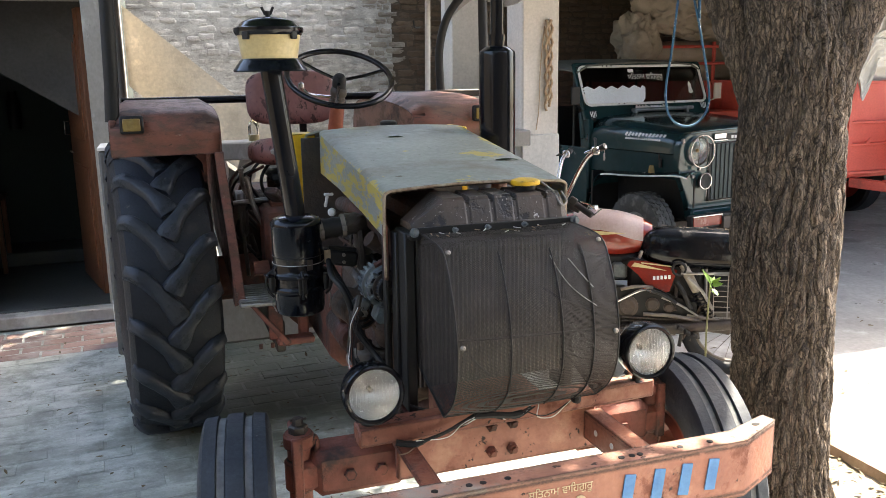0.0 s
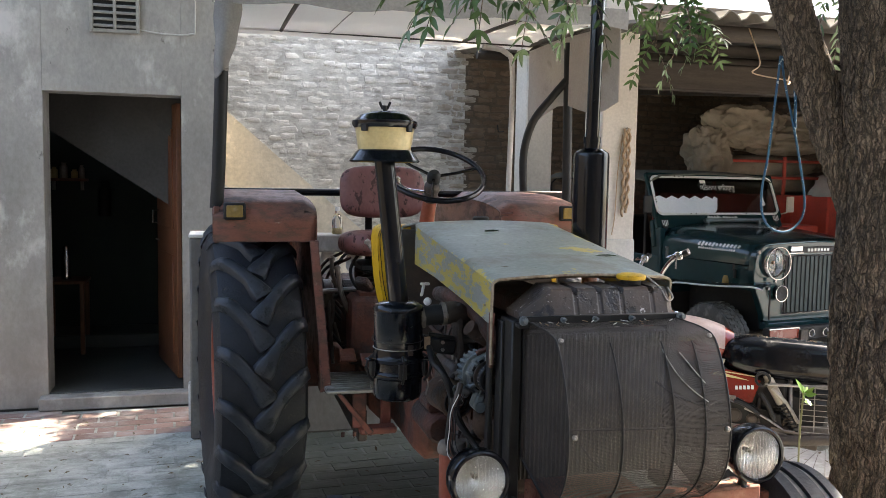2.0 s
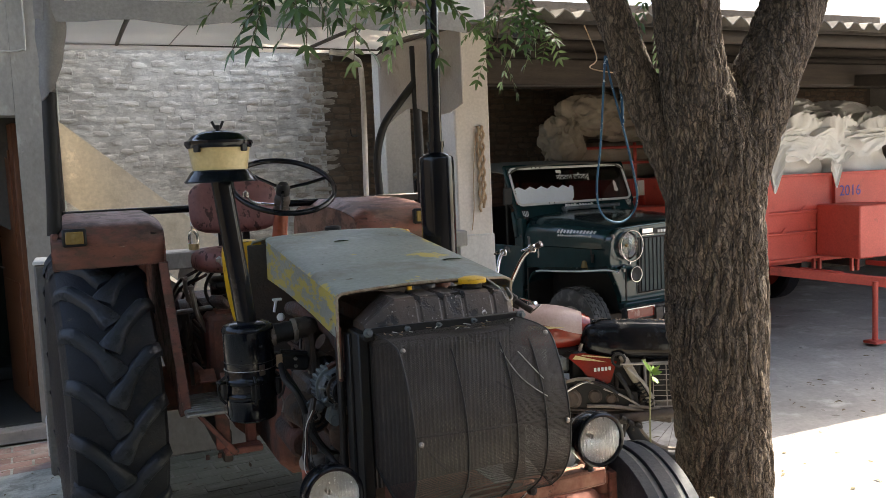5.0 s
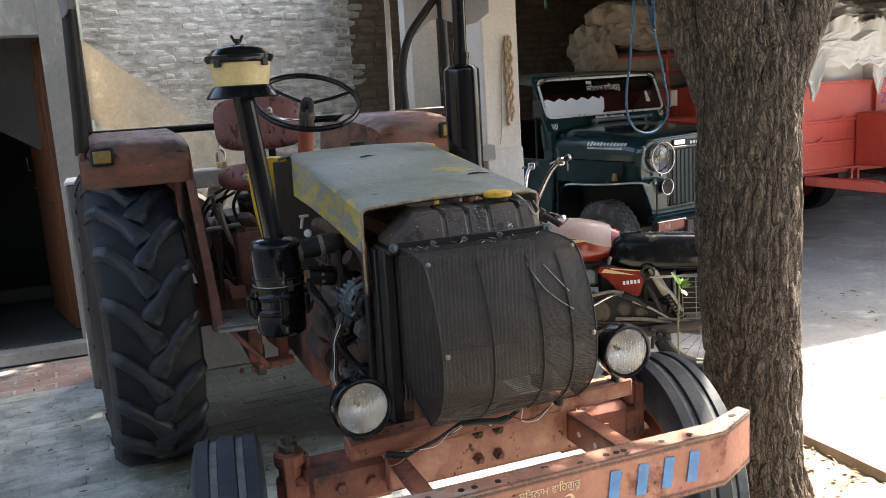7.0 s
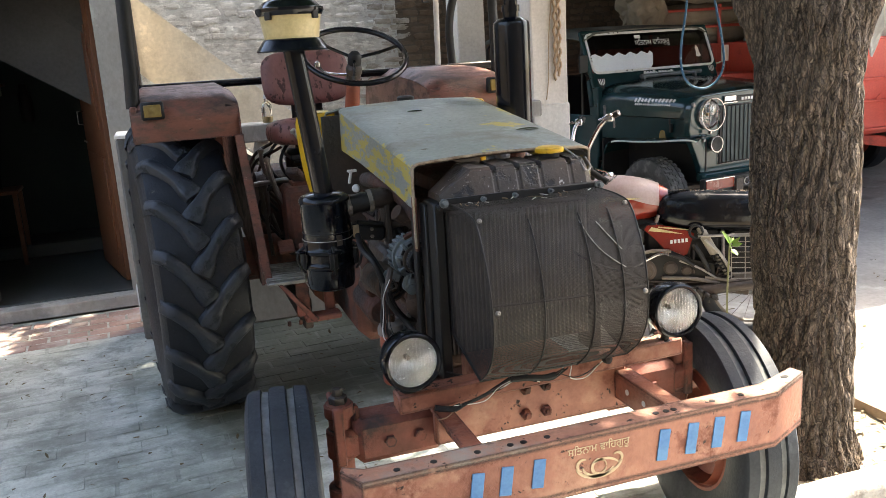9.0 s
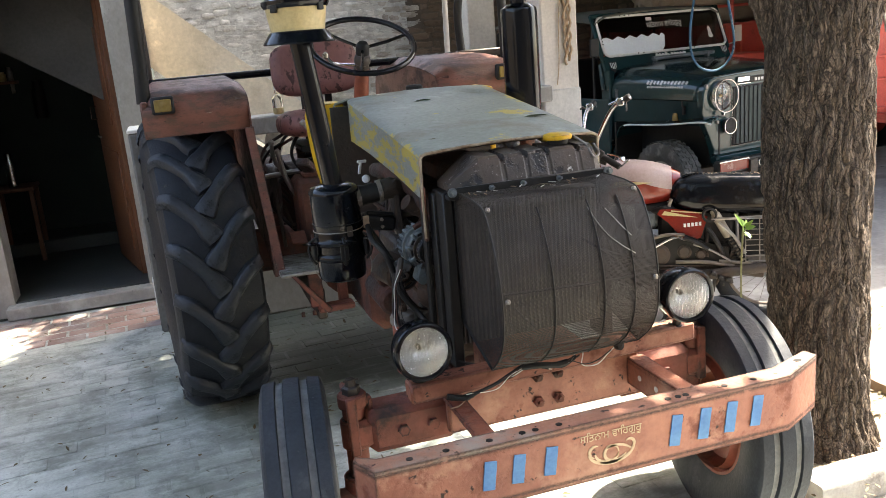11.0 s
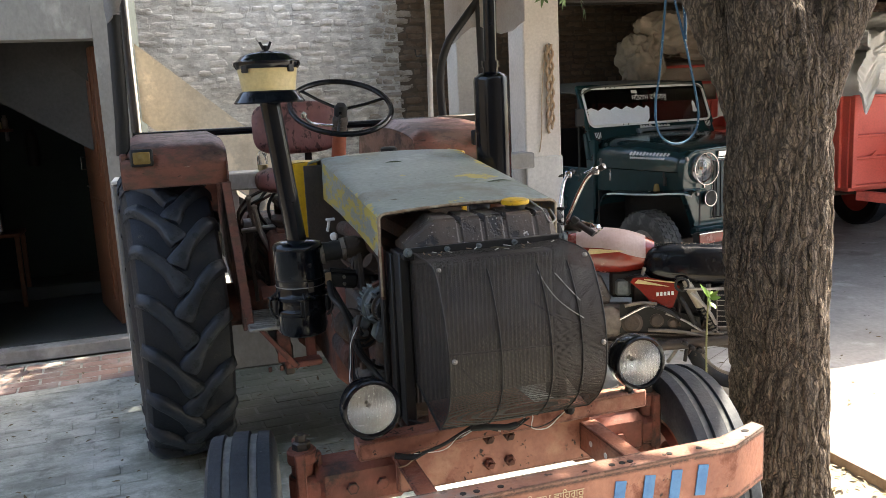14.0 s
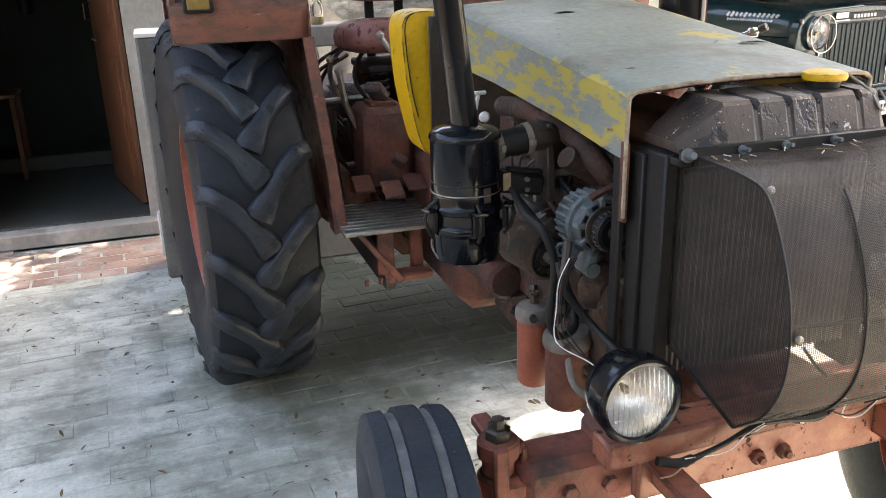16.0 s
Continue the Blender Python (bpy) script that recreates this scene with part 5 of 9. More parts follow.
part("cylinder_head", G().box((-0.02, 0.78, 1.12), (0.28, 0.78, 0.16), bev=0.02), m_engine, eng)
for i in range(4):
    part("head_fin", G().box((-0.165, 0.50 + i * 0.16, 1.125), (0.03, 0.10, 0.12), bev=0.012), m_dustcast, eng)
part("front_cover", G().box((-0.02, 0.44, 0.87), (0.36, 0.12, 0.46), bev=0.04), m_dustcast, eng)
sump = part("sump", G().box((-0.02, 0.85, 0.60), (0.28, 0.95, 0.14), bev=0.03), m_engine, eng)
part("oil_pan", G().prism([(0.42, 0.58), (1.30, 0.58), (1.25, 0.50), (0.95, 0.46), (0.70, 0.42), (0.46, 0.44)], Matrix(((0, 0, 1, -0.14), (1, 0, 0, 0), (0, 1, 0, 0), (0, 0, 0, 1))), 0.24), m_engine, sump)
for i in range(11):
    part("pan_bolt", G().cyl((-0.165, 0.42 + i * 0.085, 0.575), (-0.178, 0.42 + i * 0.085, 0.575), 0.008, n=6), m_grease, sump)
part("pan_rail", G().box((-0.155, 0.86, 0.585), (0.03, 0.92, 0.022), bev=0.004), m_rustred, sump)
part("rocker_cover", G().box((-0.02, 0.76, 1.235), (0.18, 0.70, 0.08), bev=0.03), m_engine, eng)
for i in range(5):
    y = 0.58 + i * 0.14
    part("pushrod_cover", G().box((-0.195, y, 0.90), (0.02, 0.11, 0.16), bev=0.012).cyl((-0.20, y, 0.94), (-0.215, y, 0.94), 0.011, n=6), m_engine, eng)
mf = part("manifold", G().tube(smooth_path([(-0.27, 0.86, 1.235), (-0.262, 0.74, 1.245), (-0.245, 0.62, 1.232), (-0.22, 0.52, 1.20), (-0.205, 0.46, 1.16), (-0.17, 0.43, 1.11)], 5), 0.026, 14), m_engine, eng, "dusty brown cast manifold")
for y, z in ((0.80, 1.235), (0.64, 1.225), (0.50, 1.175)):
    part("runner", G().tube(smooth_path([(-0.265, y, z), (-0.22, y + 0.01, z - 0.03), (-0.15, y + 0.02, z - 0.07)], 4), 0.026, 12), m_dustcast, mf)
part("timing_cover", G().lathe([(0.0, 0.05), (0.10, 0.045), (0.125, 0.03), (0.13, 0.0)], Matrix.Translation((-0.10, 0.40, 0.80)) @ rot(90), 28), m_dustcast, eng, "round dusty timing cover")
part("cover_boss", G().lathe([(0.0, 0.045), (0.028, 0.042), (0.036, 0.03), (0.050, 0.020), (0.058, 0.0)], Matrix.Translation((-0.225, 0.40, 0.895)) @ rot(90, 0, 8), 24), m_dustcast, eng, "round casting boss")
part("cover_boss", G().lathe([(0.0, 0.030), (0.022, 0.028), (0.030, 0.016), (0.044, 0.0)], Matrix.Translation((-0.185, 0.385, 0.83)) @ rot(90, 0, -6), 20), m_dustcast, eng)
part("water_pipe", G().tube(smooth_path([(-0.10, 0.34, 0.93), (-0.17, 0.335, 0.925), (-0.215, 0.345, 0.89), (-0.22, 0.36, 0.84), (-0.19, 0.37, 0.79)], 5), 0.026, 14), m_dustcast, eng, "curved brown water pipe")
part("crank_pulley", G().lathe([(0.0, 0.03), (0.05, 0.03), (0.085, 0.02), (0.09, 0.008), (0.07, 0.0), (0.09, -0.008), (0.085, -0.02), (0.0, -0.02)], Matrix.Translation((-0.03, 0.31, 0.72)) @ rot(90), 24), m_grease, eng)
part("fan_hub", G().lathe([(0.0, 0.04), (0.05, 0.035), (0.06, 0.0), (0.06, -0.03)], Matrix.Translation((0.0, 0.30, 1.02)) @ rot(90), 20), m_grease, eng)
for i in range(2):
    part("fan_blade", G().box((0.0, 0.285, 1.02), (0.09, 0.006, 0.36), rot(0, 45 + i * 90, 0) @ rot(0, 0, 25)), m_blackmatt, eng)
# alternator
am = Matrix.Translation((-0.252, 0.385, 1.052)) @ rot(90, 0, 4) @ Matrix.Scale(1.02, 4)
m_fincast = paint("pale_oxidised_aluminium", (0.21, 0.245, 0.25), (0.12, 0.14, 0.145), 0.55, metal=0.25, scale=16, fine=80, bump=0.3, wear=(((0.05, 0.042, 0.036), 14, 0.55, 0.66, 0.7, 7),))
alt = part("alternator", G().lathe([(0.0, -0.085), (0.035, -0.085), (0.050, -0.075), (0.058, -0.06), (0.058, -0.012), (0.051, -0.010), (0.051, 0.004), (0.058, 0.006), (0.058, 0.024), (0.052, 0.030), (0.0, 0.030)], am, 36), m_alu, tractor, "cast aluminium alternator with cooling fins")
for i in range(22):
    a = i * 2 * math.pi / 22
    part("fin", G().box((0.0605 * math.cos(a), 0.0605 * math.sin(a), -0.034), (0.010, 0.0085, 0.044), rot(0, 0, math.degrees(a)), bev=0.002), m_fincast, alt).data.transform(am)
part("stator", G().lathe([(0.050, -0.010), (0.066, -0.008), (0.067, 0.006), (0.050, 0.008)], am, 36, closed=True), m_fincast, alt, "pale stator ring")
for i in range(9):
    a = i * 2 * math.pi / 9 + 0.2
    part("front_web", G().box((0.046 * math.cos(a), 0.046 * math.sin(a), 0.024), (0.034, 0.010, 0.022), rot(0, 0, math.degrees(a)), bev=0.003), m_fincast, alt).data.transform(am)
    part("vent_slot", G().box((0.041 * math.cos(a + 0.35), 0.041 * math.sin(a + 0.35), 0.0305), (0.020, 0.014, 0.004), rot(0, 0, math.degrees(a + 0.35)), bev=0.001), m_blackmatt, alt, "dark vent opening").data.transform(am)
part("fan_plate", G().lathe([(0.0, 0.046), (0.030, 0.046), (0.046, 0.044), (0.047, 0.040), (0.030, 0.038), (0.0, 0.038)], am, 28), m_grease, alt)
part("pulley", G().lathe([(0.0, 0.084), (0.009, 0.084), (0.012, 0.080), (0.014, 0.076), (0.028, 0.074), (0.033, 0.080), (0.040, 0.079), (0.041, 0.074), (0.030, 0.066), (0.041, 0.058), (0.040, 0.052), (0.0, 0.050)], am, 32), m_blackmatt, alt, "black pulley")
part("shaft_nut", G().lathe([(0.0, 0.093), (0.009, 0.092), (0.010, 0.084), (0.010, 0.078)], am, 6), m_grease, alt)
part("belt_face", G().torus(am @ Matrix.Translation((0, 0, 0.066)), 0.037, 0.006, 28, 6), m_rubber, alt, "black fan belt")
for i in range(14):
    a = math.pi * (0.45 + 0.085 * i)
    part("belt_crack", G().box((0.0425 * math.cos(a), 0.0425 * math.sin(a), 0.066), (0.002, 0.0012, 0.012), rot(0, 0, math.degrees(a)), bev=0.0003), m_steelbrown, alt).data.transform(am)
part("lug_ear", G().box((-0.270, 0.375, 0.975), (0.030, 0.05, 0.06), rot(0, 20), bev=0.008).cyl((-0.270, 0.405, 0.955), (-0.270, 0.345, 0.955), 0.017, n=16), m_fincast, alt)
part("lug_ear", G().box((-0.320, 0.36, 1.005), (0.036, 0.03, 0.032), rot(0, 35), bev=0.008).torus(Matrix.Translation((-0.340, 0.36, 1.010)) @ rot(90), 0.013, 0.005, 16, 6), m_alu, alt)
part("adjuster", G().tube(smooth_path([(-0.20, 0.34, 1.13), (-0.24, 0.33, 1.145), (-0.29, 0.335, 1.125)]), 0.009, 6), m_engine, alt)
part("fan_belt", G().tube([(-0.285, 0.315, 1.05), (-0.03, 0.315, 0.82), (0.04, 0.315, 0.74), (-0.06, 0.315, 0.63), (-0.11, 0.315, 0.72), (-0.22, 0.315, 1.01)], 0.007, 6, closed=True), m_blackmatt, eng)
# round pump beside the block, facing ahead
pm = Matrix.Translation((-0.285, 0.56, 0.922)) @ rot(90, 0, 10)
pump = part("pump", G().lathe([(0.0, -0.14), (0.050, -0.14), (0.056, -0.12), (0.056, -0.005), (0.060, 0.0), (0.060, 0.012), (0.052, 0.018), (0.046, 0.010), (0.0, 0.010)], pm, 30), m_dustcast, eng, "round dusty pump body")
part("pump_ring", G().torus(pm @ Matrix.Translation((0, 0, 0.014)), 0.048, 0.006, 30, 6).torus(pm @ Matrix.Translation((0, 0, 0.012)), 0.030, 0.005, 24, 6), m_blackmatt, pump)
for i in range(8):
    a = i * math.pi / 4
    part("pump_rib", G().box((0.038 * math.cos(a), 0.038 * math.sin(a), 0.012), (0.022, 0.006, 0.010), rot(0, 0, math.degrees(a)), bev=0.002), m_grease, pump).data.transform(pm)
part("pump_nut", G().lathe([(0.0, 0.034), (0.012, 0.033), (0.014, 0.026), (0.014, 0.010)], pm, 6), m_steel, pump)
# filters under the pump
for (x, y, z0, z1, r, mt, lb) in ((-0.250, 0.50, 0.540, 0.705, 0.053, m_rustred, "dusty brown filter bowl"), (-0.272, 0.645, 0.535, 0.720, 0.044, m_orange, "orange filter bowl")):
    f = part("filter_bowl", G().lathe([(0.0, z0), (r * 0.8, z0), (r * 0.97, z0 + 0.010), (r, z1), (0.0, z1)], Matrix.Translation((x, y, 0)), 28), mt, eng, lb)
    part("filter_head", G().lathe([(0.0, z1), (r * 1.10, z1), (r * 1.14, z1 + 0.008), (r * 1.12, z1 + 0.024), (r * 0.95, z1 + 0.036), (r * 0.4, z1 + 0.042), (0.0, z1 + 0.044)], Matrix.Translation((x, y, 0)), 28).box((x + 0.05, y + 0.01, z1 + 0.018), (0.10, 0.05, 0.036), bev=0.01), m_steelbrown, f, "pale dusty cast filter head")
    part("nut", G().cyl((x, y, z1 + 0.040), (x, y, z1 + 0.066), 0.013, n=6, bev=0.002), m_dustcast, f)
    part("union", G().cyl((x - 0.02, y - 0.035, z1 + 0.02), (x - 0.028, y - 0.058, z1 + 0.022), 0.010, n=6), m_grease, f)
# injection pump with its delivery pipes, starter
part("fuel_pump", G().box((-0.225, 0.80, 0.95), (0.09, 0.24, 0.12), bev=0.015).cyl((-0.235, 0.66, 0.94), (-0.235, 0.70, 0.94), 0.055, n=20, bev=0.01), m_grease, eng, "oily injection pump")
for i in range(4):
    part("delivery_valve", G().cyl((-0.235, 0.72 + i * 0.05, 1.005), (-0.235, 0.72 + i * 0.05, 1.045), 0.010, n=6), m_steelbrown, eng)
    part("pipe", G().tube(smooth_path([(-0.235, 0.72 + i * 0.05, 1.04), (-0.245, 0.71 + i * 0.05, 1.09), (-0.225, 0.60 + i * 0.10, 1.14), (-0.17, 0.55 + i * 0.15, 1.18)], 5), 0.0045, 6), m_grease, eng)
part("starter", G().cyl((-0.235, 0.92, 0.71), (-0.235, 1.20, 0.71), 0.056, n=20, bev=0.012).cyl((-0.255, 0.96, 0.79), (-0.255, 1.10, 0.79), 0.028, n=14, bev=0.008), m_engine, eng, "grimy starter motor")
# black hoses and loom in front of the engine
for pts, r in (([(-0.395, 0.50, 1.115), (-0.402, 0.42, 1.085), (-0.382, 0.365, 1.055), (-0.360, 0.355, 0.985), (-0.363, 0.355, 0.92), (-0.368, 0.355, 0.85), (-0.340, 0.36, 0.805), (-0.300, 0.37, 0.815), (-0.285, 0.40, 0.84)], 0.0095),
               ([(-0.385, 0.52, 1.10), (-0.372, 0.42, 1.06), (-0.350, 0.37, 1.01), (-0.325, 0.37, 0.965)], 0.007),
               ([(-0.362, 0.33, 0.995), (-0.355, 0.305, 0.935), (-0.305, 0.27, 0.86), (-0.290, 0.15, 0.83), (-0.345, 0.05, 0.865)], 0.0085),
               ([(-0.350, 0.34, 0.99), (-0.340, 0.32, 0.93), (-0.300, 0.34, 0.87), (-0.255, 0.40, 0.835), (-0.24, 0.48, 0.80)], 0.006)):
    part("hose", G().tube(smooth_path(pts, 6), r, 10), m_blackmatt, eng, "black rubber hose")
for k in range(4):
    o = 0.006 * k
    part("wire", G().tube(smooth_path([(-0.352 + o, 0.30, 1.012), (-0.376 + o, 0.298, 0.963), (-0.380 + o, 0.298, 0.908), (-0.388 + 1.5 * o, 0.28, 0.836 + o), (-0.352 + o, 0.20, 0.82 - o), (-0.37 + o, 0.08, 0.845)], 5), 0.0014, 5), (m_tarp, m_rustred, m_blackmatt, m_blackmatt)[k], tractor, "thin loose wire")
part("tape_wrap", G().tube(smooth_path([(-0.338, 0.335, 1.035), (-0.352, 0.315, 1.005), (-0.362, 0.305, 0.975)], 4), 0.010, 8), m_grease, tractor, "frayed black tape on the loom")
part("cable", G().tube(smooth_path([(-0.27, 0.06, 0.785), (-0.22, 0.03, 0.775), (-0.16, -0.02, 0.78), (-0.08, 0.0, 0.775), (0.02, -0.015, 0.785), (0.10, 0.0, 0.775), (0.2, -0.01, 0.785), (0.32, 0.01, 0.79), (0.38, 0.02, 0.80)]), 0.0045, 6), m_blackmatt, tractor, "taped black wiring loom")

# grime-covered fittings that crowd the near side of the engine
rnd = random.Random(77)
for k in range(60):
    y = rnd.uniform(0.40, 1.15)
    x = -0.190 - rnd.uniform(0.0, 0.055) * (1.0 if y < 0.75 else 0.5)
    z = rnd.uniform(0.62, 1.16)
    s = rnd.uniform(0.018, 0.050)
    m = Matrix.Translation((x, y, z)) @ rot(rnd.uniform(-40, 40), rnd.uniform(-40, 40), rnd.uniform(-90, 90))
    kind_of = k % 4
    if kind_of == 0:
        g, nm = G().lathe([(0.0, -s * 0.7), (s * 0.55, -s * 0.7), (s * 0.6, -s * 0.5), (s * 0.6, s * 0.2), (s * 0.42, s * 0.3), (s * 0.40, s * 0.7), (0.0, s * 0.75)], m, 14), "fitting"
    elif kind_of == 1:
        g, nm = G().box((0, 0, 0), (s, s * 1.5, s * 0.5), m, bev=0.008), "bracket"
    elif kind_of == 2:
        g, nm = G().lathe([(0.0, -s), (0.007, -s), (0.007, s * 0.5), (0.013, s * 0.5), (0.013, s), (0.0, s)], m, 6), "bolt"
    else:
        g, nm = G().tube(smooth_path([(x + 0.03, y - 0.06, z - 0.05), (x - 0.03, y, z + rnd.uniform(-.02, .04)), (x - 0.01, y + 0.07, z + 0.06), (x + 0.04, y + 0.12, z + rnd.uniform(0, .1))]), rnd.choice((0.004, 0.006, 0.009)), 8), "hose"
    part(nm, g, (m_engine, m_grease, m_dustcast, m_steelbrown, m_blackmatt)[rnd.randrange(5)], eng)
# loose wiring along the lamp beam: a taped bundle with stray ends
loom = [(-0.33, -0.042, 0.729), (-0.29, -0.050, 0.725), (-0.21, -0.052, 0.742), (-0.16, -0.054, 0.764), (-0.105, -0.055, 0.785), (-0.04, -0.056, 0.768), (0.007, -0.055, 0.766), (0.045, -0.053, 0.778)]
part("loom", G().tube(smooth_path(loom, 6), 0.0050, 8), m_blackmatt, tractor, "taped black wiring loom")
part("tape_wrap", G().tube(smooth_path([(-0.125, -0.057, 0.780), (-0.07, -0.060, 0.776), (-0.02, -0.060, 0.767), (0.015, -0.057, 0.768)], 5), 0.0095, 8), m_blackmatt, tractor, "black tape round the wiring")
part("tape_wrap", G().tube(smooth_path([(-0.34, -0.043, 0.733), (-0.30, -0.050, 0.724), (-0.27, -0.052, 0.728)], 5), 0.009, 8), m_blackmatt, tractor, "black tape round the wiring")
rnd = random.Random(41)
for k in range(9):
    a, b = ((0, 5), (1, 6), (3, 7), (4, 7), (2, 7), (0, 4), (4, 7), (1, 5), (3, 6))[k]
    pts = [(x + rnd.uniform(-.008, .008), y - rnd.uniform(.002, .010), z + rnd.uniform(-.010, .010)) for x, y, z in loom[a:b + 1]]
    part("wire", G().tube(smooth_path(pts, 5), (0.0022, 0.0012, 0.0016)[k % 3], 6), (m_blackmatt, m_blackmatt, m_tarp, m_blackmatt, m_rustred)[k % 5], tractor, "thin loose wire")
for pts, mt in (([(0.03, -0.056, 0.772), (0.045, -0.060, 0.793), (0.064, -0.060, 0.786), (0.062, -0.058, 0.750), (0.109, -0.057, 0.742), (0.15, -0.055, 0.770), (0.172, -0.052, 0.783)], m_tarp), ([(0.03, -0.056, 0.768), (0.07, -0.062, 0.752), (0.11, -0.060, 0.756), (0.155, -0.056, 0.776)], m_blackmatt), ([(-0.28, -0.053, 0.726), (-0.31, -0.055, 0.705), (-0.335, -0.05, 0.700)], m_jute)):
    part("wire", G().tube(smooth_path(pts, 6), 0.0016, 6), mt, tractor, "thin loose wire")
part("plug", G().lathe([(0.0, 0.0), (0.011, 0.0), (0.014, 0.006), (0.013, 0.020), (0.0, 0.024)], Matrix.Translation((0.176, -0.048, 0.785)) @ rot(85, 0, 15), 14), m_blackmatt, tractor, "round black plug")

# muffler and exhaust pipe on the far side of the bonnet
mx, my = 0.43, 1.12
muf = part("muffler", G().lathe([(0.0, 1.30), (0.06, 1.30), (0.072, 1.31), (0.073, 1.745), (0.07, 1.76), (0.05, 1.775), (0.032, 1.78), (0.032, 1.80), (0.0, 1.80)], Matrix.Translation((mx, my, 0)), 32), m_black, tractor, "gloss-black upright muffler")
part("exhaust_pipe", G().tube([(mx, my, 1.79), (mx + 0.012, my, 2.6)], 0.027, 20), m_black, muf, "black exhaust pipe")
part("collar", G().lathe([(0.027, 1.80), (0.036, 1.80), (0.036, 1.825), (0.027, 1.825)], Matrix.Translation((mx, my, 0)), 20), m_black, muf)
part("elbow", G().tube(smooth_path([(mx, my, 1.32), (mx, my, 1.2), (0.30, my - 0.05, 1.12), (0.15, my - 0.1, 1.1)]), 0.032, 14), m_rustred, muf)

# gearbox, transmission and foot plates
part("gearbox", G().box((-0.06, 1.6, 0.72), (0.40, 0.75, 0.48), bev=0.05).box((-0.10, 2.15, 0.72), (0.46, 0.55, 0.52), bev=0.06).box((-0.06, 1.55, 1.0), (0.24, 0.45, 0.14), bev=0.03), m_rustred, tractor, "grimy red gearbox and rear axle housing")
part("axle_housing", G().cyl((-0.70, RW_Y, RW_Z), (0.42, RW_Y, RW_Z), 0.11, n=20), m_rustred, tractor)
st = part("footplate", G().box((-0.43, 1.60, 0.738), (0.34, 0.34, 0.016), bev=0.004), m_steel, tractor, "worn ribbed steel footplate")
for i in range(9):
    part("rib", G().box((-0.43, 1.46 + i * 0.035, 0.75), (0.33, 0.010, 0.008), bev=0.002), m_steel, st)
part("hanger", G().box((-0.455, 1.47, 0.655), (0.06, 0.014, 0.17), bev=0.004).prism([(-0.56, 0.735), (-0.54, 0.735), (-0.40, 0.560), (-0.42, 0.545)], Matrix.Translation((0, 1.46, 0)) @ rot(90), 0.03).box((-0.375, 1.47, 0.560), (0.16, 0.07, 0.030), bev=0.008).box((-0.33, 1.52, 0.64), (0.045, 0.03, 0.18), bev=0.008), m_axle, st, "orange footplate hanger")
for dx in (-0.52, -0.47, -0.4, -0.35):
    part("bolt", G().cyl((dx, 1.50, 0.525), (dx, 1.50, 0.545), 0.008, n=6), m_rustred, st)
part("drawbar_rail", G().box((-0.43, 2.0, 0.56), (0.04, 0.95, 0.14), bev=0.006), m_grease, tractor, "dark side rail with bolt holes")
part("lift_housing", G().box((-0.10, 2.62, 0.78), (0.85, 0.42, 0.62), bev=0.05), m_engine, tractor, "grimy hydraulic lift housing")
rnd = random.Random(21)
for k in range(34):
    x, y, z = rnd.uniform(-0.54, -0.22), rnd.uniform(1.62, 2.3), rnd.uniform(0.78, 1.22)
    s = rnd.uniform(0.03, 0.08)
    m = Matrix.Translation((x, y, z)) @ rot(rnd.uniform(-40, 40), rnd.uniform(-40, 40), rnd.uniform(-90, 90))
    if k % 3 == 0:
        part("fitting", G().box((0, 0, 0), (s, s * 1.6, s * 0.6), m, bev=0.008), m_engine, tractor)
    elif k % 3 == 1:
        part("link", G().cyl(m @ Vector((0, 0, -s * 2)), m @ Vector((0, 0, s * 2)), 0.009, n=8), m_grease, tractor)
    else:
        part("hose", G().tube(smooth_path([(x + 0.08, y, z - 0.2), (x - 0.03, y + 0.03, z - 0.05), (x, y + 0.05, z + 0.05), (x + 0.1, y + 0.1, z + 0.1)]), 0.008, 8), m_engine if k % 2 else m_blackmatt, tractor)
for k, (x, y) in enumerate(((-0.40, 1.55), (-0.30, 1.62), (-0.48, 1.66))):
    part("pedal", G().tube(smooth_path([(x + 0.12, y + 0.2, 0.70), (x + 0.03, y + 0.1, 0.82), (x, y, 0.84)]), 0.011, 8).box((x, y - 0.01, 0.85), (0.07, 0.09, 0.012), rot(25), bev=0.003), m_rustred, tractor, "worn foot pedal")
# levers and linkages beside the seat
for pts, r in (([(-0.22, 1.55, 1.0), (-0.30, 1.60, 1.2), (-0.40, 1.62, 1.36)], 0.009), ([(-0.30, 1.8, 0.8), (-0.46, 1.86, 1.05), (-0.50, 1.86, 1.22)], 0.012), ([(-0.36, 1.9, 0.9), (-0.50, 1.95, 1.15), (-0.52, 1.9, 1.26)], 0.010), ([(-0.56, 1.95, 1.10), (-0.35, 1.9, 1.12)], 0.012)):
    part("lever", G().tube(smooth_path(pts), r, 8).lathe([(0.0, -0.014), (0.014, -0.006), (0.016, 0.006), (0.0, 0.018)], Matrix.Translation(pts[-1]), 12), m_steel, tractor, "control lever with round knob")
part("brake_drum", G().lathe([(0.0, 0.03), (0.10, 0.03), (0.12, 0.015), (0.12, -0.02), (0.0, -0.02)], Matrix.Translation((-0.52, 2.1, 1.02)) @ rot(0, 90), 24), m_grease, tractor)
part("side_box", G().box((-0.36, 1.82, 0.95), (0.18, 0.22, 0.30), bev=0.02).box((-0.36, 1.82, 1.105), (0.10, 0.10, 0.02), bev=0.01), m_rustred, tractor, "grimy hydraulic box")

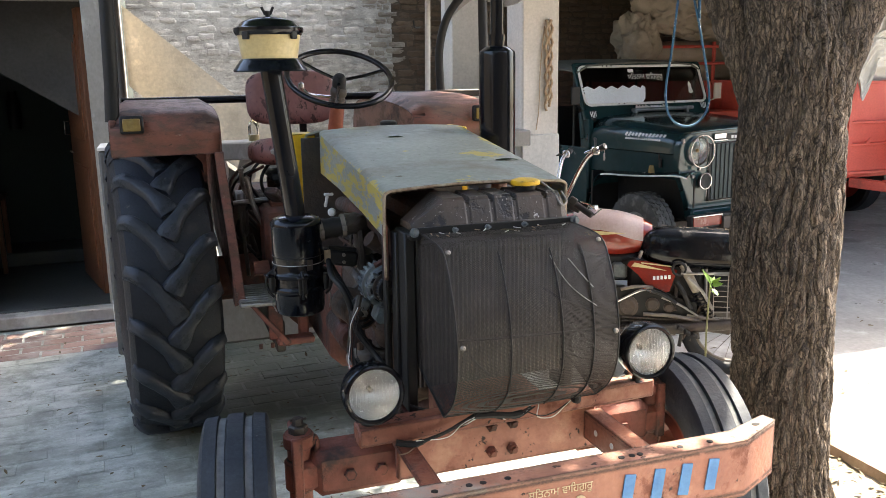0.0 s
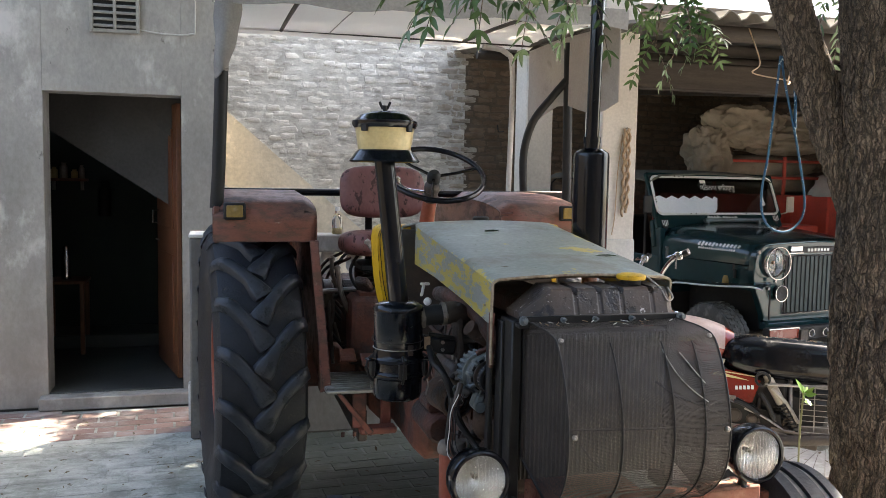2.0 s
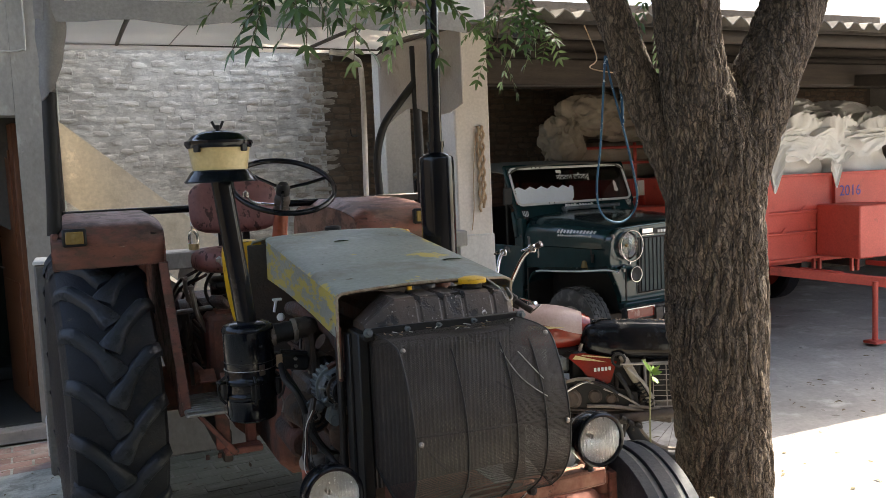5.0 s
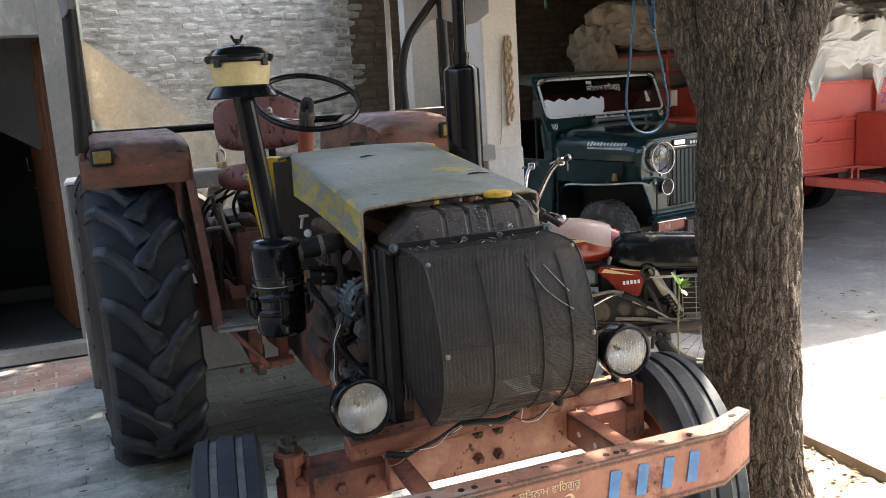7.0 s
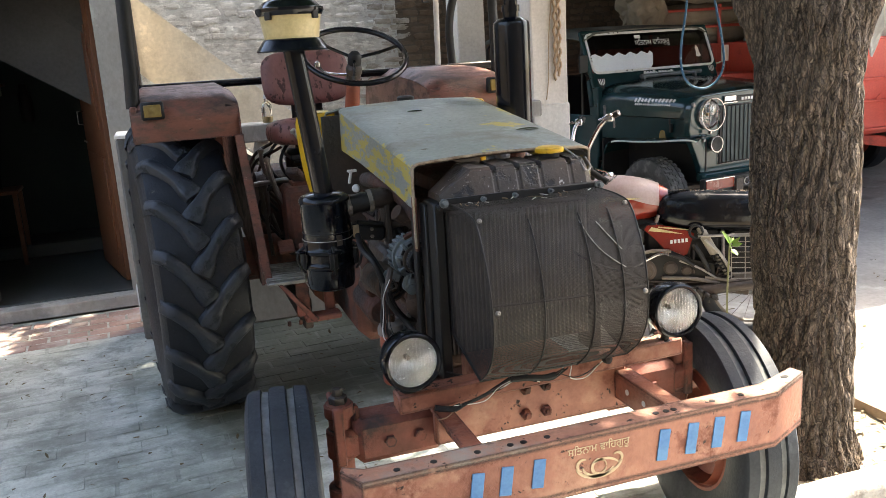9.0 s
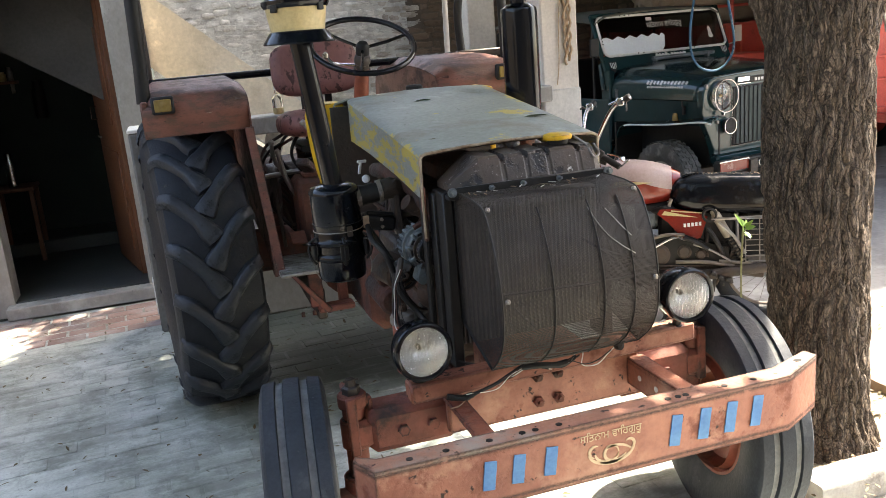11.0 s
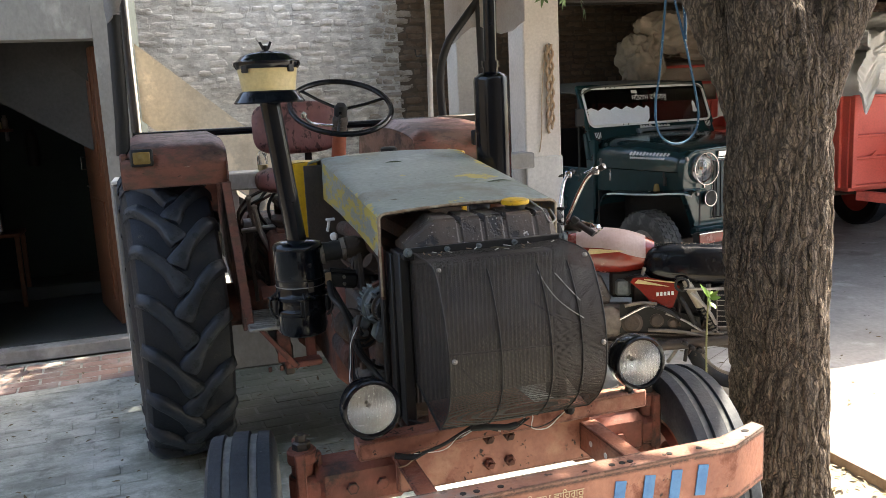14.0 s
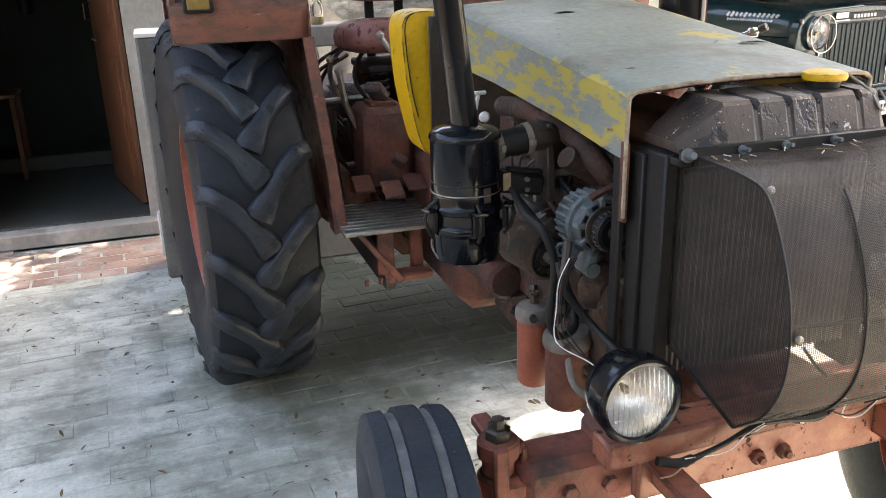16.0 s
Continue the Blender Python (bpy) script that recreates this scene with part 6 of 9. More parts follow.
# fenders
def fender(s, x0, x1, label):
    """Box fender over a rear wheel: front apron, curved top, outer and inner cheek."""
    pts = [(1.745, 1.355), (1.735, 1.45), (1.76, 1.505), (1.82, 1.535), (2.1, 1.565), (2.45, 1.565), (2.75, 1.50), (2.95, 1.33), (3.05, 1.1)]
    if s > 0:
        pts[5:] = [(2.50, 1.572), (2.82, 1.562), (2.95, 1.53), (3.02, 1.42), (3.05, 1.1)]
    sm = smooth_path([(0, y, z) for y, z in pts], 4)
    rows = []
    for p in sm:
        row = []
        for k in range(9):
            u = k / 8
            e = min(u, 1 - u)
            d = 0.035 * max(0, 1 - e / 0.13) ** 2 if e < 0.13 else 0
            row.append((x0 + (x1 - x0) * u, p.y + (d * 0.6 if p.y < 1.80 else 0), p.z - (d if p.y > 1.75 else 0)))
        rows.append(row)
    f = part("fender", G().sheet(rows, 0.005), m_fender, tractor, label, sharp=60)
    inner = x1 if s < 0 else x0
    poly = [(p.y, p.z - 0.03) for p in sm] + [(2.6, 0.85), (1.70, 0.78), (1.60, 0.74), (1.60, 0.80), (1.75, 1.30)]
    mm = Matrix(((0, 0, 1, inner - 0.004), (1, 0, 0, 0), (0, 1, 0, 0), (0, 0, 0, 1)))
    part("inner_cheek", G().prism(poly, mm, 0.006), m_fender, f)
    k = 1 if s < 0 else -1
    part("edge_strut", G().prism([(1.775, 1.36), (1.715, 1.36), (1.520, 0.72), (1.60, 0.72)], Matrix(((0, 0, 1, inner - 0.006), (1, 0, 0, 0), (0, 1, 0, 0), (0, 0, 0, 1))), 0.012), m_fender, f, "rusty fender edge channel")
    part("strut_flange", G().add([(inner + k * a, y + dy, z) for dy in (0.0, 0.010) for a, y, z in ((-0.034, 1.712, 1.36), (0.004, 1.712, 1.36), (0.042, 1.516, 0.725), (0.004, 1.516, 0.725))], [(0, 1, 2, 3), (7, 6, 5, 4), (0, 4, 5, 1), (1, 5, 6, 2), (2, 6, 7, 3), (3, 7, 4, 0)]), m_fender, f)
    lx = -0.968 if s < 0 else 0.60
    lamp = part("side_lamp", G().box((lx, 1.722, 1.49), (0.095, 0.03, 0.075), bev=0.014), m_blackmatt, f, "square fender lamp in a black surround")
    part("lens", G().box((lx, 1.705, 1.49), (0.07, 0.014, 0.052), bev=0.008).lathe([(0.0, 0.004), (0.018, 0.0)], Matrix.Translation((lx, 1.697, 1.49)) @ rot(90), 16), m_amber, lamp, "dull amber lens")
    return f


fender(-1, -1.06, -0.61, "faded red-brown rear fender, scratched and rusty")
fender(1, 0.27, 0.70, "faded red-brown rear fender, scratched and rusty")
part("edge_strut", G().box((-1.045, 1.78, 1.43), (0.03, 0.05, 0.16), bev=0.006), m_fender, tractor)

# seat
def cushion(name, c, s, m, mat, parent, label):
    hx, hy, hz = s[0] / 2, s[1] / 2, s[2] / 2
    g = G()
    n = 40
    ring = []
    for k in range(13):
        ph = -math.pi / 2 + math.pi * k / 12
        cz, cr = math.sin(ph), math.cos(ph)
        r = []
        for i in range(n):
            a = 2 * math.pi * i / n
            ca, sa = math.cos(a), math.sin(a)
            q = (abs(ca) ** 4 + abs(sa) ** 4) ** -0.25
            sq = abs(cr) ** 0.45
            r.append((hx * ca * q * sq, hy * sa * q * sq, hz * math.copysign(abs(cz) ** 0.7, cz)))
        ring.append(r)
    vs = [p for r in ring for p in r]
    fs = [(k * n + i, k * n + (i + 1) % n, (k + 1) * n + (i + 1) % n, (k + 1) * n + i) for k in range(12) for i in range(n)]
    g.add(vs, fs, Matrix.Translation(c) @ m)
    return part(name, g, mat, parent, label, sharp=70)


cushion("backrest", (-0.24, 2.12, 1.575), (0.43, 0.26, 0.10), rot(82, 0, 0), m_vinyl, tractor, "peeling maroon vinyl backrest")
cushion("seat", (-0.24, 1.98, 1.33), (0.46, 0.44, 0.13), rot(-4, 0, 0), m_vinyl, tractor, "peeling maroon vinyl seat cushion")
part("seat_frame", G().box((-0.24, 2.0, 1.22), (0.30, 0.30, 0.03), bev=0.008).box((-0.30, 2.17, 1.40), (0.035, 0.02, 0.4), bev=0.005).box((-0.18, 2.17, 1.40), (0.035, 0.02, 0.4), bev=0.005).cyl((-0.24, 2.0, 0.95), (-0.24, 2.0, 1.22), 0.04, n=14), m_blackmatt, tractor, "black seat frame")
for dx in (-0.1, 0.1):
    part("seat_spring", G().tube([(-0.24 + dx + 0.03 * math.cos(k * 0.8), 1.88 + 0.03 * math.sin(k * 0.8), 1.1 + 0.0035 * k) for k in range(36)], 0.005, 6), m_blackmatt, tractor)
# steering wheel on its column
hub = Vector((-0.105, 1.60, 1.668))
tilt = Matrix.Translation(hub) @ rot(31, 0, 0)
sw = part("steering_wheel", G().torus(tilt, 0.225, 0.0125, 48, 10), m_black, tractor, "thin black steering wheel")
for a in (15, 135, 255):
    d = Vector((math.cos(radians(a)), math.sin(radians(a)), 0))
    part("spoke", G().tube([tilt @ (d * 0.02 + Vector((0, 0, -0.015))), tilt @ (d * 0.12 + Vector((0, 0, -0.012))), tilt @ (d * 0.22)], 0.007, 8), m_black, sw)
part("hub", G().lathe([(0.0, 0.012), (0.02, 0.01), (0.03, -0.005), (0.03, -0.04), (0.02, -0.05)], tilt, 20), m_blackmatt, sw)
colb = tilt @ Vector((0, 0, -0.30))
scol = part("steering_column", G().cyl(tilt @ Vector((0, 0, -0.11)), colb, 0.031, 0.034, n=18), m_orange, tractor, "worn red steering column tube")
part("collar", G().lathe([(0.022, -0.045), (0.030, -0.05), (0.036, -0.065), (0.036, -0.085), (0.031, -0.09), (0.031, -0.115), (0.038, -0.12), (0.038, -0.135), (0.030, -0.14)], tilt, 22), m_grease, scol, "dark greasy collar")
part("throttle", G().tube(smooth_path([tilt @ Vector((-0.02, 0, -0.1)), tilt @ Vector((-0.13, -0.03, -0.06)), tilt @ Vector((-0.17, -0.03, -0.02))]), 0.006, 8).lathe([(0.0, -0.016), (0.014, -0.008), (0.014, 0.01), (0.0, 0.02)], Matrix.Translation(tilt @ Vector((-0.17, -0.03, -0.02))), 12), m_chrome, tractor, "throttle lever with pale knob")

# canopy frame and cloth
m_sidecloth = paint("dusty_canvas", (0.42, 0.385, 0.345), (0.34, 0.31, 0.28), 0.95, scale=3, fine=120, bump=0.2, wear=(((0.25, 0.22, 0.19), 4, 0.58, 0.7, 0.95, 6),))
can = part("canopy", G().tube([(-1.03, 1.78, 2.43), (0.86, 1.78, 2.43), (0.86, 3.0, 2.49), (-1.03, 3.0, 2.50)], 0.012, 10, closed=True), m_grease, tractor, "canopy frame of bent steel pipe")
cl = [[(-1.05 + 1.93 * i / 12, 1.72 + 1.34 * j / 8, 2.455 + 0.065 * j / 8 + (0.06 * math.sin(math.pi * i / 12) - 0.008 * math.sin(i * 2.1 + j)) * (1 - j / 8) - 0.05 * (j == 8)) for i in range(13)] for j in range(9)]
part("cloth", G().sheet(cl, 0.006), m_cloth, can, "cream canvas canopy top", sharp=80)
for y, z0, z1 in ((1.72, 2.385, 2.475),):
    rows = [[(-1.05 + 1.93 * i / 20, y - 0.008 * (k == 1) * math.sin(i * 1.7), z1 - (z1 - z0 + 0.01 * math.sin(i * 1.3)) * k / 2) for i in range(21)] for k in range(3)]
    part("valance", G().sheet(rows, 0.004), paint("grey_canvas_edge", (0.35, 0.34, 0.33), (0.28, 0.27, 0.27), 0.85, scale=5), can, "greyish canvas valance", sharp=80)
for x, r in ((-0.68, 0.011), (-0.40, 0.003), (0.42, 0.011)):
    part("roof_bow", G().tube([(x, 1.78, 2.43), (x, 2.4, 2.465), (x, 3.0, 2.49)], r, 8), m_grease if r > 0.005 else m_sidecloth, can)
rows = [[(0.875, 1.78 + 1.25 * i / 8, 2.46 - (0.42 + 0.04 * math.sin(i)) * k / 4) for i in range(9)] for k in range(5)]
part("side_cloth", G().sheet(rows, 0.005), m_sidecloth, can, "cream canvas side curtain", sharp=80)
part("front_post", G().tube([(-1.045, 1.80, 1.50), (-1.035, 1.80, 1.65), (-1.01, 1.79, 2.40)], 0.030, 12), m_blackmatt, can, "dark canopy post")
rows = [[(-1.05 + (0.060 + 0.055 * math.sin(math.pi * min(1.0, 0.25 + j / 13))) * k / 5 + 0.004 * math.sin(j * 1.1 + k), 1.755 - 0.045 * math.sin(math.pi * k / 5), 2.46 - 0.40 * j / 12 + 0.05 * (k / 5) * (j == 12)) for k in range(6)] for j in range(13)]
part("post_sleeve", G().sheet(rows, 0.006), paint("dirty_grey_canvas", (0.25, 0.24, 0.23), (0.18, 0.172, 0.165), 0.9, scale=6, fine=120, bump=0.25), can, "rolled canvas flap tied to the post", sharp=80)
part("tie", G().torus(Matrix.Translation((-1.01, 1.77, 2.20)), 0.035, 0.006, 16, 6), m_black, can)
part("rear_rail", G().tube([(-1.03, 2.62, 1.56), (0.72, 2.62, 1.56)], 0.02, 10), m_black, can, "black rail across the fenders")
part("rear_post", G().tube([(-1.03, 2.9, 1.3), (-1.03, 3.0, 2.47)], 0.02, 10), m_grease, can)
part("side_post", G().tube([(0.89, 2.42, 1.45), (0.875, 2.42, 2.42)], 0.026, 12), m_blackmatt, can, "dark canopy post")
part("curved_stay", G().tube(smooth_path([(0.675, 2.55, 1.56), (0.67, 2.55, 1.80), (0.71, 2.52, 1.98), (0.80, 2.46, 2.12), (0.875, 2.42, 2.22)], 6), 0.023, 12), m_blackmatt, can, "curved rusty canopy stay")
part("stay_foot", G().box((0.78, 2.5, 1.565), (0.30, 0.05, 0.04), bev=0.006), m_grease, can)
part("back_frame", G().tube(smooth_path([(0.74, 3.0, 1.55), (0.75, 3.0, 2.30), (0.70, 3.0, 2.44), (0.55, 3.0, 2.47)], 5), 0.017, 10), m_plaster_light, can)
part("lamp_hook", G().tube(smooth_path([(0.70, 3.0, 1.95), (0.66, 2.98, 1.95), (0.65, 2.98, 1.99)]), 0.005, 6), m_blackmatt, can)

# writing on the bumper: registration as plain blue bars, emblem as plain cream shapes
for x, w, h in ((-0.345, 0.045, 0.075), (-0.27, 0.045, 0.075), (-0.185, 0.045, 0.075), (0.165, 0.045, 0.085), (0.25, 0.045, 0.085), (0.33, 0.045, 0.085), (0.41, 0.045, 0.085)):
    part("letter_bar", G().box((x, -0.3665, 0.662), (w * 0.7, 0.003, h), rot(0, 8), bev=0.001), m_bluepaint, bumper, "blue painted bar")
def stroke(c, r0, r1, a0, a1, squash=1.0):
    """Crescent stroke between two radii, thinning to its ends, on the bumper face."""
    n = 14
    out, back_ = [], []
    for k in range(n + 1):
        a = radians(a0 + (a1 - a0) * k / n)
        t = math.sin(math.pi * (0.08 + 0.84 * k / n))
        rm, rh = (r0 + r1) / 2, (r1 - r0) / 2 * t
        out.append((c[0] + (rm + rh) * math.cos(a), c[1] + (rm + rh) * math.sin(a) * squash))
        back_.append((c[0] + (rm - rh) * math.cos(a), c[1] + (rm - rh) * math.sin(a) * squash))
    return out + back_[::-1]


em = part("emblem", G().prism(stroke((0, 0.004), 0.016, 0.024, 0, 350), Matrix.Translation((-0.02, -0.3655, 0.640)) @ rot(90), 0.002), m_cream, bumper, "cream painted emblem of curved strokes")
for c, r0, r1, a0, a1, sq in (((0, 0.018), 0.058, 0.072, 190, 350, 0.62), ((0, 0.012), 0.040, 0.052, 185, 330, 0.7), ((0.01, -0.02), 0.050, 0.058, 30, 120, 0.8), ((-0.045, 0.016), 0.012, 0.020, 60, 260, 1.0), ((0.05, 0.018), 0.010, 0.018, -80, 130, 1.0)):
    part("stroke", G().prism(stroke(c, r0, r1, a0, a1, sq), Matrix.Translation((-0.02, -0.3655, 0.640)) @ rot(90), 0.002), m_cream, em)
cu = bpy.data.curves.new("lettering", "FONT")
cu.body = "\u0A38\u0A3F\u0A24\u0A28\u0A3E\u0A2E \u0A35\u0A3E\u0A3F\u0A39\u0A17\u0A41\u0A30\u0A42"
cu.size, cu.extrude, cu.align_x = 0.028, 0.0006, "CENTER"
cu.materials.append(m_cream)
tx = new("lettering", cu)
tx.parent = bumper
tx.matrix_basis = Matrix.Translation((-0.02, -0.3662, 0.688)) @ rot(90)


# ---- tree ----
tree = thing("tree", "neem tree with furrowed bark, forking above head height, drooping leaves", "tree", pose(1.29, 0.42, 0))


def limb(pts, radii, n=36, seed=0, rough=0.013, seg=14):
    """A bark-covered limb: a swept tube whose surface is furrowed along its length."""
    path = smooth_path(pts, seg)
    k = len(path)
    rr = []
    for i in range(k):
        t = i / (k - 1) * (len(radii) - 1)
        a = min(int(t), len(radii) - 2)
        rr.append(radii[a] + (radii[a + 1] - radii[a]) * (t - a))
    vs, fs = [], []
    up = Vector((1, 0, 0))
    for i, p in enumerate(path):
        d = (path[min(i + 1, k - 1)] - path[max(i - 1, 0)]).normalized()
        up = (up - d * up.dot(d)).normalized()
        w = d.cross(up)
        for q in range(n):
            a = 2 * math.pi * q / n
            dirv = up * math.cos(a) + w * math.sin(a)
            sp = p + dirv * rr[i]
            wob = noise.noise(Vector((sp.x * 7, sp.y * 7 + seed, sp.z * 7))) * 0.45
            f = 1 - 2.4 * abs(noise.noise(Vector((sp.x * 30 + seed + wob, sp.y * 30 - wob, sp.z * 6.5 + wob))))
            f2 = 1 - 2.2 * abs(noise.noise(Vector((sp.x * 52 + seed, sp.y * 52, sp.z * 16 + wob * 3))))
            lump = noise.noise(Vector((sp.x * 4 + seed, sp.y * 4, sp.z * 2.5)))
            vs.append(p + dirv * (rr[i] * (1 + 0.05 * lump) - rough * (max(0, f) ** 1.5 * 1.3 + 0.4 * max(0, f2) - 0.5) * (0.45 + 0.55 * rr[i] / 0.2)))
    for i in range(k - 1):
        for q in range(n):
            w2 = (q + 1) % n
            fs.append((i * n + q, i * n + w2, (i + 1) * n + w2, (i + 1) * n + q))
    return G().add(vs, fs)


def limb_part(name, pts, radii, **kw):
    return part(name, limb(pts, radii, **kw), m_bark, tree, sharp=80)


limb_part("trunk", [(0.0, -0.03, -0.02), (0.0, -0.02, 0.2), (0.01, 0.0, 0.6), (0.005, 0.02, 1.0), (0.01, 0.03, 1.4), (0.015, 0.03, 1.72), (-0.03, 0.04, 2.0), (-0.08, 0.05, 2.2)], [0.235, 0.19, 0.178, 0.188, 0.190, 0.180, 0.105, 0.05], n=200, seg=44)
limb_part("limb", [(-0.05, 0.02, 1.45), (-0.07, 0.03, 1.9), (-0.09, 0.05, 2.25), (-0.10, 0.1, 2.9), (-0.05, 0.15, 3.8), (0.1, 0.3, 4.8)], [0.10, 0.125, 0.12, 0.105, 0.08, 0.05], n=120, seg=36, seed=3)
limb_part("limb", [(0.03, 0.0, 1.40), (0.17, -0.01, 1.88), (0.36, 0.0, 2.24), (0.68, 0.0, 2.85), (1.1, -0.1, 3.7), (1.4, 0.0, 4.6)], [0.11, 0.128, 0.122, 0.105, 0.08, 0.04], n=120, seg=36, seed=7)
limb_part("limb", [(-0.10, 0.08, 1.55), (-0.16, 0.16, 1.85), (-0.235, 0.22, 2.1), (-0.35, 0.26, 2.4), (-0.8, 0.3, 2.95), (-1.7, 0.2, 3.7), (-2.2, 0.0, 4.2)], [0.06, 0.075, 0.072, 0.066, 0.055, 0.045, 0.02], n=90, seg=24, seed=11)
limb_part("limb", [(0.05, 0.15, 3.6), (-0.5, 0.9, 4.1), (-1.0, 1.7, 4.4)], [0.07, 0.05, 0.02], n=20, seed=14)
limb_part("limb", [(0.02, 0.1, 3.2), (-0.3, -0.7, 3.9), (-0.8, -1.4, 4.4)], [0.07, 0.05, 0.02], n=20, seed=15)


def leaflet(g, base, d, nrm, length, width):
    """A pointed, slightly sickle-shaped leaflet folded along its middle."""
    side = d.cross(nrm).normalized()
    a = base
    pts = []
    for t, w in ((0.0, 0.0), (0.25, 0.9), (0.5, 1.0), (0.78, 0.55), (1.0, 0.0)):
        bend = side * (0.12 * length * t * t)
        c = a + d * (length * t) + bend - nrm * (0.10 * length * t * t)
        pts.append((c + side * width * w + nrm * width * 0.3 * w, c, c - side * width * w + nrm * width * 0.3 * w))
    o = len(g.v)
    g.v += [tuple(p) for row in pts for p in row]
    for i in range(4):
        for j in range(2):
            g.f.append((o + i * 3 + j, o + i * 3 + j + 1, o + i * 3 + j + 4, o + i * 3 + j + 3))


def neem_leaf(g, stems, p, d, length, rnd, pairs=6, size=0.060):
    """One pinnate leaf: a drooping midrib with pairs of leaflets."""
    d = d.normalized()
    down = Vector((0, 0, -1))
    pts = [p]
    q = p.copy()
    n = pairs * 2
    for i in range(n):
        d = (d + down * 0.07).normalized()
        q = q + d * (length / n)
        pts.append(q.copy())
    stems.tube(pts, 0.0016, 4)
    side = d.cross(Vector((rnd.uniform(-0.4, 0.4), rnd.uniform(-0.4, 0.4), 1))).normalized()
    for i in range(pairs):
        c = pts[2 + i * 2 if i * 2 + 2 < len(pts) else -1]
        dd = (pts[-1] - pts[0]).normalized()
        for s in (-1, 1):
            out = (side * s * 0.85 + dd * 0.65 + Vector((rnd.uniform(-0.15, 0.15), rnd.uniform(-0.15, 0.15), rnd.uniform(-0.25, 0.05)))).normalized()
            leaflet(g, c, out, (side.cross(dd) + Vector((rnd.uniform(-.3, .3), rnd.uniform(-.3, .3), rnd.uniform(-.3, .3)))).normalized(), size * rnd.uniform(0.8, 1.15), size * 0.15)
    leaflet(g, pts[-1], (pts[-1] - pts[-3]).normalized(), side.cross(d).normalized(), size * 1.1, size * 0.15)


def spray(rnd, tip_base, direction, n_leaves, spread=0.14):
    g, st = G(), G()
    p = Vector(tip_base)
    d = Vector(direction).normalized()
    pts = [p.copy()]
    for k in range(n_leaves):
        d = (d + Vector((rnd.uniform(-.25, .25), rnd.uniform(-.25, .25), rnd.uniform(-.30, .0)))).normalized()
        p = p + d * 0.045
        pts.append(p.copy())
        out = Vector((rnd.uniform(-1, 1), rnd.uniform(-1, 1), rnd.uniform(-0.9, 0.1)))
        neem_leaf(g, st, p.copy(), out, rnd.uniform(0.20, 0.30), rnd, pairs=rnd.choice((5, 6, 7)))
    st.tube(pts, 0.004, 5)
    return g, st


T0 = Vector((1.29, 0.42, 0))
rnd = random.Random(12)
# drooping sprays that hang into view, given by the foot of each twig
SPRAYS = [((-0.30, 0.28, 2.58), (0.3, 0, -1), 6), ((-0.24, 0.35, 2.64), (0.2, 0, -1), 6), ((-0.36, 0.35, 2.58), (0.1, 0, -1), 5), ((-0.42, 0.40, 2.52), (0.4, 0, -1), 4), ((-0.10, 0.30, 2.60), (0.2, 0.1, -1), 6),
          ((-0.16, 0.45, 2.60), (0, 0.2, -1), 5), ((0.00, 0.50, 2.64), (0.1, 0, -1), 6), ((0.20, 0.60, 2.60), (0.3, 0, -1), 5),
          ((1.00, 1.5, 2.62), (0.2, 0, -1), 4), ((1.43, 1.0, 2.62), (0.2, 0, -1), 4), ((1.35, 2.2, 2.75), (0.1, 0, -1), 6), ((1.55, 2.3, 2.75), (0.3, 0, -1), 5)]
twigs = G()
lv = G()
for b, d, n in SPRAYS:
    g, st = spray(rnd, Vector(b) - T0, d, n + 2)
    lv.add(g.v, g.f)
    twigs.add(st.v, st.f)
    e = Vector(b) - T0
    twigs.tube(smooth_path([e, e + Vector((0.1, 0.0, 0.25)), e * 0.6 + Vector((0, 0.1, 1.7))], 4), 0.005, 5)
part("hanging_leaves", lv, m_leaf, tree, "drooping green pinnate leaves", sharp=180, kind="stuff")
part("twig", twigs, m_bark, tree, kind="stuff")
# crown: many leaf clumps on the upper limbs, unseen, gapped to pass sun
rnd = random.Random(4)
cr = G()
cen = Vector((-1.55, 1.30, 4.9))
count = 0
while count < 3600:
    p = Vector((rnd.gauss(0, 1), rnd.gauss(0, 1), rnd.gauss(0, 1)))
    p = p.normalized() * rnd.uniform(0.25, 1) ** 0.5
    p = Vector((p.x * 2.85, p.y * 3.6, p.z * 1.15))
    if noise.noise((p + cen) * 0.55 + Vector((3.1, 0, 0))) < -0.26:
        continue
    c = cen + p
    w = c + T0
    # Gaps left so skylight reaches the stairs and a sun patch the paving.
    if (w.y > 3.7 and w.x < 0.4) or (w.y > 4.6 and w.x < 1.45):
        continue
    if abs(w.x - 0.78 - (w.z - 4.9) * 0.62) < 0.26 and abs(w.y - 4.32 - (w.z - 4.9) * 0.16) < 0.36:
        continue
    ax1 = Vector((rnd.uniform(-1, 1), rnd.uniform(-1, 1), rnd.uniform(-0.6, 0.2))).normalized()
    for k in range(8):
        d = (ax1 + Vector((rnd.uniform(-.9, .9), rnd.uniform(-.9, .9), rnd.uniform(-.9, .3)))).normalized()
        n2 = d.orthogonal().normalized()
        s2 = d.cross(n2)
        L2, W2 = rnd.uniform(0.12, 0.2), rnd.uniform(0.028, 0.045)
        b = c + Vector((rnd.uniform(-.12, .12), rnd.uniform(-.12, .12), rnd.uniform(-.1, .1)))
        cr.add([b, b + d * L2 * 0.5 + s2 * W2, b + d * L2, b + d * L2 * 0.5 - s2 * W2], [(0, 1, 2, 3)])
    count += 1
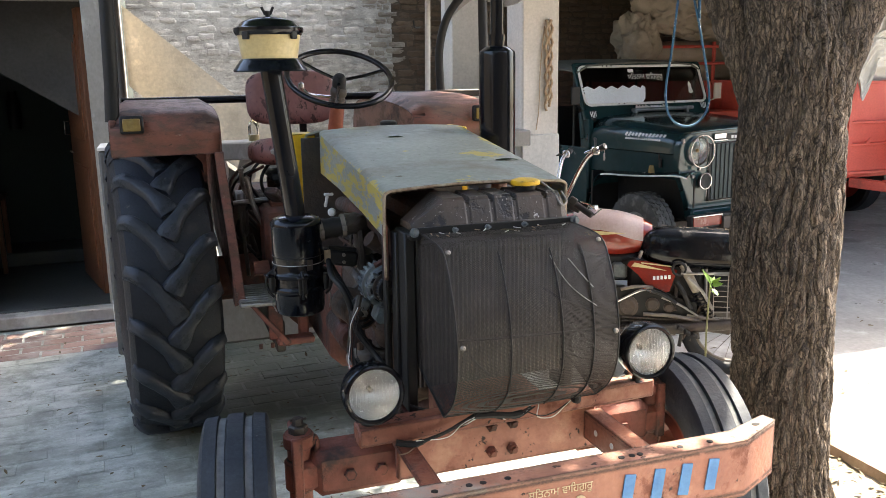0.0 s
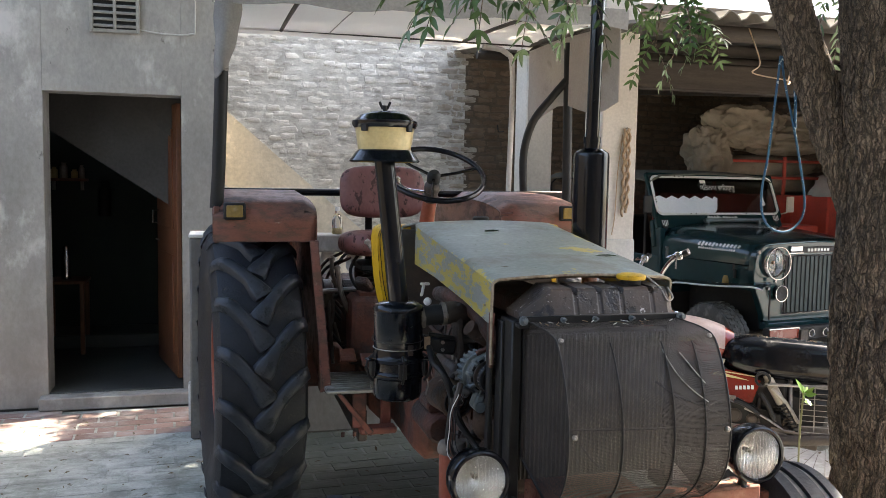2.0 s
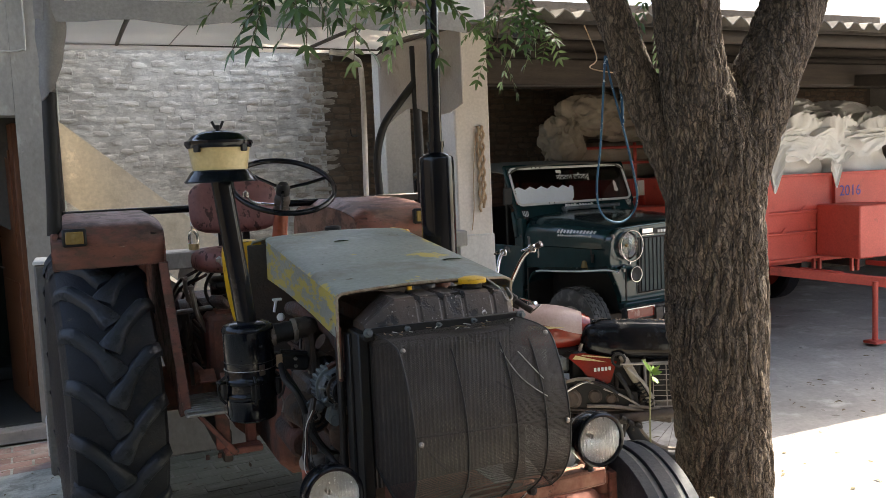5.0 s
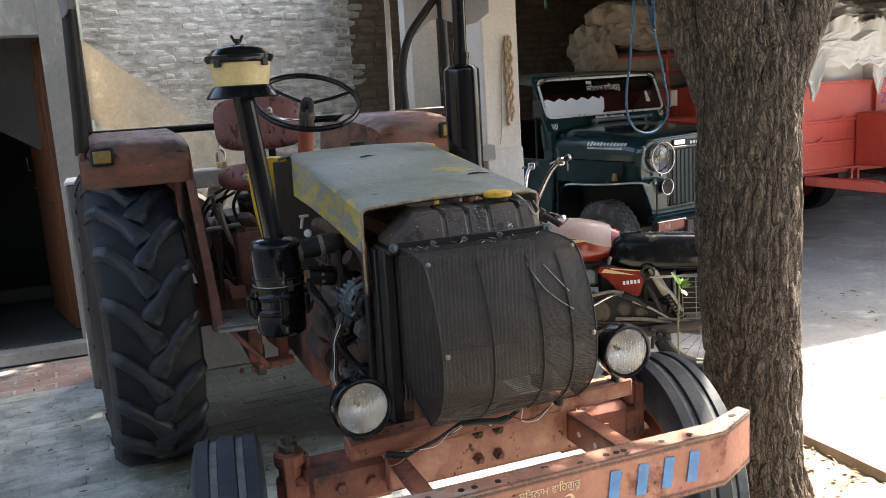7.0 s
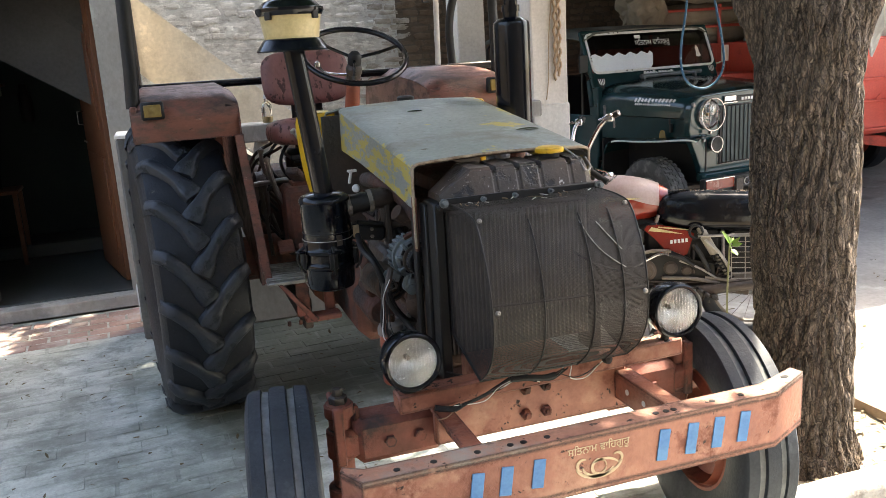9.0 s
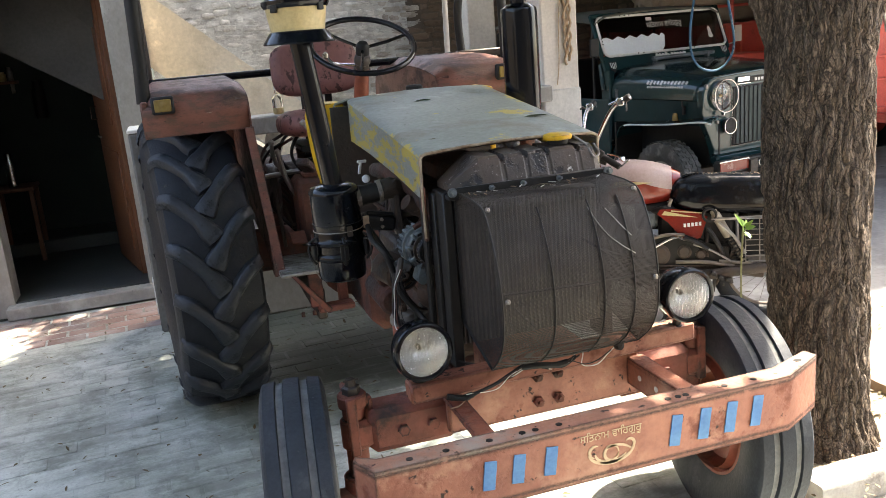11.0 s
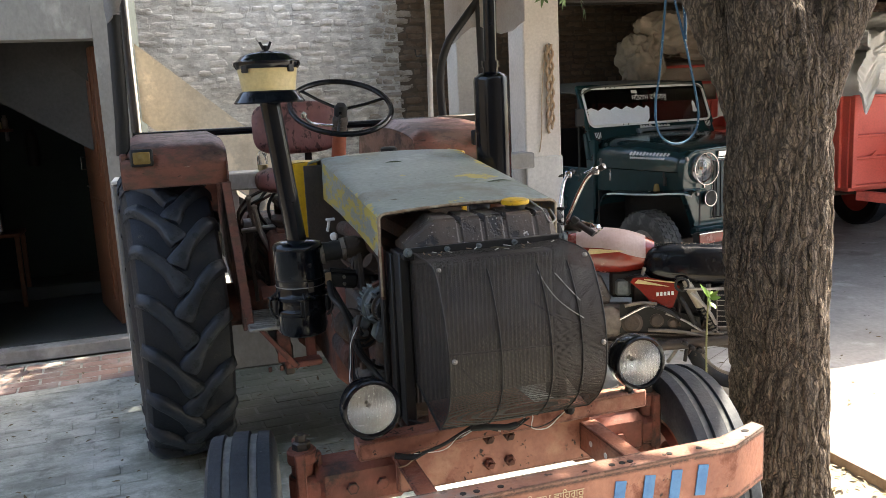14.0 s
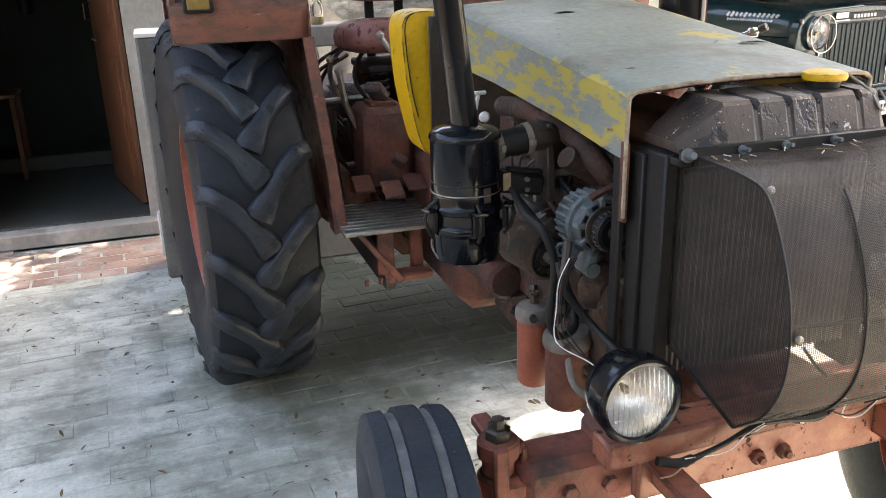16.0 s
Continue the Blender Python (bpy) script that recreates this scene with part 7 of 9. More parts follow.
# Extra unseen clumps added to keep sun spots off the tractor.
for q in range(1100):
    c = Vector((rnd.uniform(0.3, 2.55), rnd.uniform(-1.4, 3.2), rnd.uniform(4.2, 5.4)))
    c.x += (c.z - 4.9) * 0.62
    c -= T0
    for k in range(7):
        d = Vector((rnd.uniform(-1, 1), rnd.uniform(-1, 1), rnd.uniform(-.8, .4))).normalized()
        n2 = d.orthogonal().normalized()
        s2 = d.cross(n2)
        L2, W2 = rnd.uniform(0.12, 0.2), rnd.uniform(0.03, 0.05)
        b = c + Vector((rnd.uniform(-.14, .14), rnd.uniform(-.14, .14), rnd.uniform(-.1, .1)))
        cr.add([b, b + d * L2 * 0.5 + s2 * W2, b + d * L2, b + d * L2 * 0.5 - s2 * W2], [(0, 1, 2, 3)])
# Unseen clumps added behind the camera to cut fill light from the yard.
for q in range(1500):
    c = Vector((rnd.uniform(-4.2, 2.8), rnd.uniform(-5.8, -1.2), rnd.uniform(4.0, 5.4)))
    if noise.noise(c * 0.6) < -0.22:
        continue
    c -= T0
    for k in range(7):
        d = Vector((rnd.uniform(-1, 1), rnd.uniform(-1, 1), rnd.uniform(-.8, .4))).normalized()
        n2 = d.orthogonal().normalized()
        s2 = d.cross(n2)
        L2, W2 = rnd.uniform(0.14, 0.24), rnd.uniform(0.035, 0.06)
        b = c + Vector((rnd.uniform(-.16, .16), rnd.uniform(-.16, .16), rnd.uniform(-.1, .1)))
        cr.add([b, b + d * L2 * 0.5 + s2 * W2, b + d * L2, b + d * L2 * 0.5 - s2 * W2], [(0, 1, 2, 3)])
# Unseen clumps added to block the sun from the strip by the door.
for q in range(520):
    c = Vector((rnd.uniform(1.12, 2.6), rnd.uniform(3.7, 5.3), rnd.uniform(4.5, 5.3)))
    if c.y > 4.6 and c.x < 1.5:
        continue
    c.x += (c.z - 4.9) * 0.62
    c -= T0
    for k in range(7):
        d = Vector((rnd.uniform(-1, 1), rnd.uniform(-1, 1), rnd.uniform(-.8, .4))).normalized()
        n2 = d.orthogonal().normalized()
        s2 = d.cross(n2)
        L2, W2 = rnd.uniform(0.12, 0.2), rnd.uniform(0.03, 0.05)
        b = c + Vector((rnd.uniform(-.14, .14), rnd.uniform(-.14, .14), rnd.uniform(-.1, .1)))
        cr.add([b, b + d * L2 * 0.5 + s2 * W2, b + d * L2, b + d * L2 * 0.5 - s2 * W2], [(0, 1, 2, 3)])
# Unseen clumps added along the sun's line to remove flecks under the tractor.
for q in range(260):
    h = rnd.uniform(4.3, 5.2)
    c = Vector((rnd.uniform(-0.85, 0.15) + 0.62 * h, rnd.uniform(2.55, 3.25) + 0.16 * h, h)) - T0
    for k in range(7):
        d = Vector((rnd.uniform(-1, 1), rnd.uniform(-1, 1), rnd.uniform(-.8, .4))).normalized()
        n2 = d.orthogonal().normalized()
        s2 = d.cross(n2)
        L2, W2 = rnd.uniform(0.12, 0.2), rnd.uniform(0.03, 0.05)
        b = c + Vector((rnd.uniform(-.14, .14), rnd.uniform(-.14, .14), rnd.uniform(-.1, .1)))
        cr.add([b, b + d * L2 * 0.5 + s2 * W2, b + d * L2, b + d * L2 * 0.5 - s2 * W2], [(0, 1, 2, 3)])
# Unseen low clumps added above the fork to darken trunk and limbs.
for q in range(1000):
    c = Vector((rnd.uniform(-0.8, 1.9), rnd.uniform(-1.3, 2.2), rnd.uniform(3.05, 3.95))) - T0
    for k in range(7):
        d = Vector((rnd.uniform(-1, 1), rnd.uniform(-1, 1), rnd.uniform(-.8, .4))).normalized()
        n2 = d.orthogonal().normalized()
        s2 = d.cross(n2)
        L2, W2 = rnd.uniform(0.10, 0.17), rnd.uniform(0.025, 0.04)
        b = c + Vector((rnd.uniform(-.14, .14), rnd.uniform(-.14, .14), rnd.uniform(-.1, .1)))
        cr.add([b, b + d * L2 * 0.5 + s2 * W2, b + d * L2, b + d * L2 * 0.5 - s2 * W2], [(0, 1, 2, 3)])
part("crown", cr, m_leaf, tree, "broad leafy crown with gaps, mostly unseen, clumps added to block light", sharp=180, kind="stuff")
# kerbed pit round the trunk
pit = solid("tree_pit_soil", G().sheet([[(1.02 + 0.78 * i / 24, 0.10 + 0.86 * j / 24, 0.035 + 0.020 * noise.noise(Vector((i * 0.4, j * 0.4, 0))) + 0.010 * noise.noise(Vector((i * 1.3, j * 1.3, 5)))) for i in range(25)] for j in range(25)]), m_earth, "dry earth with litter round the tree foot", kind="structure", sharp=80)
rnd = random.Random(77)
for k in range(90):
    x, y = rnd.uniform(1.05, 1.76), rnd.uniform(0.15, 0.93)
    m = Matrix.Translation((x, y, 0.052)) @ rot(rnd.uniform(-25, 25), rnd.uniform(-25, 25), rnd.uniform(0, 360))
    ln = rnd.uniform(0.010, 0.032)
    part("litter", G().prism([(-ln, 0), (0, ln * 0.28), (ln, 0), (0, -ln * 0.28)], m, 0.0012), (m_jute, m_beamwood, m_earth, m_tarp)[k % 4], pit, "dry leaf or twig bit")
for (x, y, sx, sy, mt, lb) in ((1.83, 0.45, 0.11, 1.20, m_kerb, "worn brownish kerb of the tree pit"), (1.375, 0.075, 0.79, 0.125, m_kerbgrey, "pale cement kerb of the tree pit"), (1.015, 0.53, 0.075, 0.78, m_kerbgrey, "pale cement kerb of the tree pit")):
    kb = G()
    n = max(2, int(max(sx, sy) / 0.08))
    rr = []
    for k in range(n + 1):
        u = k / n - 0.5
        sec = [(-0.5, -0.04), (-0.5, 0.066), (-0.44, 0.078), (0.44, 0.078), (0.5, 0.066), (0.5, -0.04)]
        jit = lambda q: 0.006 * noise.noise(Vector((x * 7 + u * 9, y * 5 + q * 3, q)))
        rr.append([(x + (u * sx if sx > sy else a * sx) + jit(a), y + (a * sy if sx > sy else u * sy) + jit(a + 2), z + jit(a + z * 20)) for a, z in sec])
    kb.sheet(rr)
    kb.add(rr[0] + rr[-1], [tuple(range(6)), tuple(range(11, 5, -1))])
    solid("kerb", kb, mt, lb, kind="structure")
# sprout at the tree foot
sp = thing("sapling_shoot", "thin green shoot with a tuft of fresh leaves", "plant", pose(1.292, 0.862, 0))
part("stem", G().tube(smooth_path([(-0.035, -0.06, 0.0), (-0.02, -0.03, 0.30), (-0.004, 0.0, 0.58), (0.004, 0.0, 0.80)]), 0.0042, 6), paint("pale_green_stem", (0.26, 0.26, 0.12), (0.2, 0.2, 0.09), 0.6), sp)
m_fresh = paint("fresh_leaf", (0.13, 0.25, 0.028), (0.09, 0.19, 0.02), 0.5)
for dx, dy, dz, ln, wd, z in ((-0.75, -0.2, 0.85, 0.085, 0.28, 0.795), (-0.55, -0.5, 0.62, 0.050, 0.42, 0.80), (0.35, -0.55, 0.55, 0.048, 0.50, 0.80), (0.85, -0.3, 0.22, 0.050, 0.45, 0.79), (0.15, -0.8, -0.35, 0.046, 0.55, 0.775), (-0.4, -0.5, 0.1, 0.040, 0.5, 0.785), (0.6, 0.4, 0.5, 0.040, 0.5, 0.80), (0.55, -0.6, -0.15, 0.036, 0.55, 0.765)):
    d = Vector((dx, dy, dz)).normalized()
    up = Vector((0.25, -0.95, 0.35))
    g = G()
    leaflet(g, Vector((0.010, 0.0, z - 0.01)), d, (up - d * up.dot(d)).normalized(), ln, ln * wd * 0.5)
    part("leaf", g, m_fresh, sp, "bright green young leaf", sharp=180)

# ropes
g = G()
path = smooth_path([(1.06, 0.74, 2.12), (1.045, 0.735, 1.98), (1.02, 0.73, 1.75), (1.0, 0.73, 1.62), (1.005, 0.73, 1.53), (1.04, 0.73, 1.475), (1.10, 0.73, 1.455), (1.155, 0.73, 1.475), (1.19, 0.73, 1.53), (1.185, 0.73, 1.62), (1.14, 0.735, 1.82), (1.085, 0.74, 2.02), (1.065, 0.74, 2.12)], 8)
br = thing("blue_rope", "looped blue rope tied to a tree limb", "rope")
part("loop", G().tube([q - Vector((0.045, 0, -0.01)) for q in path], 0.0045, 8), m_rope, br)
part("knot", G().tube(smooth_path([(1.05, 0.72, 2.10), (1.085, 0.75, 2.12), (1.055, 0.76, 2.14), (1.06, 0.71, 2.15), (1.08, 0.74, 2.17), (1.06, 0.74, 2.09)]), 0.009, 8), m_rope, br)
part("tail", G().tube(smooth_path([(1.07, 0.74, 2.12), (1.085, 0.735, 1.98), (1.09, 0.735, 1.86)]), 0.006, 6), m_rope, br)
m = Matrix.Translation((1.72, 3.385, 0))
jr = thing("hanging_rope", "twisted tan rope hung on the pillar", "rope")
for k, dx in enumerate((-0.02, 0.012, 0.035)):
    pts = [(1.745 + dx * 0.7 + 0.007 * math.sin(i * 1.3 + k * 2), 3.378 + 0.007 * math.cos(i * 1.3 + k * 2), 2.02 - (0.62 - 0.03 * k) * i / 30) for i in range(31)]
    part("strand", G().tube(pts, 0.0095, 7), m_jute, jr)
part("string", G().tube(smooth_path([(1.72, 3.385, 1.98), (1.69, 3.385, 1.7), (1.68, 3.385, 1.42), (1.66, 3.385, 1.27)]), 0.004, 5), m_jute, jr)
part("nail", G().cyl((1.745, 3.40, 2.02), (1.745, 3.365, 2.025), 0.005, n=8), m_steel, jr)
# wire slung below the shed roof
solid("slack_wire", G().tube(smooth_path([(1.95, 2.3, 2.55), (2.0, 2.25, 2.35), (1.92, 2.2, 2.28), (2.0, 2.0, 2.22), (1.7, 1.6, 2.15), (1.35, 1.1, 2.2), (1.08, 0.75, 2.14)], 6), 0.004, 6), m_jute, "thin pale slack cord from shed to tree", "cord")


# ---- jeep: local x to its left-hand picture side, -y ahead ----
jeep = thing("jeep", "dark green open-bodied jeep with canvas top, parked in the shed", "car", pose(3.40, 4.68, 0, 0, 0, 10.3))
# bonnet and side panels: one rounded section that widens and rises to the rear
def bonnet_row(y, w, top, low, r):
    half = [(w, low), (w, (low + top - r) / 2)] + [(w - r + r * math.cos(a), top - r + r * math.sin(a)) for a in [k * math.pi / 20 for k in range(10)]]
    half += [((w - r) * k / 4, top + 0.022 * (1 - (k / 4) ** 2)) for k in (4, 3, 2, 1)]
    return [(-x, y, z) for x, z in half] + [(0, y, top + 0.022)] + [(x, y, z) for x, z in reversed(half)]


rows = [bonnet_row(y, w, top, 1.02, r) for y, w, top, r in ((-1.005, 0.640, 1.165, 0.13), (-0.99, 0.650, 1.180, 0.14), (-0.95, 0.655, 1.192, 0.145), (-0.7, 0.665, 1.222, 0.155), (-0.45, 0.675, 1.245, 0.165), (-0.2, 0.687, 1.262, 0.18), (-0.05, 0.70, 1.270, 0.20), (0.0, 0.704, 1.262, 0.20), (0.03, 0.704, 1.235, 0.19))]
bon = part("bonnet", G().sheet(rows, 0.006), m_jeep, jeep, "glossy dark green bonnet", sharp=60)
part("hinge", G().cyl((0, -0.98, 1.190), (0, -0.02, 1.292), 0.007, n=8), m_jeep, bon, "raised centre hinge")
for s in (-1, 1):
    rows = [[(s * (w + o), y, z) for z, o in ((0.82, -0.012), (0.90, -0.010), (0.97, -0.008), (1.012, -0.006))] for y, w in ((-1.0, 0.645), (-0.7, 0.662), (-0.4, 0.674), (0.0, 0.70))]
    side = part("side_panel", G().sheet(rows, 0.005), m_jeep, jeep, "dark green panel below the bonnet", sharp=60)
    for y, z in ((-0.86, 0.94), (-0.20, 0.94)):
        part("catch", G().box((s * (0.664 - 0.02 * (y + 0.86) * -1), y, z), (0.02, 0.024, 0.07), bev=0.004).cyl((s * 0.68, y, z + 0.03), (s * 0.68, y, z + 0.075), 0.007, n=8), m_blackmatt if y < -0.5 else m_chrome, side, "bonnet catch")
for s in (-1, 1):
    pts = [(-1.18, 0.872), (-1.12, 0.886), (-1.0, 0.880), (-0.8, 0.858), (-0.5, 0.838), (-0.27, 0.825), (-0.16, 0.78), (-0.10, 0.62), (-0.06, 0.46)]
    sm = smooth_path([(0, a, b) for a, b in pts], 4)
    rows = []
    for p in sm:
        lead = max(0.0, (-0.98 - p.y) / 0.20)
        rows.append([(s * (0.46 + (0.285 - 0.05 * lead ** 2) * k / 6), p.y + 0.13 * lead * ((6 - k) / 6), p.z + 0.004 - (0.020 if k == 6 else 0.004 if k == 5 else 0)) for k in range(7)])
    fd = part("fender", G().sheet(rows, 0.008), m_jeep, jeep, "flat dark green front fender")
    part("trim", G().tube([Vector(r[6]) - Vector((0, 0, 0.006)) for r in rows[:22]], 0.0075, 6), m_white, fd, "white fender edging")
    part("inner_fender", G().box((s * 0.47, -0.60, 0.66), (0.02, 0.90, 0.36), bev=0.004).box((s * 0.60, -0.12, 0.62), (0.30, 0.02, 0.40), bev=0.004), m_blackmatt, jeep, "black inner wheel arch")
    lamp = part("indicator", G().lathe([(0.0, 0.062), (0.016, 0.058), (0.022, 0.04), (0.027, 0.0), (0.0, 0.0)], Matrix.Translation((s * 0.70, -0.80, 0.862)), 14), m_amber, fd, "amber indicator lamp")
    # wheel
    wm = Matrix.Translation((s * 0.69, -0.70, 0.345)) @ rot(0, 90, s * 4) @ Matrix.Scale(0.945, 4)
    pr = [(0.20, -0.07), (0.24, -0.095), (0.32, -0.105), (0.352, -0.09), (0.36, -0.05), (0.352, -0.045), (0.362, -0.04), (0.364, -0.005), (0.354, 0.0)]
    pr += [(a, -b) for a, b in reversed(pr[:-1])]
    w = part("wheel", G().lathe(pr, wm, 40, closed=True), m_jeeptyre, jeep, "grey dusty front tyre, lightened to stand for light on it")
    for k in range(36):
        for sx in (-0.06, 0.0, 0.06):
            part("tread_block", G().box((0.363, 0, sx), (0.012, 0.034, 0.045), bev=0.002), m_jeeptyre, w).data.transform(wm @ rot(0, 0, k * 10 + (5 if sx == 0 else 0)))
    part("rim", G().lathe([(0.0, 0.05), (0.08, 0.05), (0.1, 0.02), (0.17, 0.02), (0.2, 0.07), (0.205, -0.07), (0.0, -0.06)], wm, 24), m_steel, w)
    wr = Matrix.Translation((s * 0.60, 1.32, 0.36)) @ rot(0, 90, 0)
    w = part("wheel", G().lathe(pr, wr, 40, closed=True), m_rubber, jeep, "black rear tyre")
# grille panel: rounded shoulders, sides drawn in towards the bumper
edge = [(0.0, 1.205), (0.33, 1.196)] + [(0.50 + 0.155 * math.sin(a), 1.035 + 0.155 * math.cos(a)) for a in [k * math.pi / 14 for k in range(1, 8)]] + [(0.660, 0.93), (0.640, 0.85), (0.585, 0.74), (0.535, 0.62), (0.52, 0.545)]
edge = edge + [(-x, z) for x, z in reversed(edge[1:])]
grl = part("grille", G().prism(edge, Matrix.Translation((0, -0.995, 0)) @ rot(90), 0.05), m_jeep, jeep, "dark green grille panel with rounded shoulders", sharp=30)
part("panel_rim", G().tube([Vector((x * 0.985, -1.046, z - 0.006)) for x, z in edge[:12]], 0.008, 6).tube([Vector((x * 0.985, -1.046, z - 0.006)) for x, z in edge[-12:] + edge[:1]], 0.008, 6), m_jeep, grl, "rolled edge of the panel")
part("grille_mesh", G().box((0, -1.050, 0.862), (0.66, 0.012, 0.452), bev=0.004), m_blackmatt, grl)
part("chrome_surround", G().tube([(-0.345, -1.052, 0.632), (0.345, -1.052, 0.632), (0.335, -1.052, 1.092), (-0.335, -1.052, 1.092)], 0.0045, 6, closed=True), m_chrome, grl, "thin chrome grille surround")
for i in range(13):
    part("slat", G().box((-0.288 + i * 0.048, -1.058, 0.862), (0.034, 0.010, 0.44), bev=0.005), m_slat, grl)
part("name_bar", G().box((0.0, -1.052, 1.135), (0.50, 0.014, 0.046), bev=0.004), m_blackmatt, grl)
for i in range(7):
    part("letter_bar", G().box((-0.09 + i * 0.036, -1.061, 1.133), (0.024, 0.004, 0.024), bev=0.001), m_white, grl)
part("badge", G().box((-0.225, -1.055, 1.145), (0.13, 0.02, 0.045), bev=0.010).box((-0.225, -1.062, 1.112), (0.15, 0.012, 0.010), bev=0.003), m_chrome, grl, "chrome badge without letters")
for s in (-1, 1):
    lm = Matrix.Translation((s * 0.462, -1.050, 1.040)) @ rot(90)
    h = part("headlamp", G().lathe([(0.0, -0.05), (0.10, -0.04), (0.112, 0.0), (0.115, 0.02), (0.107, 0.028), (0.10, 0.02)], lm, 32, cap=False), m_chrome, grl, "round chrome headlamp")
    part("reflector", G().lathe([(0.0, -0.03), (0.05, -0.02), (0.10, 0.018)], lm, 24, cap=False), m_alu, h)
    part("bulb", G().lathe([(0.0, 0.012), (0.012, 0.008), (0.014, -0.02)], lm, 12, cap=False), m_amber, h)
    part("lens", G().lathe([(0.0, 0.044), (0.06, 0.036), (0.10, 0.02), (0.10, 0.016), (0.0, 0.038)], lm, 28, cap=False), m_glass, h)
    gd = part("lamp_guard", G().torus(lm @ Matrix.Translation((0, 0, 0.062)), 0.126, 0.0045, 36, 6), m_chrome, h, "wire lamp guard")
    for dx in (-0.045, 0.045):
        part("wire", G().tube([lm @ Vector((dx, -0.118, 0.062)), lm @ Vector((dx, 0.118, 0.062))], 0.003, 5), m_chrome, gd)
    part("guard_foot", G().box(lm @ Vector((s * 0.02, -0.135, 0.045)), (0.012, 0.03, 0.03), bev=0.003), m_chrome, gd)
    fm = Matrix.Translation((s * 0.395, -1.055, 0.800)) @ rot(90)
    f = part("side_lamp", G().lathe([(0.0, -0.02), (0.050, -0.01), (0.055, 0.03), (0.050, 0.035), (0.0, 0.03)], fm, 20), m_blackmatt, grl, "small round side lamp")
    part("ring", G().torus(fm @ Matrix.Translation((0, 0, 0.035)), 0.063, 0.0055, 28, 6), m_chrome, f)
    part("clip", G().box((s * 0.615, -1.050, 1.125), (0.025, 0.02, 0.035), rot(0, s * 20), bev=0.004), m_steel, grl)
    part("clip", G().box((s * 0.50, -1.052, 0.838), (0.026, 0.02, 0.026), bev=0.004), m_steel, grl)
part("valance", G().box((0, -1.06, 0.545), (1.10, 0.10, 0.09), bev=0.02), m_jeep, jeep, "dark green panel under the grille")
# bumper, plate, tail reflector
bmp = part("bumper", G().box((0, -1.240, 0.515), (1.42, 0.06, 0.11), bev=0.01), m_blackmatt, jeep, "black front bumper")
part("plate", G().box((0.17, -1.276, 0.515), (0.40, 0.008, 0.105), bev=0.003), m_white, bmp, "white registration plate")
for i in range(9):
    part("letter_bar", G().box((0.02 + i * 0.037, -1.282, 0.515), (0.018, 0.003, 0.055), bev=0.0005), m_blackmatt, bmp)
part("red_strip", G().box((-0.55, -1.275, 0.520), (0.30, 0.008, 0.075), bev=0.003), m_redbike, bmp, "red and silver strip")
part("strip_edge", G().box((-0.55, -1.274, 0.564), (0.31, 0.012, 0.012), bev=0.002).box((-0.395, -1.274, 0.520), (0.012, 0.012, 0.08), bev=0.002), m_chrome, bmp)
for x in (-0.27, -0.12, 0.55):
    part("shackle", G().torus(Matrix.Translation((x, -1.285, 0.515)) @ rot(90, 0, 0), 0.028, 0.006, 18, 6), m_chrome, bmp)
# windscreen frame
wsm = Matrix.Translation((0, 0.0, 1.28)) @ rot(-22)
g = G()
for c, s in (((0, 0.012, 0.035), (1.50, 0.035, 0.135)), ((0, 0, 0.468), (1.50, 0.035, 0.04)), ((-0.742, 0, 0.27), (0.035, 0.035, 0.43)), ((0.742, 0, 0.27), (0.035, 0.035, 0.43))):
    g.box((0, 0, 0), s, wsm @ Matrix.Translation(c), bev=0.008)
ws = part("windscreen", g, m_jeep, jeep, "dark green windscreen frame")
part("scuttle", G().box((0, 0.055, 1.20), (1.50, 0.05, 0.24), rot(-10), bev=0.02), m_jeep, ws, "dark green panel under the windscreen")
pts = []
for cx, cz, a0 in ((0.665, 0.392, 0), (-0.665, 0.392, 90), (-0.665, 0.145, 180), (0.665, 0.145, 270)):
    pts += [wsm @ Vector((cx + 0.055 * math.cos(radians(a0 + k * 22.5)), -0.022, cz + 0.055 * math.sin(radians(a0 + k * 22.5)))) for k in range(5)]
part("silver_seal", G().tube(pts, 0.0115, 6, closed=True), m_white, ws, "silver windscreen surround")
for k in range(9):
    x, z = ((-0.72, 0.20), (-0.72, 0.225), (-0.72, 0.25), (-0.45, 0.447), (-0.40, 0.447), (-0.35, 0.447), (-0.30, 0.09), (-0.36, 0.09), (0.30, 0.09))[k]
    part("screw", G().cyl(wsm @ Vector((x, -0.030, z)), wsm @ Vector((x, -0.036, z)), 0.006, n=8), m_blackmatt, ws)
part("glass", G().box((0, 0, 0), (1.43, 0.006, 0.35), wsm @ Matrix.Translation((0, -0.008, 0.268)), bev=0.001), m_tint, ws, "tinted windscreen glass")
poly = [(-0.69, 0.10), (-0.06, 0.10), (-0.02, 0.14), (0.01, 0.24), (-0.02, 0.265)] + [(-0.05 - 0.067 * k, 0.238 if k % 2 == 0 else 0.268) for k in range(10)] + [(-0.705, 0.255), (-0.71, 0.13)]
part("sun_film", G().prism(poly, wsm @ Matrix.Translation((0, -0.013, 0)) @ rot(90), 0.002), paint("silver_film", (0.80, 0.85, 0.90), (0.74, 0.79, 0.85), 0.25, scale=3, bump=0), ws, "scalloped silver sun film")
part("sticker", G().box((0, 0, 0), (0.065, 0.004, 0.03), wsm @ Matrix.Translation((-0.12, -0.013, 0.405)), bev=0.001), m_tarp, ws, "small pale blue sticker")
cu = bpy.data.curves.new("lettering", "FONT")
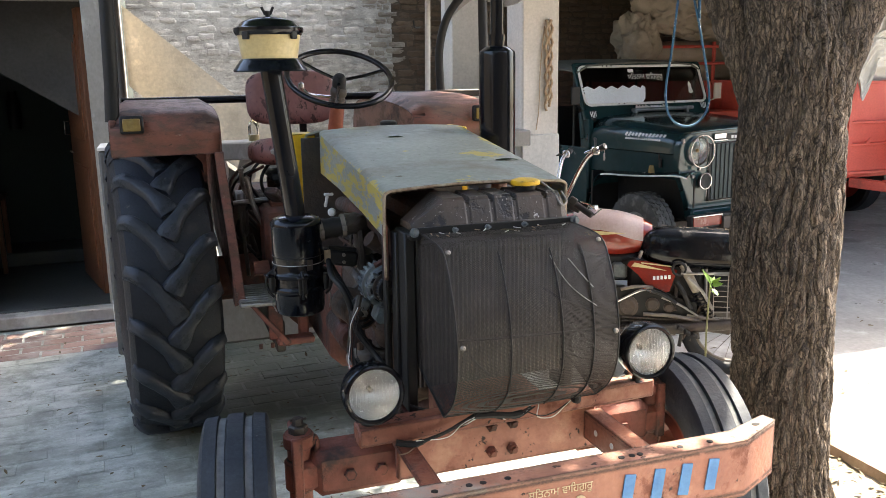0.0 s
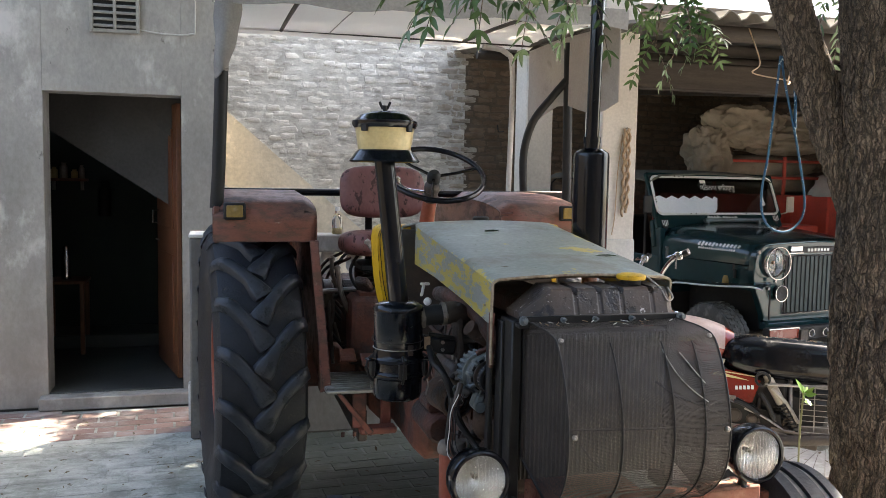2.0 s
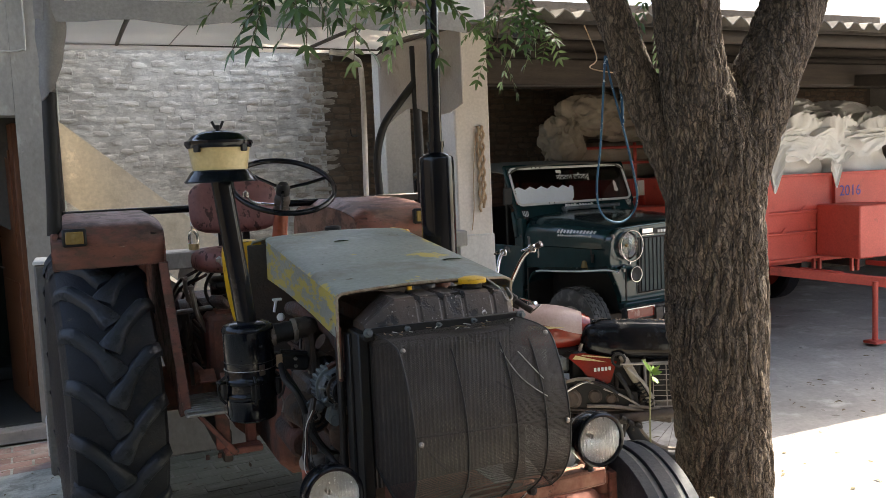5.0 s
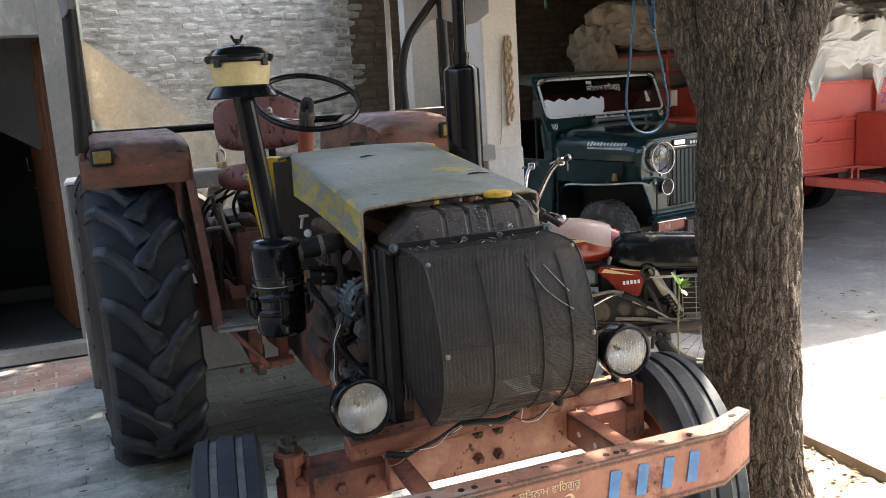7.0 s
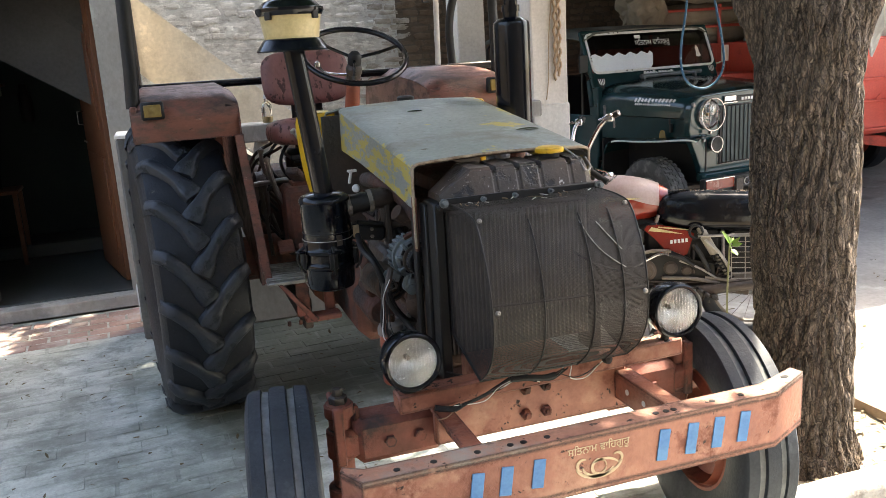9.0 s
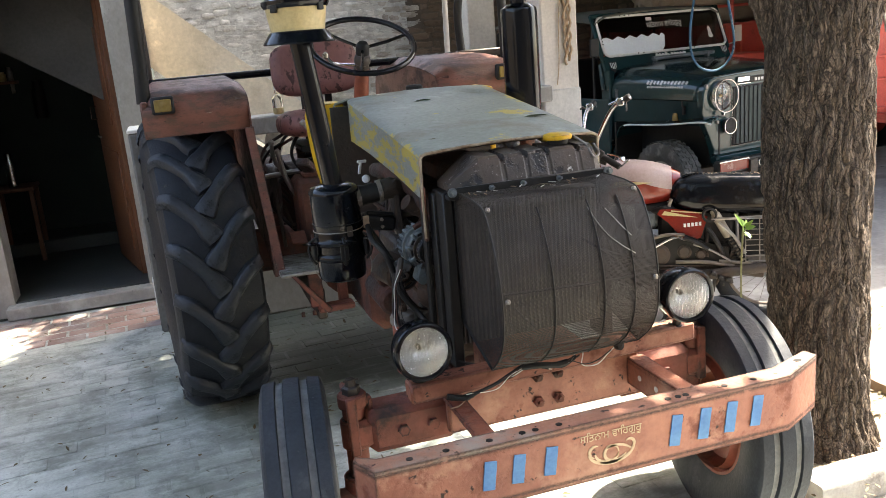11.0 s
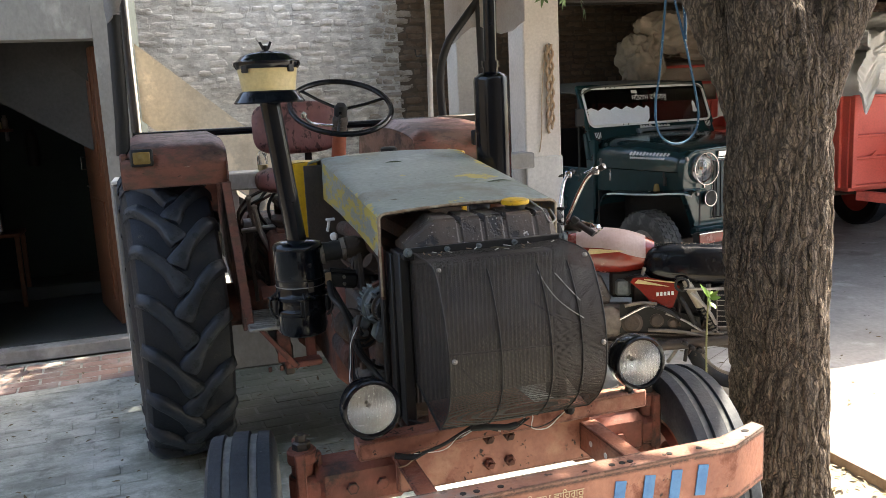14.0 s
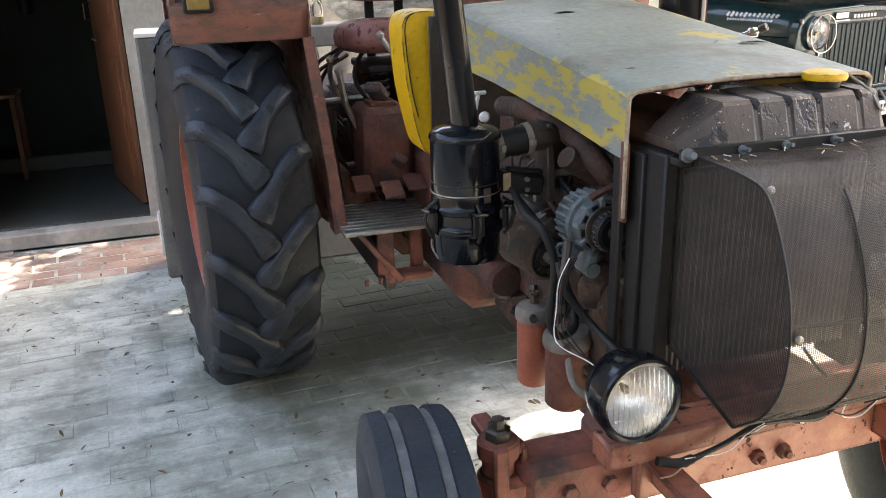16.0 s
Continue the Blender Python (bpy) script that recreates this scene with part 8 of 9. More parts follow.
cu.body = "\u0A38\u0A3F\u0A24\u0A28\u0A3E\u0A2E \u0A35\u0A3E\u0A3F\u0A39\u0A17\u0A41\u0A30\u0A42"
cu.size, cu.extrude, cu.align_x = 0.068, 0.001, "CENTER"
cu.materials.append(m_white)
tx = new("lettering", cu)
tx.parent = ws
tx.matrix_basis = wsm @ Matrix.Translation((0.045, -0.013, 0.325)) @ rot(90)
part("figure", G().lathe([(0.0, 0.0), (0.03, 0.01), (0.018, 0.06), (0.02, 0.09), (0.0, 0.12)], wsm @ Matrix.Translation((0.56, -0.016, 0.17)) @ Matrix.Diagonal((1, 0.05, 1, 1)), 12), m_white, ws, "white sticker")
for x, z in ((-0.655, -0.005), (0.68, 0.035)):
    part("sticker", G().prism([(-0.04, 0.05), (0.04, 0.05), (0.036, -0.01), (0.0, -0.05), (-0.036, -0.01)], wsm @ Matrix.Translation((x, -0.008, z)) @ rot(90), 0.003), m_blackmatt, ws, "dark shield sticker with pale marks")
    for k in range(4):
        part("sticker_mark", G().tube([wsm @ Vector((x - 0.03 + 0.02 * k, -0.013, z + 0.04)), wsm @ Vector((x - 0.024 + 0.016 * k, -0.013, z - 0.02 + 0.01 * abs(k - 1.5)))], 0.004, 5), m_white, ws)
rnd = random.Random(3)
for row, (z0, h, n, d0, dd) in enumerate(((1.152, 0.034, 12, -0.86, 0.037), (1.118, 0.016, 17, -0.83, 0.023))):
    for k in range(n):
        dy = d0 + k * dd
        w, top, r = 0.665 + 0.045 * (dy + 0.7), 1.222 + 0.09 * (dy + 0.7), 0.155 + 0.04 * (dy + 0.7)
        a = math.asin(max(-1.0, min(1.0, (z0 - top + r) / r)))
        m = Matrix.Translation((-(w - r + r * math.cos(a)) - 0.005, dy, z0)) @ rot(0, math.degrees(a), 0) @ rot(22, 0, 0)
        part("decal", G().box((0, 0, 0), (0.004, (0.024 if row == 0 else 0.016), h * rnd.uniform(0.7, 1.25)), m, bev=0.001), m_white, bon, "pale stroke of a bonnet decal")
for k in range(10):
    part("decal", G().box((0, 0, 0), (0.032, 0.004, rnd.uniform(0.016, 0.040)), wsm @ Matrix.Translation((-0.14 + 0.036 * k, -0.010, 0.055 + rnd.uniform(-.006, .006))) @ rot(0, 25), bev=0.001), m_white, ws, "pale stroke of a windscreen decal")
part("wiper_rod", G().cyl((-0.25, -0.055, 1.318), (0.48, -0.055, 1.318), 0.018, n=10).box((-0.22, -0.055, 1.30), (0.03, 0.04, 0.06), bev=0.004).box((0.40, -0.055, 1.30), (0.03, 0.04, 0.06), bev=0.004), m_alu, jeep, "dull metal rod below the windscreen")
for s in (-1, 1):
    part("catch", G().box((s * 0.70, -0.10, 1.045), (0.02, 0.03, 0.10), bev=0.005).box((s * 0.71, -0.10, 1.09), (0.016, 0.022, 0.02), bev=0.004), m_alu, jeep, "bonnet catch")
    part("mirror", G().tube(smooth_path([(s * 0.72, 0.1, 1.35), (s * 0.82, 0.02, 1.38), (s * 0.84, 0.0, 1.42)]), 0.007, 6).box((s * 0.85, 0.0, 1.46), (0.09, 0.02, 0.15), bev=0.01), m_cloth if s > 0 else m_blackmatt, jeep, "side mirror")
# body tub, seats, canvas roof
g = G()
for s in (-1, 1):
    g.box((s * 0.72, 0.85, 0.76), (0.03, 1.75, 0.50), bev=0.01)
    g.box((s * 0.70, 0.02, 0.95), (0.06, 0.12, 0.62), bev=0.01)
g.box((0, 0.06, 0.90), (1.42, 0.04, 0.60), bev=0.01).box((0, 0.9, 0.52), (1.42, 1.8, 0.04)).box((0, 1.72, 0.78), (1.42, 0.03, 0.5))
part("tub", g, m_jeep, jeep, "dark green body tub")
part("chassis", G().box((-0.36, 0.2, 0.50), (0.08, 3.0, 0.10)).box((0.36, 0.2, 0.50), (0.08, 3.0, 0.10)).box((0, -0.72, 0.38), (1.1, 0.09, 0.09)).box((0, -0.6, 0.7), (0.5, 0.7, 0.35)), m_grease, jeep, "dark chassis and axle")
for x in (-0.36, 0.34):
    part("seat", G().box((x, 0.62, 0.85), (0.45, 0.45, 0.14), bev=0.04).box((x, 0.86, 1.08), (0.45, 0.12, 0.5), rot(-10), bev=0.04), m_blackmatt, jeep, "dark seat")
part("steering", G().torus(Matrix.Translation((0.36, 0.34, 1.18)) @ rot(55), 0.19, 0.012, 28, 8), m_blackmatt, jeep)
rows = [[(-0.74 + 1.48 * i / 12, 0.12 + 1.7 * j / 10, 1.715 + 0.03 * math.sin(math.pi * i / 12) + 0.02 * math.sin(math.pi * j / 10) - (0.05 if i in (0, 12) else 0) - (0.02 if j == 0 else 0)) for i in range(13)] for j in range(11)]
part("canvas_top", G().sheet(rows, 0.012), paint("olive_canvas", (0.12, 0.12, 0.10), (0.09, 0.09, 0.075), 0.9, scale=5, bump=0.3), jeep, "faded olive canvas top", sharp=80)
for y in (0.18, 1.0, 1.75):
    part("roof_bow", G().tube([(-0.72, y, 0.95), (-0.72, y, 1.62), (-0.66, y, 1.68), (0.66, y, 1.68), (0.72, y, 1.62), (0.72, y, 0.95)], 0.014, 8), m_blackmatt, jeep)

# ---- motorcycle on its stand: local x towards its tail, z up ----
bike = thing("motorcycle", "dusty red motorcycle with black seat, leaning on its stand", "motorcycle", pose(1.28, 2.10, 0, 0, 0, -30) @ rot(-7) @ Matrix.Scale(0.96, 4))
for nm, x in (("front_wheel", -0.32), ("rear_wheel", 0.93)):
    wm = Matrix.Translation((x, 0, 0.30)) @ rot(90)
    w = part(nm, G().torus(wm, 0.262, 0.040, 48, 12), m_rubber, bike, "thin black motorcycle tyre")
    part("rim", G().torus(wm, 0.222, 0.014, 40, 8), m_steelbrown, w, "dusty steel rim")
    part("hub", G().cyl(wm @ Vector((0, 0, -0.05)), wm @ Vector((0, 0, 0.05)), 0.055, n=20, bev=0.008), m_alu, w)
    for k in range(18):
        a = k * math.pi / 9
        part("spoke", G().tube([wm @ Vector((0.05 * math.cos(a + 0.5), 0.05 * math.sin(a + 0.5), 0.03 * (-1) ** k)), wm @ Vector((0.22 * math.cos(a), 0.22 * math.sin(a), 0))], 0.0016, 4), m_steelbrown, w)
    ft = [wm @ Vector((0.325 * math.cos(a), 0.325 * math.sin(a), 0)) for a in [radians(20 + 8 * k) for k in range(18)]]
    rows = [[p + Vector((0, dy, 0.012 * (1 - abs(dy) / 0.06))) for dy in (-0.06, -0.04, 0, 0.04, 0.06)] for p in ft]
    part("mudguard", G().sheet(rows, 0.003), m_blackmatt if x > 0 else m_redbike, bike, "curved mudguard", sharp=60)
part("fork", G().cyl((-0.32, -0.075, 0.30), (-0.06, -0.075, 0.93), 0.018, n=12).cyl((-0.32, 0.075, 0.30), (-0.06, 0.075, 0.93), 0.018, n=12), m_chrome, bike, "chrome front fork")
rows = []
for k in range(11):
    u = k / 10
    x = -0.04 + 0.50 * u
    w = 0.125 * math.sin(math.pi * (0.18 + 0.72 * u)) ** 0.6
    h = 0.16 * math.sin(math.pi * (0.15 + 0.75 * u)) ** 0.5
    zc = 0.83 - 0.03 * u
    rows.append([(x, w * math.copysign(abs(math.cos(a)) ** 0.8, math.cos(a)), zc + h * (math.copysign(abs(math.sin(a)) ** 0.9, math.sin(a)) * (0.85 if math.sin(a) > 0 else 0.85))) for a in [2 * math.pi * i / 24 for i in range(25)]])
tk = part("tank", G().sheet(rows).add([p for p in rows[0][:24]] + [p for p in rows[-1][:24]], [tuple(range(24)), tuple(range(47, 23, -1))]), m_redbike, bike, "faded red fuel tank", sharp=70)
dt = []
for k in range(1, 10):
    u = k / 10
    w, h, zc = 0.125 * math.sin(math.pi * (0.18 + 0.72 * u)) ** 0.6, 0.16 * math.sin(math.pi * (0.15 + 0.75 * u)) ** 0.5, 0.83 - 0.03 * u
    a0 = 0.10 - 1.0 * max(0.0, u - 0.45) ** 1.2
    dt.append([(-0.04 + 0.50 * u, 1.012 * w * math.copysign(abs(math.cos(a)) ** 0.8, math.cos(a)), zc + h * math.copysign(abs(math.sin(a)) ** 0.9, math.sin(a)) * 0.85 + 0.0025) for a in [a0 + (math.pi - 2 * a0) * i / 16 for i in range(17)]])
part("dust", G().sheet(dt), m_tankdust, tk, "pale dust on top of the tank", sharp=70)
part("tank_cap", G().lathe([(0.0, 0.02), (0.03, 0.018), (0.034, 0.0)], Matrix.Translation((0.12, 0, 0.955)), 16), m_chrome, tk)
part("stripe", G().prism([(-0.0, 0.0), (0.24, 0.02), (0.02, 0.035)], Matrix.Translation((0.07, -0.123, 0.80)) @ rot(90), 0.004), m_oil, tk, "pale tank stripe")
def cush(s, c, m, mat, name, parent, label):
    return cushion(name, c, s, m, mat, parent, label)


st = cush((0.74, 0.28, 0.235), (0.76, 0, 0.735), rot(0, 2), m_black, "seat", bike, "long glossy black seat")
rnd = random.Random(19)
for k in range(60):
    x, y = rnd.uniform(0.46, 1.08), rnd.uniform(-0.10, 0.10)
    part("chaff", G().box((x, y, 0.853 - 0.035 * (x - 0.76) - 0.5 * y * y), (rnd.uniform(0.004, 0.010), 0.003, 0.002), rot(0, 0, rnd.uniform(0, 180)), bev=0.0005), m_jute, st, "pale speck of chaff on the seat")
sp1 = part("side_panel", G().prism([(-0.078, 0.163), (-0.061, 0.189), (0.018, 0.191), (0.12, 0.172), (0.202, 0.140), (0.162, 0.019), (0.125, 0.004), (0.082, 0.003), (0.03, 0.055), (-0.017, 0.111)], Matrix.Translation((0.40, -0.105, 0.475)) @ rot(90), 0.024), m_redbike, bike, "dark red side panel")
for k in range(5):
    part("letter_bar", G().box((0.475 + k * 0.021, -0.131, 0.568 + 0.002 * k), (0.014, 0.002, 0.021), bev=0.0004), m_white, sp1, "pale bar of panel lettering")
part("panel_stripe", G().prism([(0.0, 0.0), (0.20, -0.020), (0.02, 0.022)], Matrix.Translation((0.345, -0.1295, 0.632)) @ rot(90), 0.002), m_oil, sp1, "faded orange stripe")
part("panel_stripe", G().prism([(0.0, 0.0), (0.17, -0.016), (0.17, -0.010), (0.0, 0.007)], Matrix.Translation((0.40, -0.1295, 0.650)) @ rot(90), 0.002), m_oil, sp1)
part("air_box", G().box((0.54, 0.0, 0.55), (0.42, 0.17, 0.20), bev=0.02).box((0.30, 0.0, 0.62), (0.20, 0.13, 0.16), bev=0.02), m_blackmatt, bike, "dark box under the seat")
part("swing_arm", G().box((0.66, -0.095, 0.345), (0.62, 0.03, 0.055), rot(0, -3), bev=0.012).box((0.66, 0.095, 0.345), (0.62, 0.03, 0.055), rot(0, -3), bev=0.012), m_steelbrown, bike, "dusty swing arm")
part("mud_flap", G().box((0.80, 0.0, 0.46), (0.36, 0.13, 0.20), rot(0, 14), bev=0.03), m_blackmatt, bike, "black inner mudguard")
part("crankcase", G().box((0.26, 0.0, 0.36), (0.44, 0.21, 0.22), bev=0.05).cyl((0.16, -0.12, 0.38), (0.16, -0.135, 0.38), 0.085, n=24, bev=0.006).cyl((0.36, -0.11, 0.37), (0.36, -0.13, 0.37), 0.06, n=24, bev=0.006), m_grease, bike, "grimy dark crankcase")
part("silencer", G().tube(smooth_path([(0.10, -0.10, 0.47), (0.04, -0.13, 0.36), (0.14, -0.15, 0.27), (0.45, -0.16, 0.27), (0.95, -0.17, 0.33), (1.20, -0.17, 0.36)]), 0.030, 14), m_grease, bike, "dusty dark silencer")
en = part("engine", G().box((0.20, 0, 0.40), (0.30, 0.20, 0.20), bev=0.04).box((0.12, 0, 0.57), (0.13, 0.14, 0.18), rot(0, -25), bev=0.02), m_steelbrown, bike, "dusty grey alloy engine")
for k in range(6):
    part("fin", G().box((0.10 + 0.012 * k * -1, 0, 0.52 + 0.025 * k), (0.17, 0.17, 0.008), rot(0, -25), bev=0.002), m_steelbrown, en)
part("case_cover", G().lathe([(0.0, 0.04), (0.07, 0.035), (0.09, 0.02), (0.095, 0.0)], Matrix.Translation((0.20, -0.10, 0.40)) @ rot(90), 24).box((0.40, -0.11, 0.40), (0.30, 0.03, 0.09), rot(0, -3), bev=0.02), m_steelbrown, en)
part("frame", G().tube(smooth_path([(-0.07, 0, 0.86), (0.02, 0, 0.55), (0.06, 0, 0.30), (0.36, 0, 0.28), (0.5, 0, 0.50), (0.52, 0, 0.74)]), 0.018, 8).tube([(-0.05, 0, 0.84), (0.5, 0, 0.74), (1.08, 0, 0.72)], 0.016, 8).tube([(0.36, -0.09, 0.33), (0.93, -0.09, 0.30)], 0.014, 8).tube([(0.36, 0.09, 0.33), (0.93, 0.09, 0.30)], 0.014, 8), m_blackmatt, bike, "black tube frame")
for s in (-1, 1):
    up, lo = Vector((0.640, s * 0.13, 0.630)), Vector((0.815, s * 0.13, 0.315))
    d = lo - up
    sh = part("shock", G().cyl(up, up + d * 0.42, 0.026, n=16, bev=0.004).cyl(up, lo, 0.011, n=10).cyl(lo - d * 0.04, lo + d * 0.05, 0.020, n=12).cyl(up - d * 0.06, up + d * 0.02, 0.020, n=12), m_shockbeige, bike, "shock absorber with beige shroud")
    e1 = d.normalized().cross(Vector((0, 1, 0)))
    part("spring", G().tube([up + d * (0.40 + 0.52 * k / 72) + e1 * (0.027 * math.cos(k * 0.75)) + Vector((0, 0.027 * math.sin(k * 0.75), 0)) for k in range(73)], 0.0055, 6), m_blackmatt, sh, "black coil spring")
    part("grab_ring", G().torus(Matrix.Translation((0.61, s * 0.15, 0.625)) @ rot(90, 0, 0), 0.036, 0.008, 20, 8), m_blackmatt, bike, "black ring hook beside the seat")
part("case_side", G().prism([(-0.12, 0.11), (0.10, 0.115), (0.22, 0.06), (0.33, 0.035), (0.34, -0.04), (0.10, -0.075), (-0.12, -0.06)], Matrix.Translation((0.38, -0.115, 0.40)) @ rot(90), 0.02), m_blackmatt, bike, "dark dusty chain and gearbox cover")
for x, z, r in ((0.33, 0.40, 0.062), (0.47, 0.415, 0.040), (0.56, 0.40, 0.030)):
    part("round_cover", G().lathe([(0.0, 0.012), (r * 0.7, 0.012), (r * 0.8, 0.006), (r, 0.004), (r, -0.01)], Matrix.Translation((x, -0.136, z)) @ rot(90), 24), m_grease, bike, "grimy round cover")
for x0, z0, x1, z1, r, mt in ((0.29, 0.50, 0.47, 0.515, 0.010, m_steelbrown), (0.45, 0.50, 0.60, 0.43, 0.012, m_blackmatt), (0.60, 0.55, 0.68, 0.40, 0.014, m_blackmatt), (0.42, 0.36, 0.74, 0.33, 0.011, m_steelbrown), (0.52, 0.46, 0.72, 0.36, 0.007, m_steel), (0.66, 0.36, 0.98, 0.30, 0.010, m_steelbrown)):
    part("tube", G().tube(smooth_path([(x0, -0.145, z0), ((x0 + x1) / 2, -0.155, (z0 + z1) / 2 + 0.012), (x1, -0.15, z1)]), r, 8), mt, bike)
for x, z in ((0.62, 0.30), (0.66, 0.275), (0.70, 0.26)):
    part("pedal", G().box((x, -0.20, z), (0.035, 0.08, 0.022), rot(0, 25), bev=0.005), m_blackmatt, bike, "black rubber foot pedal")
part("rear_rail", G().tube(smooth_path([(0.62, -0.15, 0.60), (0.78, -0.16, 0.605), (1.02, -0.16, 0.615)]), 0.008, 8).tube(smooth_path([(0.66, -0.15, 0.58), (0.74, -0.15, 0.50), (0.80, -0.15, 0.40)]), 0.010, 8), m_steel, bike, "dull metal rail beside the seat")
part("intake_boot", G().tube(smooth_path([(0.30, -0.06, 0.64), (0.36, -0.09, 0.66), (0.41, -0.07, 0.66)]), 0.022, 10), m_blackmatt, bike)
ms = part("switch_block", G().box((0.01, -0.20, 1.005), (0.05, 0.05, 0.045), rot(0, 35), bev=0.008).cyl((0.02, -0.20, 0.99), (0.12, -0.24, 0.925), 0.019, n=12, bev=0.003).cyl((-0.02, -0.17, 0.985), (0.05, -0.18, 0.955), 0.024, n=12, bev=0.003), m_blackmatt, bike, "black lever mount and grip")
part("lever", G().box((0.15, -0.24, 0.945), (0.06, 0.016, 0.008), rot(0, -40), bev=0.003).tube([(0.05, -0.2, 1.00), (0.11, -0.23, 0.985), (0.14, -0.24, 0.955)], 0.005, 6), m_chrome, ms, "bright lever tip")
part("exhaust", G().tube(smooth_path([(0.02, 0.10, 0.5), (-0.02, 0.12, 0.3), (0.2, 0.14, 0.24), (0.6, 0.15, 0.25), (1.1, 0.15, 0.30)]), 0.026, 12), m_grease, bike, "dull exhaust")
hb = smooth_path([(0.08, -0.40, 1.31), (0.0, -0.30, 1.24), (-0.07, -0.13, 1.02), (-0.07, 0, 0.98), (-0.07, 0.13, 1.02), (0.0, 0.30, 1.24), (0.08, 0.40, 1.31)], 6)
hb = [Vector((-0.07, 0, 0)) + rot(0, 0, 16) @ (q - Vector((-0.07, 0, 0))) for q in hb]
hd = part("handlebar", G().tube(hb, 0.012, 10), m_chrome, bike, "chrome high-rise handlebar")
for e, f in ((0, 3), (-1, -4)):
    part("grip", G().tube([hb[e], (hb[e] + hb[f]) / 2], 0.018, 12), m_blackmatt, hd, "ribbed rubber grip")
    part("control", G().box((hb[f]), (0.045, 0.03, 0.045), bev=0.008).tube([hb[f], hb[f] + Vector((-0.06, 0.0, -0.01)), hb[e] + Vector((-0.07, 0, -0.02))], 0.005, 6), m_chrome, hd, "lever and switch block")
part("head_lamp", G().lathe([(0.0, -0.09), (0.06, -0.07), (0.09, 0.0), (0.092, 0.02), (0.0, 0.03)], Matrix.Translation((-0.16, 0, 0.92)) @ rot(0, -90), 24), m_blackmatt, bike, "round headlamp")
part("meter", G().cyl((-0.10, -0.05, 1.0), (-0.13, -0.05, 1.05), 0.035, n=18).cyl((-0.10, 0.05, 1.0), (-0.13, 0.05, 1.05), 0.035, n=18), m_blackmatt, bike)
for k in range(5):
    part("cable", G().tube(smooth_path([(-0.06, -0.22 + 0.1 * k, 1.08), (-0.18, -0.10 + 0.06 * k, 1.06 - 0.02 * k), (-0.14, 0.0, 0.88), (0.0, 0.02 * k, 0.7)]), 0.005, 5), m_blackmatt, bike)
wg = part("wheel_guard", G().tube([(0.80, -0.172, 0.36), (0.80, -0.172, 0.60), (1.10, -0.172, 0.60), (1.10, -0.172, 0.36)], 0.004, 6, closed=True), m_steel, bike, "wire guard beside the rear wheel")
for k in range(1, 8):
    part("wire", G().tube([(0.80, -0.17, 0.36 + 0.03 * k), (1.10, -0.17, 0.36 + 0.03 * k)], 0.0025, 4), m_steel, wg)
for k in range(1, 4):
    part("wire", G().tube([(0.80 + 0.075 * k, -0.172, 0.36), (0.80 + 0.075 * k, -0.172, 0.60)], 0.0035, 4), m_steel, wg)
part("battery_box", G().box((0.50, 0.0, 0.52), (0.20, 0.18, 0.22), bev=0.015), m_blackmatt, bike)
part("chain_case", G().box((0.66, -0.11, 0.33), (0.50, 0.03, 0.085), rot(0, 8), bev=0.03), m_grease, bike, "dusty chain case")
part("inner_mudguard", G().tube([(0.93 + 0.31 * math.cos(radians(a)), 0, 0.30 + 0.31 * math.sin(radians(a))) for a in range(40, 200, 10)], 0.035, 8), m_blackmatt, bike)
for k in range(3):
    part("brake_rod", G().tube([(0.30, -0.13 - 0.01 * k, 0.30 + 0.02 * k), (0.90, -0.12 - 0.01 * k, 0.27 + 0.03 * k)], 0.005, 6), m_grease, bike)
rnd = random.Random(14)
for k in range(26):
    x, y, z = rnd.uniform(0.12, 0.78), rnd.uniform(-0.12, 0.02), rnd.uniform(0.22, 0.60)
    m = Matrix.Translation((x, y, z)) @ rot(rnd.uniform(-30, 30), rnd.uniform(-40, 40), rnd.uniform(-90, 90))
    s = rnd.uniform(0.03, 0.07)
    if k % 2:
        part("fitting", G().box((0, 0, 0), (s * 1.4, s, s * 0.7), m, bev=0.01), (m_blackmatt, m_grease, m_steelbrown)[k % 3], bike)
    else:
        part("frame_tube", G().cyl(m @ Vector((0, 0, -s * 2.2)), m @ Vector((0, 0, s * 2.2)), 0.011, n=8), (m_blackmatt, m_steel, m_grease)[k % 3], bike)
part("kick_lever", G().tube(smooth_path([(0.26, -0.13, 0.42), (0.40, -0.17, 0.50), (0.46, -0.20, 0.50)]), 0.009, 8), m_chrome, bike)
part("carburettor", G().box((0.28, -0.05, 0.60), (0.09, 0.08, 0.10), bev=0.015), m_alu, bike)
part("stand", G().tube([(0.30, -0.08, 0.30), (0.36, -0.20, 0.02)], 0.01, 8), m_steel, bike)
part("footrest", G().cyl((0.36, -0.10, 0.30), (0.36, -0.24, 0.30), 0.015, n=10), m_blackmatt, bike)

